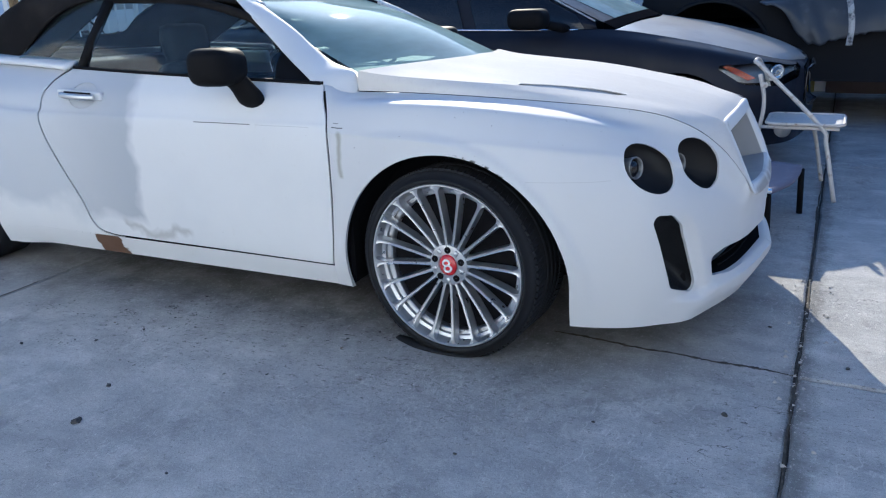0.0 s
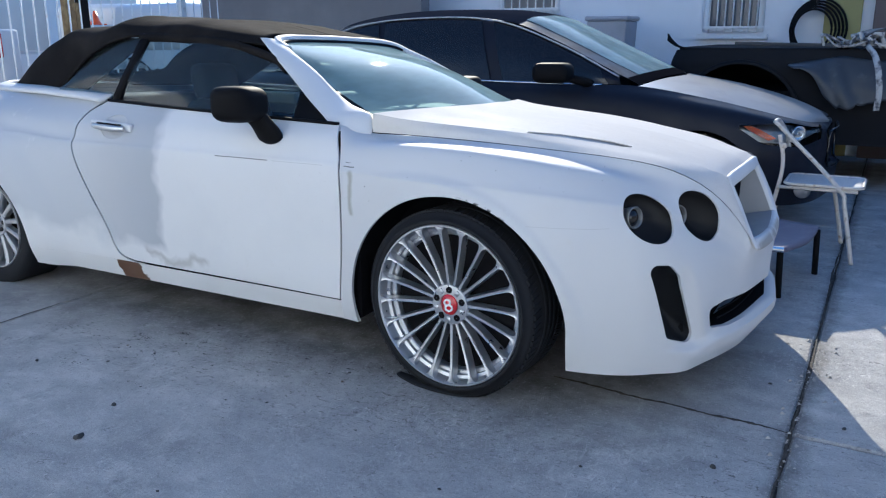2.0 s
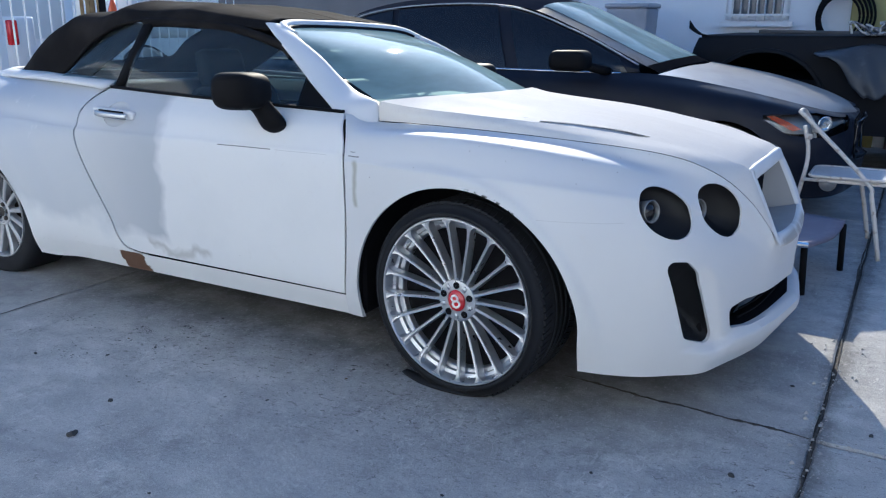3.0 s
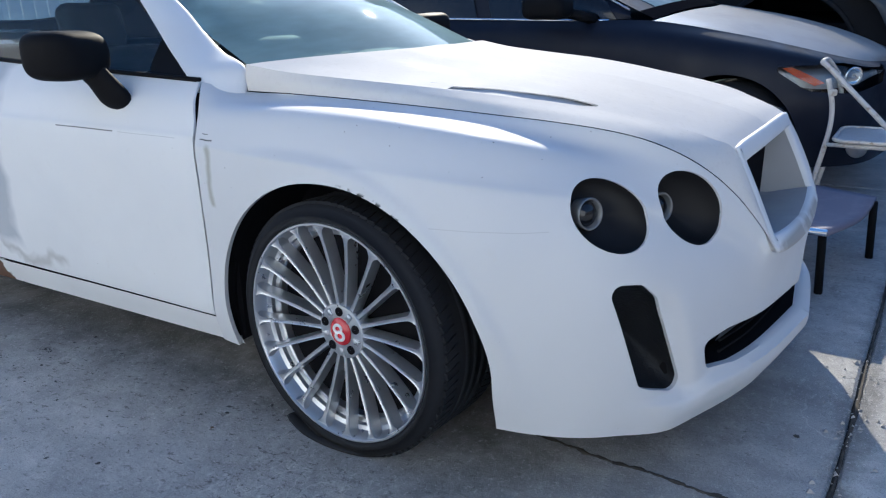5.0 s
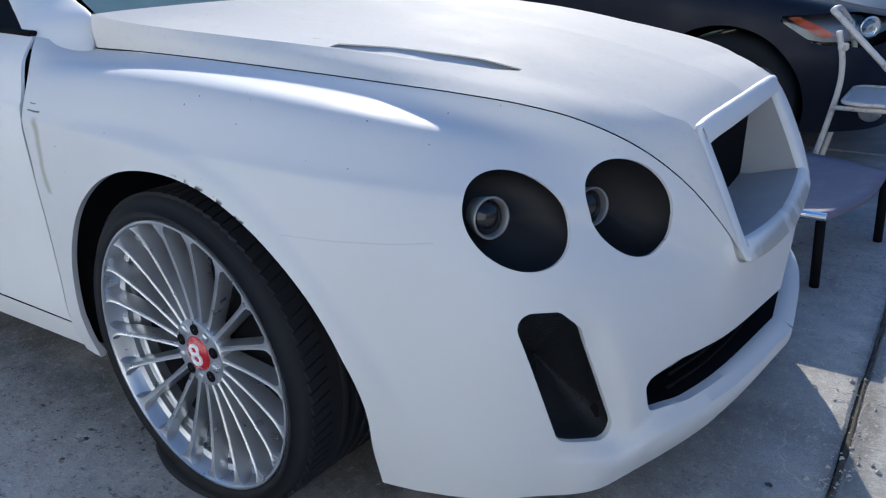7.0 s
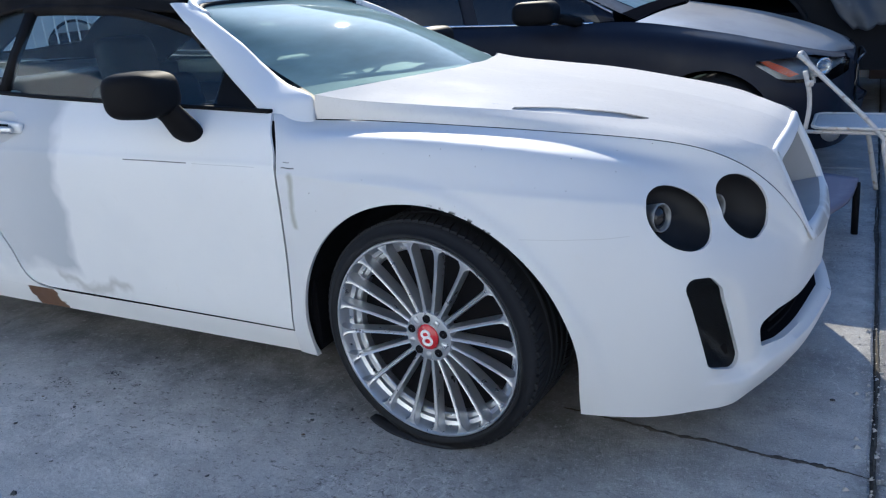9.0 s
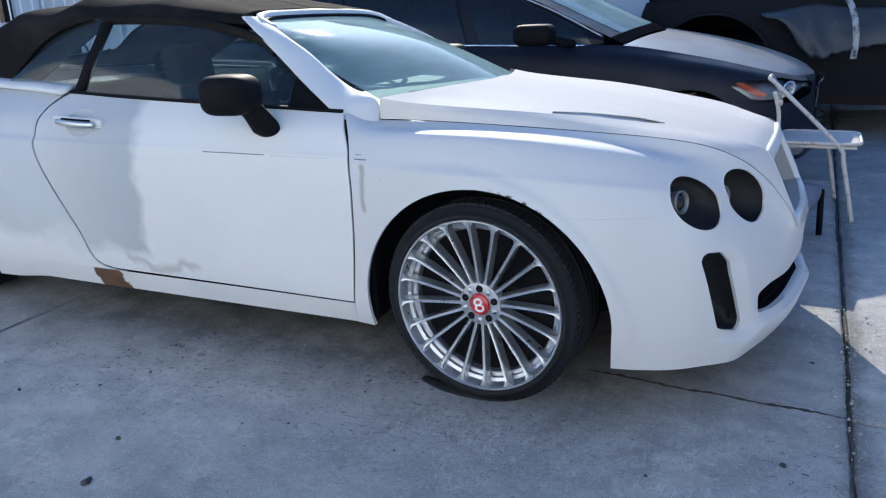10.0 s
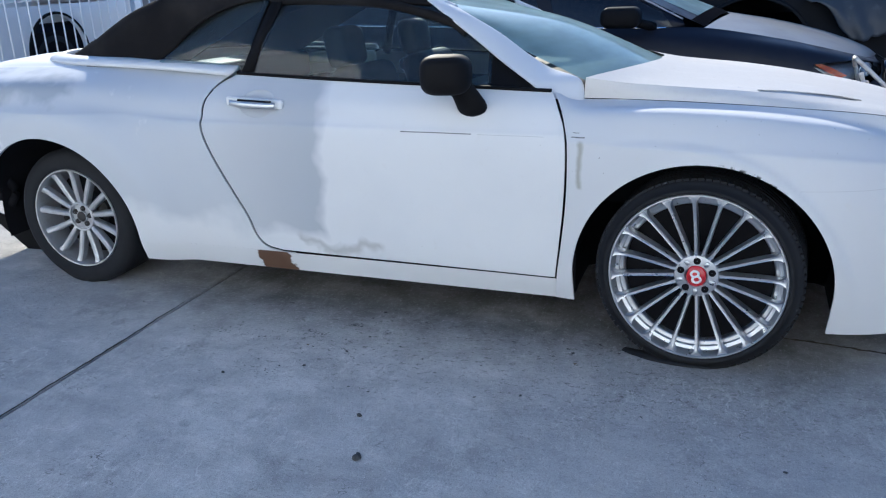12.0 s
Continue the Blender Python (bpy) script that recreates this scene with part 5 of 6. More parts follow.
def lean(ob):
    """The car leans to its far side, where the tyres are soft: the shell sinks across its width, the wheels stay."""
    for o in ob.children:
        if o.name.split(".")[0] in ("tyre", "wheel"):
            continue
        if o.type == "MESH":
            for v in o.data.vertices:
                x, y, z = v.co
                k = min(1.0, max(0.0, (z - 0.55) / 0.25))
                v.co.z = z - 0.034 * max(0.0, y - 0.25) * k * k * (3 - 2 * k) * (1 - 0.6 * min(1.0, max(0.0, (x - 0.70) / 0.15)))
        lean(o)


lean(car)

# ---- ground: one sheet with concrete slabs on it ----
bm = bmesh.new()
bmesh.ops.create_grid(bm, x_segments=8, y_segments=8, size=900)
bmesh.ops.translate(bm, verts=bm.verts, vec=(0, 0, -0.035))
tagged(part("ground", bm, EARTH, None), "dusty grey ground reaching the horizon", "ground", kind="structure")
pavement = thing("pavement", "worn pale grey concrete slabs with dark stains and dirt-filled joints", "pavement", kind="structure")
bm = box_bm(-12.0, 8.0, -9.7, 10.4, -0.034, -0.014)
part("joint_bed", bm, DIRT, pavement, "dark dirt in the joints")
JX = [-12.1, -8.77, -5.47, -2.17, 1.165, 4.47, 7.8]
JY = [-9.7, -6.4, -3.1, 0.225, 3.53, 6.85, 10.2]


def slab_bm(x0, x1, y0, y1, seed, n=40):
    rnd = random.Random(seed)
    wob = lambda t, k: 0.006 * noise.noise((t * 5, k, seed)) + 0.004 * noise.noise((t * 23, k + 9, seed)) - 0.006
    bm = bmesh.new()
    ring = []
    for i in range(n):
        t = i / n
        ring.append((x0 + (x1 - x0) * t, y0 - wob(t * 3.3, 1)))
    for i in range(n):
        t = i / n
        ring.append((x1 + wob(t * 3.3, 2), y0 + (y1 - y0) * t))
    for i in range(n):
        t = i / n
        ring.append((x1 - (x1 - x0) * t, y1 + wob(t * 3.3, 3)))
    for i in range(n):
        t = i / n
        ring.append((x0 - wob(t * 3.3, 4), y1 - (y1 - y0) * t))
    cx, cy = (x0 + x1) / 2, (y0 + y1) / 2
    top = [bm.verts.new((cx + (x - cx) * 0.995, cy + (y - cy) * 0.995, 0.0)) for x, y in ring]
    edge = [bm.verts.new((x, y, -0.007)) for x, y in ring]
    foot = [bm.verts.new((x, y, -0.030)) for x, y in ring]
    m = len(ring)
    bm.faces.new(top)
    for i in range(m):
        j = (i + 1) % m
        bm.faces.new((edge[i], edge[j], top[j], top[i]))
        bm.faces.new((foot[i], foot[j], edge[j], edge[i]))
    bmesh.ops.recalc_face_normals(bm, faces=bm.faces)
    return bm


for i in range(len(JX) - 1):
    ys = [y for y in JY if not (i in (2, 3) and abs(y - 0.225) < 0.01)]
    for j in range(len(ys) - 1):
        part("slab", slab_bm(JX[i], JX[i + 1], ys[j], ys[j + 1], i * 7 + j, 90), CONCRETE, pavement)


def crack(x0, x1, y0, y1, w, seed, n=60):
    """A dirt-filled crack: a low ragged ridge of grit."""
    bm = bmesh.new()
    rows = []
    for i in range(n):
        t = i / (n - 1)
        off = 0.02 * noise.noise((t * 4, seed, 0)) + 0.006 * noise.noise((t * 25, seed, 2)) + 0.004 * noise.noise((t * 90, seed, 4))
        l = math.hypot(x1 - x0, y1 - y0)
        x = x0 + (x1 - x0) * t - (y1 - y0) / l * off
        y = y0 + (y1 - y0) * t + (x1 - x0) / l * off
        k = w * (0.35 + 0.9 * abs(noise.noise((t * 17, seed, 5)))) * min(1, 6 * t + 0.15, 6 * (1 - t) + 0.15)
        dx, dy = (y1 - y0), -(x1 - x0)
        l = math.hypot(dx, dy)
        rows.append([(x + dx / l * k * q, y + dy / l * k * q, 0.0005 + 0.0025 * (1 - q * q)) for q in (-1, -0.4, 0.4, 1)])
    return done(grid_bm(np.array(rows)))


part("crack", crack(0.30, 1.16, 0.30, 0.235, 0.013, 3, 160), DIRT, pavement, "dirt-filled crack")
part("crack", crack(-2.168, -2.178, -3.1, -0.02, 0.009, 7, 420), DIRT, pavement)
part("crack", crack(1.166, 1.163, -3.0, 3.2, 0.008, 11, 420), DIRT, pavement)

# ---- house wall, window with iron bars, grey wall, fence ----
HY = 7.2
wall = part("wall_house", box_bm(-7.5, 8.2, HY, HY + 0.25, -0.02, 2.7), STUCCO, None)
tagged(wall, "white stucco house wall in shade", "wall", kind="structure")
gw = part("wall_grey", box_bm(-7.3, -3.75, HY - 0.9, HY - 0.7, -0.02, 2.6), GREYWALL, None)
tagged(gw, "plain dark grey rendered yard wall", "wall", kind="structure")


def window_set(name, x0, x1, z0, z1, y):
    w = thing(name, "small window behind white painted iron bars in a stucco wall", "window", kind="structure")
    part("window_frame", sweep([(x0, y - 0.02, z0), (x1, y - 0.02, z0), (x1, y - 0.02, z1), (x0, y - 0.02, z1)], [(-0.035, -0.03), (0.035, -0.03), (0.035, 0.03), (-0.035, 0.03)], None, True, up=(0, 1, 0)), IRON, w)
    part("pane", box_bm(x0, x1, y - 0.012, y - 0.006, z0, z1), Mat("dark_pane", (0.10, 0.11, 0.13), 0.1).m, w)
    part("window_sill", box_bm(x0 - 0.08, x1 + 0.08, y - 0.10, y - 0.003, z0 - 0.09, z0 - 0.04), IRON, w)
    for k in range(7):
        x = x0 + (x1 - x0) * (k + 0.5) / 7
        part("bar", tube([(x, y - 0.07, z0 - 0.03), (x, y - 0.07, z1)], 0.009, 6), IRON, w)
    for z in (z0 + 0.03, z1 - 0.2):
        part("cross_bar", box_bm(x0 - 0.04, x1 + 0.04, y - 0.085, y - 0.055, z - 0.012, z + 0.012), IRON, w)


window_set("window_1", -0.60, -0.02, 1.30, 2.1, HY)
window_set("window_2", -3.10, -2.36, 1.53, 2.1, HY)

# unseen wall, added as a reflector to brighten the near flank
bw = part("wall_south", box_bm(-16.0, 14.0, -5.2, -4.9, -0.02, 4.4), BOUNCEWALL, None)
tagged(bw, "plain plastered wall added out of view as a light reflector", "wall", kind="structure")

# unseen wall, added to keep low sky glow off the car's nose
ew = part("wall_east", box_bm(8.2, 8.45, -4.9, 7.2, -0.02, 2.6), GREYWALL, None)
tagged(ew, "plain dark grey rendered yard wall", "wall", kind="structure")


# ---- dark saloon parked alongside ----
def saloon():
    SY, SC = 2.80, 3.70
    sal = thing("saloon_car", "dark navy four-door saloon with dusty hood, parked on concrete", "car")
    X = [-3.70, -3.05, -2.45, -1.80, -1.20, -0.60, -0.10, 0.30, 0.60, 0.82, 0.94]
    L0 = list(zip(X, [3.02, 2.90, 2.86, 2.86, 2.86, 2.86, 2.86, 2.86, 2.91, 3.04, 3.24], [0.22] * 11)) + [(1.02, SC, 0.22)]
    L1 = list(zip(X, [2.97, 2.84, 2.80, 2.81, 2.81, 2.81, 2.80, 2.80, 2.845, 2.97, 3.19], [0.50] * 11)) + [(1.05, SC, 0.48)]
    L2 = list(zip(X, [2.97, 2.83, 2.79, 2.80, 2.805, 2.81, 2.80, 2.80, 2.86, 2.99, 3.20], [0.72, 0.72, 0.72, 0.72, 0.71, 0.70, 0.69, 0.67, 0.64, 0.62, 0.61])) + [(1.03, SC, 0.60)]
    L3 = list(zip(X, [3.02, 2.87, 2.83, 2.835, 2.84, 2.845, 2.84, 2.85, 2.92, 3.06, 3.26], [0.90, 0.90, 0.895, 0.885, 0.88, 0.87, 0.855, 0.82, 0.77, 0.72, 0.69])) + [(0.99, SC, 0.65)]
    L4 = [(-3.70, 3.12, 0.97), (-3.05, 2.95, 0.97), (-2.45, 2.90, 0.965), (-1.80, 2.895, 0.955), (-1.20, 2.895, 0.95), (-0.60, 2.90, 0.945), (-0.16, 2.94, 0.945), (0.28, 2.98, 0.878), (0.55, 3.04, 0.818), (0.75, 3.15, 0.762), (0.87, 3.33, 0.722), (0.96, SC, 0.69)]
    side = grid_bm(loft([L0, L1, L2, L3, L4], 150, 44))
    for cx in (0.28, -2.45):
        cut(side, lambda c: (math.hypot(c.x - cx, c.z - 0.33) - 0.36) if c.y < 3.3 else 1.0, (0, 0.05, 0))
    LIGHT = poly_field([(0.50, 0.725), (0.66, 0.62), (0.86, 0.60), (0.95, 0.63), (0.95, 0.69), (0.78, 0.735)], lambda c: (c.x, c.z) if c.y < 3.42 else (9, 9), 0.005)
    cut(side, LIGHT, (0, 0.0, 0))
    cut(side, poly_field([(3.38, 0.44), (4.2, 0.44), (4.2, 0.66), (3.42, 0.66)], lambda c: (c.y, c.z) if c.x > 0.9 else (9, 9), 0.01), (-0.04, 0, 0))
    done(side)
    part("body_side", mirrored(side, SC), NAVY, sal)
    part("body_side", side, NAVY, sal, "glossy dark navy body side", angle=45)
    H0 = L4[6:]
    H1 = [(-0.08, 3.3, 0.978), (0.29, 3.32, 0.918), (0.55, 3.34, 0.858), (0.755, 3.40, 0.797), (0.885, 3.50, 0.748), (0.965, SC, 0.70)]
    H2 = [(-0.02, SC, 0.985), (0.30, SC, 0.930), (0.56, SC, 0.870), (0.77, SC, 0.806), (0.90, SC, 0.752), (0.97, SC, 0.702)]
    hb = done(grid_bm(loft([H0, H1, H2], 40, 18)))
    dust = Mat("dusty_navy", (0.02, 0.022, 0.032), 0.38, coat=0.3)
    dust.tint(dust.ramp(dust.noise(2.5, 6), 0.25, 0.50, 0.5, 0.95), (0.30, 0.285, 0.265))
    part("hood", mirrored(hb, SC), dust, sal)
    part("hood", hb, dust, sal, "navy hood under pale dust")
    # roof, pillars and glass
    R0 = [(-3.35, 3.10, 0.985), (-3.00, 3.07, 1.16), (-2.62, 3.06, 1.315), (-2.15, 3.06, 1.392), (-1.62, 3.07, 1.402), (-1.15, 3.08, 1.365), (-0.78, 3.05, 1.235), (-0.43, 3.01, 1.075), (-0.16, 2.97, 0.955)]
    R1 = [(-3.40, 3.35, 1.0), (-3.02, 3.32, 1.20), (-2.64, 3.30, 1.365), (-2.15, 3.30, 1.440), (-1.62, 3.30, 1.450), (-1.13, 3.31, 1.415), (-0.75, 3.31, 1.268), (-0.37, 3.31, 1.098), (-0.10, 3.32, 0.985)]
    R2 = [(-3.42, SC, 1.005), (-3.04, SC, 1.21), (-2.66, SC, 1.38), (-2.15, SC, 1.455), (-1.62, SC, 1.466), (-1.12, SC, 1.432), (-0.72, SC, 1.283), (-0.33, SC, 1.112), (-0.04, SC, 1.0)]
    g = loft([R0, R1, R2], 97, 20)
    i0, i1, i2 = 24, 62, 92
    for nm, a, b, mt, lb in (("rear_glass", 0, i0, TINT, ""), ("roof", i0, i1, ROOFN, "dark navy roof"), ("windscreen", i1, i2, SCREEN, "windscreen reflecting the sky")):
        bm = facing(grid_bm(g[a : b + 1, (5 if nm != "roof" else 0) :]), (-1 if nm == "rear_glass" else 1, 0, 1.5))
        o1 = part(nm, mirrored(bm, SC), mt, sal)
        o2 = part(nm, bm, mt, sal, lb)
    bm = grid_bm(g[:, :6] - np.array((0, 0, 0.002)))
    part("roof_rail", mirrored(bm, SC), NAVY, sal)
    part("roof_rail", done(bm), NAVY, sal)
    bm = done(grid_bm(g[i2:, :]))
    part("scuttle", mirrored(bm, SC), LINER, sal)
    part("scuttle", bm, LINER, sal)
    lo = [(-3.0, 2.93, 0.985), (-2.4, 2.905, 0.975), (-1.7, 2.90, 0.965), (-1.1, 2.90, 0.958), (-0.55, 2.925, 0.952), (-0.28, 2.95, 0.952)]
    hi = [(-2.92, 3.06, 1.16), (-2.45, 3.052, 1.328), (-1.85, 3.052, 1.385), (-1.25, 3.062, 1.362), (-0.74, 3.035, 1.195), (-0.30, 2.985, 0.99)]
    mid = [((a[0] + b[0]) / 2, (a[1] + b[1]) / 2 - 0.02, (a[2] + b[2]) / 2) for a, b in zip(lo, hi)]
    gg = loft([lo, mid, hi], 60, 10)
    for a, b in ((4, 16), (17, 33), (35, 55)):
        bm = done(grid_bm(gg[a : b + 1]))
        part("side_window", mirrored(bm, SC), GLOSSB, sal)
        part("side_window", bm, GLOSSB, sal, "dark tinted side glass")
    bm = grid_bm(np.array([[p + np.array((0, 0.012, 0)) for p in r] for r in gg]))
    part("door_frame", mirrored(bm, SC), NAVY, sal)
    part("door_frame", done(bm), NAVY, sal)
    bm = sweep([(p[0], p[1] - 0.008, p[2] - 0.006) for p in catmull(lo, 40)[:36].tolist()], circle(0.008, 6))
    part("chrome_strip", bm, CHROME, sal, "thin chrome belt strip")
    bm = sweep([(p[0], p[1] - 0.010, p[2] + 0.010) for p in catmull(hi, 50).tolist()], circle(0.006, 6))
    part("window_trim", bm, ALLOYD, sal)
    # mirror
    bm = soft_box(-0.79, -0.54, 2.60, 2.80, 0.965, 1.095, 0.05, 4)
    mo = part("door_mirror", bm, PLASTIC, sal, "dark door mirror")
    part("mirror_foot", tube([(-0.60, 2.78, 1.0), (-0.52, 2.86, 0.97), (-0.48, 2.92, 0.955)], 0.03, 8), PLASTIC, mo)
    # headlight
    LL = lambda dx, dy, dz, k: [(x + dx, y + dy, z + dz) for x, y, z in k]
    top = [(0.50, 2.925, 0.728), (0.62, 2.935, 0.735), (0.76, 3.04, 0.732), (0.86, 3.18, 0.708), (0.92, 3.34, 0.688)]
    bot = [(0.56, 2.885, 0.665), (0.66, 2.905, 0.612), (0.79, 2.985, 0.598), (0.895, 3.14, 0.612), (0.965, 3.34, 0.64)]
    md = [((a[0] + b[0]) / 2 + 0.012, (a[1] + b[1]) / 2 - 0.012, (a[2] + b[2]) / 2) for a, b in zip(top, bot)]
    hl = part("headlight", done(grid_bm(loft([LL(-0.05, 0.07, -0.01, top), LL(-0.05, 0.07, 0.01, md), LL(-0.05, 0.07, 0.01, bot)], 24, 8))), ALLOYD, sal, "clear headlight with an amber corner")
    part("lens", facing(grid_bm(loft([top, md, bot], 24, 8)), (1, -1, 0.3)), LENS, hl)
    am = loft([[(0.535, 2.925, 0.716), (0.60, 2.94, 0.675), (0.69, 2.945, 0.632)], [(0.575, 2.935, 0.722), (0.65, 2.945, 0.69), (0.735, 2.965, 0.645)]], 10, 4)
    part("amber_corner", done(grid_bm(am + np.array((-0.012, 0.008, 0)))), AMBER, hl)
    bm = lathe([(0.045, 0.05), (0.05, 0.01), (0.046, 0.0), (0.035, 0.012), (0.001, 0.006)], 24)
    bmesh.ops.transform(bm, matrix=pose(0.84, 3.10, 0.668, 0, 0, 40), verts=bm.verts)
    part("projector", bm, CHROME, hl)
    part("grille", box_bm(0.93, 0.97, 3.36, 4.04, 0.42, 0.66), GLOSSB, sal)
    part("grille_rim", tube([(0.995, 3.40, 0.655), (1.00, 3.42, 0.44), (1.05, SC, 0.43), (1.00, 3.98, 0.44), (0.995, 4.0, 0.655), (1.03, SC, 0.665)], 0.008, 8, None, 50, True), GLOSSB, sal)
    part("fog_lamp", lathe([(0.05, 0.0), (0.045, 0.02), (0.001, 0.03)], 20, None, centre=(0.90, 2.99, 0.33)), ALLOYD, sal)
    for cx in (0.28, -2.45):
        for yy, s in ((2.84, 0), (4.56, 1)):
            tr = part("tyre", done(lathe([(0.22, 0.01), (0.30, 0.0), (0.325, 0.03), (0.325, 0.19), (0.22, 0.2)], 48, None, centre=(cx, yy if not s else yy - 0.2, 0.325))), RUBBER, sal)
            bm = lathe([(0.225, 0.03), (0.228, 0.006), (0.215, 0.01), (0.20, 0.06)], 48, None, centre=(cx, yy if not s else yy - 0.2, 0.325))
            rm = part("wheel", bm, ALLOYD, sal)
            for k in range(10):
                a = 2 * math.pi * k / 10
                p0, p1 = Vector((cx + 0.03 * math.cos(a), yy + 0.02, 0.325 + 0.03 * math.sin(a))), Vector((cx + 0.215 * math.cos(a), yy + 0.025, 0.325 + 0.215 * math.sin(a)))
                part("spoke", tube([p0, p1], 0.014, 6), ALLOYD, rm)
        bm = box_bm(cx - 0.36, cx + 0.36, 3.05, 4.35, 0.25, 0.68)
        part("wheel_house", bm, LINER, sal)
    part("underbody", box_bm(-3.2, 0.7, 3.05, 4.35, 0.2, 0.66), LINER, sal)
    part("cabin", soft_box(-2.6, -0.6, 3.05, 4.35, 0.8, 0.96, 0.03, 2), LEATHER, sal)
    for y in (3.30, 4.10):
        part("seat", soft_box(-1.75, -1.6, y - 0.22, y + 0.22, 0.8, 1.2, 0.05, 3), LEATHER, sal)
    part("wiper", tube([(-0.15, 3.9, 1.005), (-0.22, 3.5, 1.01), (-0.30, 3.2, 1.02)], 0.008, 6, None, 10), PLASTIC, sal)
    part("rear_panel", box_bm(-3.72, -3.66, 3.1, 4.3, 0.25, 0.95), NAVY, sal)
    part("boot_lid", done(grid_bm(loft([[(-3.70, 3.12, 0.97), (-3.3, 3.0, 0.975)], [(-3.72, SC, 0.99), (-3.35, SC, 1.0)], [(-3.70, 4.28, 0.97), (-3.3, 4.4, 0.975)]], 8, 14))), NAVY, sal)
    return sal


saloon()


# ---- black pickup behind the saloon, seen by its load bed ----
def pickup(name, label, paint, arch_x, flip):
    pk = thing(name, label, "pickup truck")
    L = [[(-0.43, 0.10, z0), (-0.40, 0.02, z0), (0.2, 0.0, z0), (2.0, 0.0, z0), (4.6, 0.0, z0)] for z0 in (0.38, 0.6, 0.8, 1.0)]
    L.append([(-0.40, 0.12, 1.13), (-0.36, 0.05, 1.135), (0.2, 0.03, 1.14), (2.0, 0.03, 1.14), (4.6, 0.03, 1.14)])
    bm = grid_bm(loft(L, 110, 30))
    cut(bm, lambda c: math.hypot(c.x - arch_x, c.z - 0.53) - 0.49, (0, 0.06, 0))
    part("bed_side", done(bm), paint, pk)
    bm = lathe([(0.49, -0.015), (0.52, -0.02), (0.525, 0.0), (0.52, 0.01)], 40, None, centre=(arch_x, 0, 0.53), a0=0, a1=math.pi)
    part("arch_flare", bm, BLACKP if paint is BLACKP else PLASTIC, pk)
    part("tailgate", soft_box(-0.42, -0.36, 0.08, 1.75, 0.45, 1.13, 0.02, 2), paint, pk)
    part("bed_far_side", box_bm(-0.40, 4.6, 1.72, 1.80, 0.38, 1.135), paint, pk)
    part("bed_floor", box_bm(-0.36, 4.6, 0.07, 1.72, 0.38, 0.80), LINER, pk)
    t = part("tyre", done(lathe([(0.22, 0.02), (0.34, 0.0), (0.40, 0.04), (0.40, 0.24), (0.2, 0.26)], 48, None, centre=(arch_x, 0.06, 0.40))), RUBBER, pk)
    part("wheel", lathe([(0.22, 0.02), (0.21, 0.05), (0.10, 0.08), (0.06, 0.03), (0.001, 0.02)], 32, None, centre=(arch_x, 0.06, 0.40)), STEEL if paint is BLACKP else ALLOYD, pk)
    return pk


bp = pickup("black_pickup", "faded black pickup truck, load bed piled with parts, in deep shade", BLACKP, 0.15, False)
bp.matrix_world = pose(0.0, 5.0, 0.0)
part("bed_lid", soft_box(-0.40, 1.05, 0.10, 1.72, 1.13, 1.155, 0.01, 2), BLACKP, bp)
part("cab", soft_box(2.6, 4.6, 0.1, 1.75, 1.15, 1.75, 0.12, 3), BLACKP, bp)
pl = part("plank", soft_box(-0.2, 1.6, -0.07, 0.07, -0.015, 0.015, 0.004, 1), Mat("weathered_board", (0.10, 0.095, 0.09), 0.85).m, None)
pl.matrix_world = pose(0.15, 5.9, 1.175, 0, 1.0, -3)
tagged(pl, "weathered grey board lying across the truck bed", "plank")

# leaning bumper cover, cloth bundle and strap on the pickup
cover_x = np.linspace(0.54, 1.75, 44)
cover_top = np.interp(cover_x, [0.54, 0.65, 0.75, 0.85, 0.94, 1.05, 1.17, 1.75], [1.016, 1.036, 1.052, 1.075, 1.09, 1.075, 1.055, 1.04])
cover_low = np.interp(cover_x, [0.54, 0.65, 0.72, 0.80, 0.86, 0.94, 1.02, 1.17, 1.35, 1.75], [1.004, 0.992, 0.955, 0.84, 0.75, 0.69, 0.685, 0.735, 0.78, 0.80])
rows = []
for x, zt, zb in zip(cover_x, cover_top, cover_low):
    row = []
    zb += 0.022 * noise.noise((x * 19, 3, 1)) + 0.012 * noise.noise((x * 47, 8, 2))
    for v in np.linspace(0, 1, 16):
        z = zt + (zb - zt) * v
        y = 4.995 - 0.15 * math.sin(min(1, v * 1.3) * 1.5) + 0.035 * noise.noise((x * 5, z * 4, 1)) + 0.012 * noise.noise((x * 17, z * 13, 5)) - 0.03 * math.exp(-(((x - 0.86 - 0.15 * v) / 0.04) ** 2))
        row.append((x, y, z))
    rows.append(row)
bm = done(grid_bm(np.array(rows)))
SCUFF = Mat("scuffed_grey_plastic", (0.050, 0.055, 0.065), 0.45)
SCUFF.tint(SCUFF.ramp(SCUFF.noise(14, 5), 0.60, 0.80, 0, 0.5), (0.13, 0.135, 0.145))
bc = part("bumper_cover", bm, SCUFF, None)
so = bc.modifiers.new("thick", "SOLIDIFY")
so.thickness = 0.012
tagged(bc, "scuffed dark grey bumper cover hung over a truck bed side", "bumper cover")
cb = thing("rag_bundle", "tangle of grimy white rags and straps on a truck bed", "rag bundle")
rnd = random.Random(4)
for k in range(7):
    c = Vector((0.86 + 0.06 * k, 5.04 + rnd.uniform(-0.05, 0.06), 1.20))
    pts = [c + Vector((rnd.uniform(-0.10, 0.10), rnd.uniform(-0.06, 0.06), rnd.uniform(-0.045, 0.075))) for _ in range(5)]
    part("rag", sweep(catmull(pts, 26).tolist(), [(-0.042, -0.007), (0.042, -0.007), (0.042, 0.007), (-0.042, 0.007)]), CLOTH, cb)
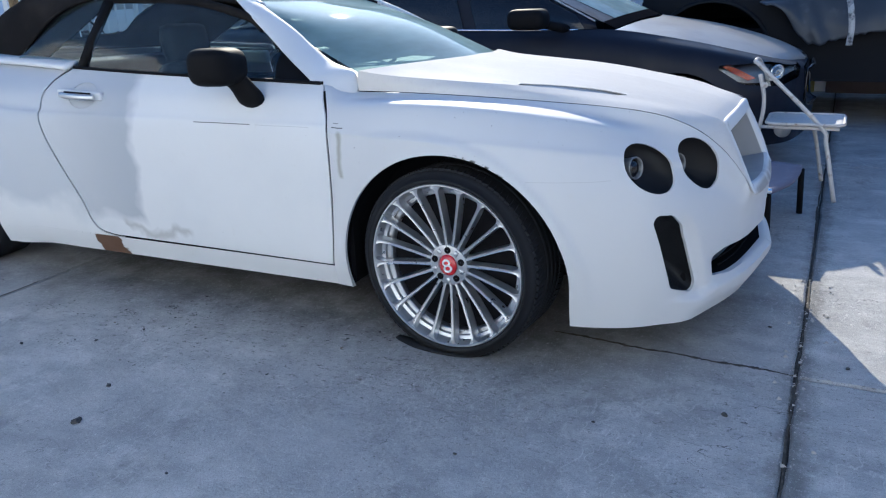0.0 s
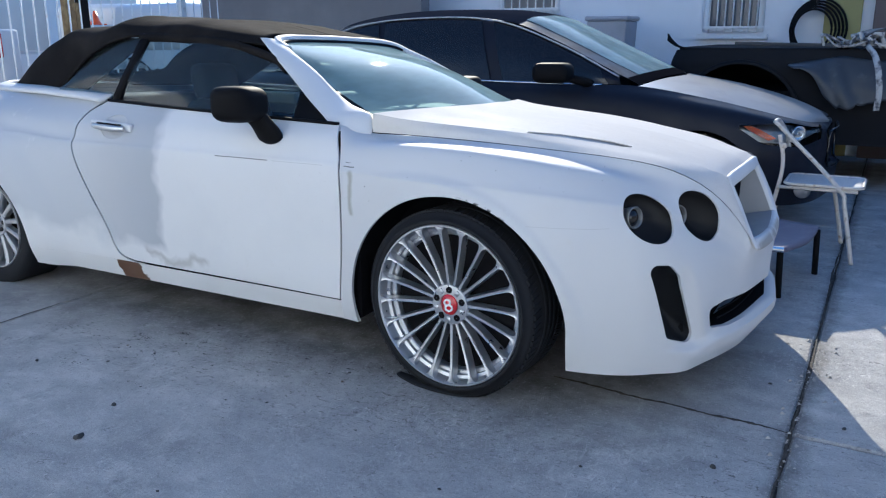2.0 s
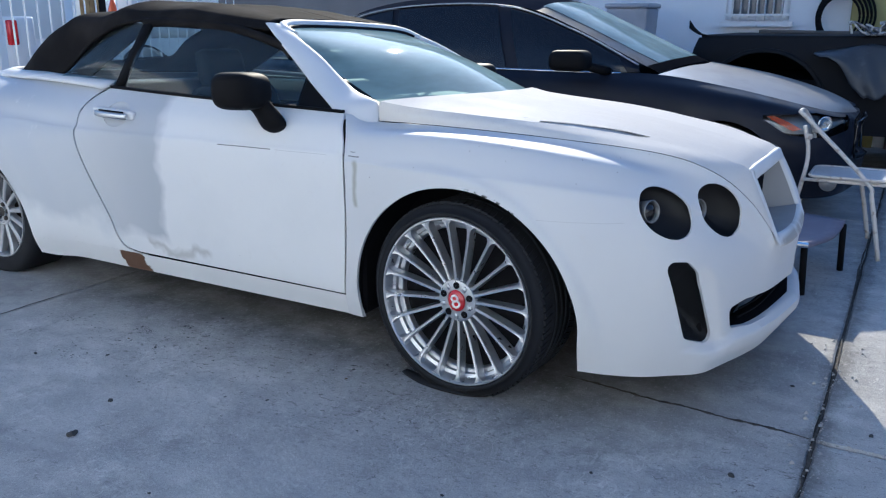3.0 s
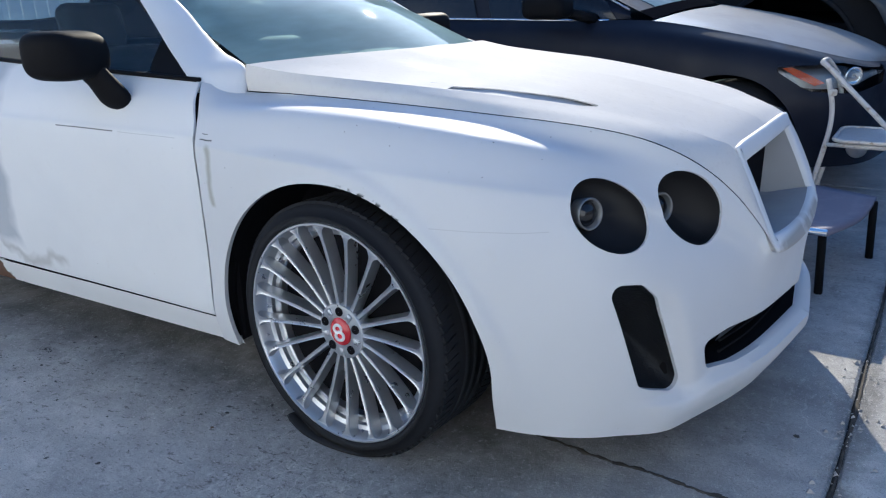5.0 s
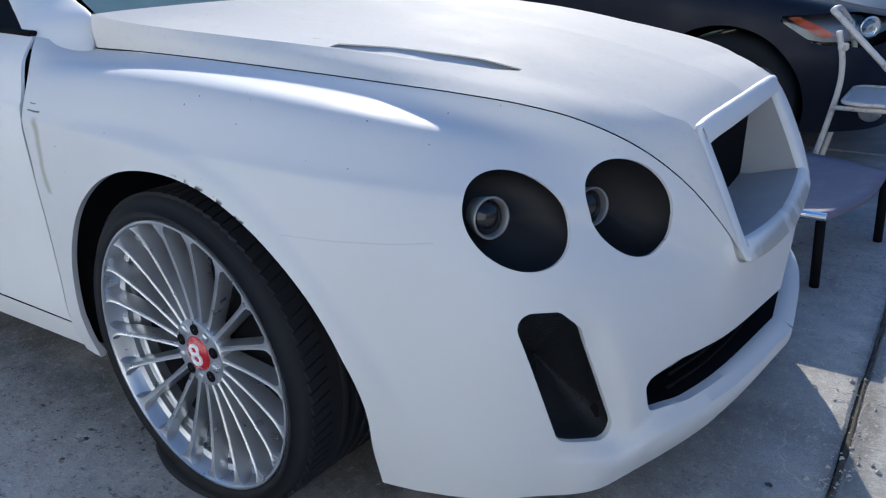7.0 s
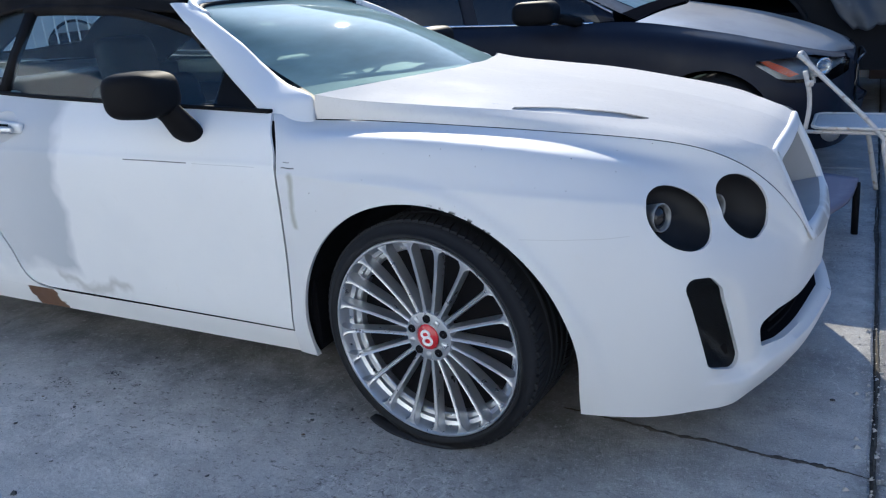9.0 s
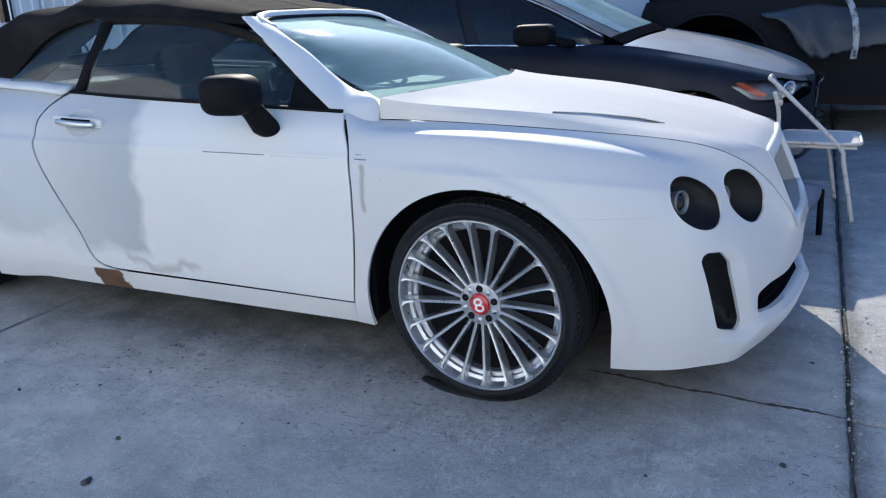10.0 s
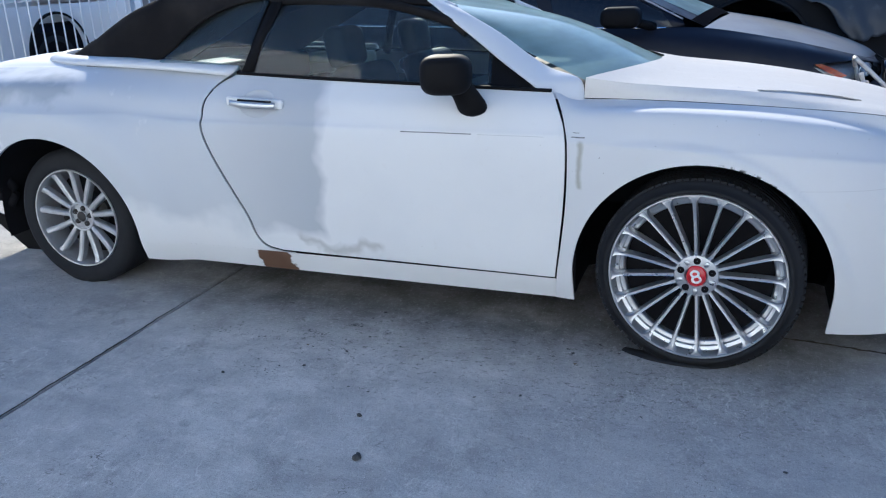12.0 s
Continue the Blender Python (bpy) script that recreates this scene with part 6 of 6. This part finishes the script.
bm = sweep(catmull([(1.10, 4.93, 1.18), (1.17, 4.75, 1.10), (1.21, 4.63, 0.98), (1.23, 4.61, 0.84), (1.225, 4.61, 0.70)], 24).tolist(), [(-0.022, -0.003), (0.022, -0.003), (0.022, 0.003), (-0.022, 0.003)], up=(0, 1, 0.2))
tagged(part("strap", bm, CLOTH, None), "pale webbing strap hanging over a bumper cover", "strap")
bm = grid_bm(np.array([[(1.0 + 0.4 * u, 5.03 + 0.2 * v, 1.20 + 0.10 * u + 0.06 * math.sin(3 * u + v) + 0.02 * v) for v in np.linspace(0, 1, 6)] for u in np.linspace(0, 1, 10)]))
sp = part("plastic_panel", done(bm), SCUFF, None)
so = sp.modifiers.new("thick", "SOLIDIFY")
so.thickness = 0.01
tagged(sp, "bent dark plastic panel lying on a truck bed", "panel")
bm = grid_bm(np.array([[(-0.50 + 0.16 * u, 5.06 + 0.05 * v, 1.16 + 0.12 * (1 - u) ** 2 * (1 - abs(v - 0.5)) - 0.004) for v in np.linspace(0, 1, 5)] for u in np.linspace(0, 1, 7)]))
rf = part("rubber_flap", done(bm), PLASTIC, None)
so = rf.modifiers.new("thick", "SOLIDIFY")
so.thickness = 0.012
tagged(rf, "upturned black rubber flap at a truck tailgate", "rubber flap")

# ---- along the house wall ----
bn = thing("refuse_bin", "grey plastic wheeled bin against a white wall", "bin")
bm = bmesh.new()
for z0, z1, a, b in ((0.06, 1.40, 0.17, 0.22),):
    lo = [(-1.46 - a, 6.5 - a), (-1.46 + a, 6.5 - a), (-1.46 + a, 6.5 + a), (-1.46 - a, 6.5 + a)]
    hi = [(-1.46 - b, 6.5 - b), (-1.46 + b, 6.5 - b), (-1.46 + b, 6.5 + b), (-1.46 - b, 6.5 + b)]
    v0, v1 = [bm.verts.new((*p, z0)) for p in lo], [bm.verts.new((*p, z1)) for p in hi]
    bm.faces.new(v0[::-1]), bm.faces.new(v1)
    for i in range(4):
        bm.faces.new((v0[i], v0[(i + 1) % 4], v1[(i + 1) % 4], v1[i]))
part("bin_body", bm, GREYPL, bn, bevel=0.02)
part("lid", soft_box(-1.70, -1.22, 6.26, 6.74, 1.40, 1.45, 0.02, 2), GREYPL, bn)
for x in (-1.64, -1.28):
    part("bin_wheel", lathe([(0.06, 0.0), (0.08, 0.005), (0.08, 0.04), (0.001, 0.045)], 20, None, centre=(x, 6.66, 0.08)), RUBBER, bn)
dr = part("drum", lathe([(0.001, 0), (0.24, 0.0), (0.25, 0.02), (0.245, 0.4), (0.25, 0.42), (0.245, 0.80), (0.25, 0.82), (0.24, 0.84), (0.001, 0.83)], 28), BLACKP, None)
dr.matrix_world = pose(-1.12, 6.3, 0.0, 90, 0, 0)
tagged(dr, "dark metal drum standing by a white wall", "drum")
bm = bmesh.new()
for k in range(7):
    soft_box(-1.02 + k * 0.062, -0.965 + k * 0.062, 5.85, 5.95, 0.0, 0.95 - 0.01 * k, 0.02, 2, bm)
cu = part("ribbed_cushion", bm, Mat("striped_dark_vinyl", (0.05, 0.05, 0.055), 0.6).m, None)
tagged(cu, "dark ribbed vinyl lounger cushion standing upright", "cushion")
hc = thing("hose_coil", "coil of thick black hose hung on the house wall", "hose")
for k in range(5):
    r = 0.180 + 0.022 * k
    bm = tube([(0.51 + 0.012 * k + r * math.cos(a), 7.02 + 0.012 * k, 1.30 + 1.15 * r * math.sin(a)) for a in np.linspace(0, 2 * math.pi, 36, endpoint=False)], 0.013, 6, None, None, True)
    part("loop", bm, PLASTIC, hc)
part("hook", tube([(0.53, 7.20, 1.57), (0.53, 7.0, 1.57), (0.53, 6.98, 1.60)], 0.012, 6), STEEL, hc)
yb = part("yellow_board", soft_box(0.60, 0.95, 7.12, 7.16, 0.0, 1.95, 0.01, 2), YELLOW, None)
tagged(yb, "dull yellow plastic board leaning upright at a wall", "board")
db = part("door_panel", soft_box(1.06, 1.75, 7.08, 7.14, 0.0, 1.98, 0.01, 2), Mat("brown_door", (0.12, 0.09, 0.08), 0.6).m, None)
tagged(db, "old brown door panel standing against a wall", "door panel")

# ---- folding chair and low bench in front of the cars ----
ch = thing("folding_chair", "worn cream metal folding chair with a chipped seat, backrest missing", "chair")
part("front_leg", tube([(0.735, 2.72, 0.775), (0.80, 2.70, 0.72), (1.12, 2.63, 0.42), (1.16, 2.61, 0.32), (1.232, 2.56, 0.0)], 0.013, 8, None, 20), CHAIRM, ch)
part("front_leg", tube([(1.06, 3.03, 0.41), (1.10, 3.04, 0.25), (1.15, 3.08, 0.0)], 0.013, 8, None, 12), CHAIRM, ch)
for y in (2.68, 3.0):
    part("rear_leg", tube([(0.77, y + 0.02, 0.70), (0.80, y + 0.02, 0.56), (0.79, y + 0.01, 0.40), (0.71, y, 0.0)], 0.012, 8, None, 16), CHAIRM, ch)
    part("hinge", soft_box(0.775, 0.815, y + 0.0, y + 0.025, 0.625, 0.655, 0.008, 2), CHAIRM, ch)
rim = []
for cx, cy, a0 in ((1.185, 2.955, 0), (0.885, 2.955, 90), (0.885, 2.685, 180), (1.185, 2.685, 270)):
    rim += [(cx + 0.06 * math.cos(radians(a0 + k * 15)), cy + 0.06 * math.sin(radians(a0 + k * 15)), 0.428) for k in range(7)]
bm = bmesh.new()
rings = [[bm.verts.new((1.035 + (x - 1.035) * q, 2.82 + (y - 2.82) * q, z)) for x, y, _ in rim] for q, z in ((0.93, 0.413), (1.0, 0.418), (0.985, 0.431), (0.90, 0.426), (0.5, 0.421))]
for lo, hi in zip(rings, rings[1:]):
    for i in range(len(rim)):
        bm.faces.new((lo[i], lo[i - 1], hi[i - 1], hi[i]))
bm.faces.new(rings[-1])
bm.faces.new(rings[0])
seat_pan = part("seat", done(bm), CHAIRS, ch, "speckled cream seat with worn edge")
part("seat_edge", sweep(rim, circle(0.009, 8), closed=True), CHAIRM, seat_pan, "rolled cream metal edge")
part("seat_rail", tube([(0.80, 2.64, 0.405), (1.22, 2.64, 0.405)], 0.010, 6), CHAIRM, ch)
part("seat_rail", tube([(0.80, 3.00, 0.405), (1.22, 3.00, 0.405)], 0.010, 6), CHAIRM, ch)
part("top_bar", tube([(0.735, 2.72, 0.775), (0.74, 2.86, 0.77), (0.765, 3.01, 0.70)], 0.013, 8, None, 10), CHAIRM, ch)
be = thing("low_bench", "low bench with a lilac vinyl top on dark legs", "bench")
g0 = loft([[(0.50, 1.72, 0.262), (0.72, 1.70, 0.255), (0.95, 1.71, 0.262)], [(0.50, 2.1, 0.24), (0.72, 2.1, 0.225), (1.03, 2.03, 0.245)], [(0.50, 2.48, 0.265), (0.72, 2.48, 0.255), (1.06, 2.30, 0.265)]], 14, 12)
sb = part("bench_top", done(grid_bm(g0)), LILAC, be)
so = sb.modifiers.new("thick", "SOLIDIFY")
so.thickness = 0.02
for x, y in ((0.93, 1.74), (1.055, 2.27), (0.53, 1.74), (0.53, 2.46)):
    part("leg", tube([(x, y, 0.25), (x + 0.01, y, 0.0)], 0.016, 8), PLASTIC, be)
part("end_rail", tube([(0.50, 1.71, 0.255), (0.95, 1.71, 0.255)], 0.014, 8), CHROME, be)

# ---- street side: iron fence, white pickup, building ----
fe = thing("iron_fence", "white painted iron picket fence, slightly rusty", "fence", kind="structure")
bm = tube([(-6.8, 0.0, 0.0), (-6.8, 0.0, 1.95)], 0.011, 4)
pm = to_mesh("picket", bm)
pm.materials.append(IRON.m)
n = 46
for k in range(n):
    o = new("picket", pm)
    o.parent, o.location = fe, (0, -0.4 + 6.5 * k / (n - 1), 0)
for z in (0.15, 1.75):
    part("rail", box_bm(-6.825, -6.775, -0.5, 6.2, z, z + 0.04), IRON, fe)
for y in (-0.5, 2.75, 5.45):
    part("post", box_bm(-6.84, -6.76, y - 0.04, y + 0.04, 0.0, 2.0), IRON, fe)
wp = pickup("white_pickup", "white pickup truck parked on the street beyond a fence", TRUCKW, 1.35, True)
wp.matrix_world = pose(-8.4, 4.55, -0.10, 0, 0, 90)
part("tail_light", soft_box(-0.66, -0.54, -0.02, 0.06, 1.10, 1.40, 0.02, 2), REDLENS, wp, "red tail light")
part("bed_corner", soft_box(-0.64, -0.30, 0.0, 1.75, 0.75, 1.44, 0.03, 2), TRUCKW, wp)
part("rear_bumper", soft_box(-0.60, -0.40, 0.0, 1.8, 0.40, 0.60, 0.03, 2), CHROME, wp)
part("cab", soft_box(2.6, 4.6, 0.05, 1.75, 1.1, 1.85, 0.15, 3), TRUCKW, wp)
wv = thing("white_van", "white van parked far off across the street", "van")
part("van_body", soft_box(-14.0, -12.0, 8.95, 13.2, 0.35, 1.84, 0.14, 3), TRUCKW, wv)
part("window_band", box_bm(-12.004, -11.985, 9.35, 10.4, 1.42, 1.70), GLOSSB, wv)
part("window_band", box_bm(-12.004, -11.985, 10.5, 12.6, 1.42, 1.70), GLOSSB, wv)
for y in (9.8, 12.3):
    bm = lathe([(0.001, 0), (0.34, 0.0), (0.36, 0.04), (0.36, 0.2), (0.001, 0.2)], 28)
    bmesh.ops.transform(bm, matrix=pose(-11.96, y, 0.35, 0, 0, 90), verts=bm.verts)
    part("tyre", bm, RUBBER, wv)
bt = thing("box_trailer", "pale blue-grey box trailer standing on the street", "trailer")
PANEL = Mat("pale_blue_panel", (0.50, 0.55, 0.60), 0.5)
PANEL.tint(PANEL.ramp(PANEL.noise(1.5, 5), 0.45, 0.75, 0, 0.4), (0.40, 0.45, 0.50))
part("box", soft_box(-15.0, -12.3, -6.0, 7.55, 0.75, 3.6, 0.04, 2), PANEL, bt)
part("underframe", box_bm(-14.8, -12.6, -5.8, 7.3, 0.45, 0.75), LINER, bt)
for y in (-4.0, 5.6, 6.6):
    bm = lathe([(0.001, 0), (0.40, 0.0), (0.45, 0.04), (0.45, 0.2), (0.001, 0.2)], 28)
    bmesh.ops.transform(bm, matrix=pose(-12.4, y, 0.43, 0, 0, 90), verts=bm.verts)
    part("tyre", bm, RUBBER, bt)
WOODP = Mat("brown_timber", (0.20, 0.13, 0.055), 0.8)
WOODP.tint(WOODP.ramp(WOODP.noise(8, 4), 0.45, 0.6), (0.30, 0.21, 0.09))
ps = thing("timber_stack", "upright brown timber boards beside a dark post", "timber")
for k in range(3):
    part("board", box_bm(-12.2, -12.05, 7.78 + 0.1 * k, 7.87 + 0.1 * k, -0.03, 1.95 - 0.06 * k), WOODP, ps)
part("post", box_bm(-12.2, -12.05, 8.09, 8.26, -0.03, 2.6), PLASTIC, ps, "dark square post")
uc = thing("utility_cabinet", "blue-grey utility cabinet beside the street", "cabinet")
part("body", soft_box(-12.7, -12.1, 8.3, 8.9, -0.03, 1.44, 0.02, 2), PANEL, uc)
part("door", box_bm(-12.1, -12.085, 8.34, 8.86, 0.1, 1.38), PANEL, uc)
tc = thing("traffic_cone", "orange-red traffic cone on a utility cabinet", "cone")
bm = lathe([(0.12, 0.0), (0.10, 0.02), (0.025, 0.24), (0.001, 0.245)], 20)
bmesh.ops.rotate(bm, cent=(0, 0, 0), matrix=Matrix.Rotation(radians(90), 3, "X"), verts=bm.verts)
bmesh.ops.translate(bm, vec=(-12.35, 8.62, 1.46), verts=bm.verts)
part("cone_body", bm, AMBER, tc)
part("cone_foot", soft_box(-12.5, -12.2, 8.47, 8.77, 1.435, 1.462, 0.01, 1), AMBER, tc)
hb = thing("street_house", "pale plastered building across the street", "house")
part("house_wall", box_bm(-26, -24, -8, 20, -0.02, 5.5), STUCCO, hb)
part("house_roof", sweep([(-26.5, -8.5, 5.4), (-26.5, 20.5, 5.4)], [(-2.5, 0), (2.5, 0), (0, 1.2)]), GREYWALL, hb)

# ---- small litter on the concrete ----
STONE = Mat("dark_pebble", (0.05, 0.05, 0.05), 0.9).m
LEAF = Mat("dry_leaf", (0.10, 0.07, 0.04), 0.8).m
rnd = random.Random(5)


def chip(x, y, r, flat, mat, name, label, cat, group=""):
    bm = bmesh.new()
    bmesh.ops.create_icosphere(bm, subdivisions=2, radius=1)
    for v in bm.verts:
        k = 1 + 0.5 * noise.noise(v.co * 1.3 + Vector((x * 7, y * 7, 0)))
        v.co = Vector((v.co.x * r * k, v.co.y * r * 0.7 * k, max(-0.001, v.co.z * r * flat * k + 0.4 * r * flat)))
    ob = part(name, bm, mat, None)
    ob.matrix_world = pose(x, y, 0.001, 0, 0, rnd.uniform(0, 180))
    tagged(ob, label, cat, group)


for x, y, r in ((-0.906, -0.908, 0.020), (0.98, -0.111, 0.012), (-1.003, -0.685, 0.012), (0.30, -0.62, 0.007), (-1.62, -0.55, 0.009), (-0.42, -1.02, 0.006), (0.62, -0.30, 0.006), (1.32, 0.35, 0.010), (1.05, 0.62, 0.008)):
    chip(x, y, r, 0.4, STONE, "pebble", "small dark pebble lying on pale concrete", "pebble", "pebbles on the concrete")
for k in range(14):
    x, y = rnd.uniform(-1.5, -0.35), rnd.uniform(-0.42, 0.12)
    chip(x, y, rnd.uniform(0.003, 0.008), 0.3, LEAF if k % 3 == 0 else STONE, "debris", "crumb of dark dirt beside the car's sill", "debris", "crumbs beside the car")

# broken concrete crumbs at the mouth of the joint
bm = bmesh.new()
for k in range(230):
    t = rnd.random()
    x = 1.165 + rnd.gauss(0, 0.022 if t > 0.35 else 0.055)
    y = rnd.uniform(0.15, 1.25) if k % 3 else rnd.uniform(-1.6, 0.2)
    r = rnd.uniform(0.002, 0.006) if t > 0.12 else rnd.uniform(0.007, 0.012)
    c = Vector((x, y, 0.001 + 0.25 * r))
    vs = [bm.verts.new(c + Vector((dx * r * rnd.uniform(0.6, 1.3), dy * r * rnd.uniform(0.6, 1.3), dz * r * rnd.uniform(0.4, 0.8)))) for dx, dy, dz in ((1, 0, -0.3), (-0.5, 0.9, -0.3), (-0.5, -0.9, -0.3), (0.1, 0.1, 0.9))]
    for a, b, d in ((0, 1, 3), (1, 2, 3), (2, 0, 3), (0, 2, 1)):
        bm.faces.new((vs[a], vs[b], vs[d]))
tagged(part("rubble", bm, Mat("concrete_crumbs", (0.36, 0.35, 0.33), 0.9), None), "pale crumbs of broken concrete along a dirty joint", "rubble", kind="stuff")

# dark grit caught in the rough spots of the slab beside the car
GRIT = ((-1.448, -0.153, 0.028, 0.018, 60), (-1.318, -0.038, 0.020, 0.011, 50), (-1.44, -0.28, 0.07, 0.06, 26), (-1.861, -0.205, 0.03, 0.016, 14), (-1.75, -0.24, 0.12, 0.010, 34), (-1.50, -0.49, 0.05, 0.03, 26),
        (-1.179, -0.078, 0.06, 0.008, 16), (-1.10, 0.05, 0.25, 0.012, 40), (-0.70, -0.02, 0.16, 0.03, 34), (-0.45, -0.12, 0.10, 0.06, 36), (-0.30, 0.02, 0.05, 0.02, 26), (-0.85, -0.25, 0.30, 0.16, 40), (-1.6, -0.25, 0.30, 0.14, 40))
bm = bmesh.new()
for cx, cy, sx, sy, n in GRIT:
    for k in range(n):
        x, y = rnd.gauss(cx, sx), rnd.gauss(cy, sy)
        r = rnd.uniform(0.0012, 0.003) if k % 7 else rnd.uniform(0.003, 0.0065)
        a, c = rnd.uniform(-1.2, 1.2), Vector((x, y, 0.001))
        vs = [bm.verts.new(c + Vector((u * math.cos(a) - v * math.sin(a), u * math.sin(a) + v * math.cos(a), w))) for u, v, w in ((r * rnd.uniform(0.8, 2.2), 0, 0), (r * rnd.uniform(-0.8, 0.8), r * rnd.uniform(0.4, 1), 0), (-r * rnd.uniform(0.8, 1.8), 0, 0), (r * rnd.uniform(-0.8, 0.8), -r * rnd.uniform(0.4, 1), 0), (0, 0, r * 0.5))]
        for i in range(4):
            bm.faces.new((vs[i], vs[(i + 1) % 4], vs[4]))
tagged(part("grit", bm, Mat("dark_grit", (0.060, 0.061, 0.063), 0.9), None), "dark grit and dirt flakes scattered on rough concrete", "grit", kind="stuff")
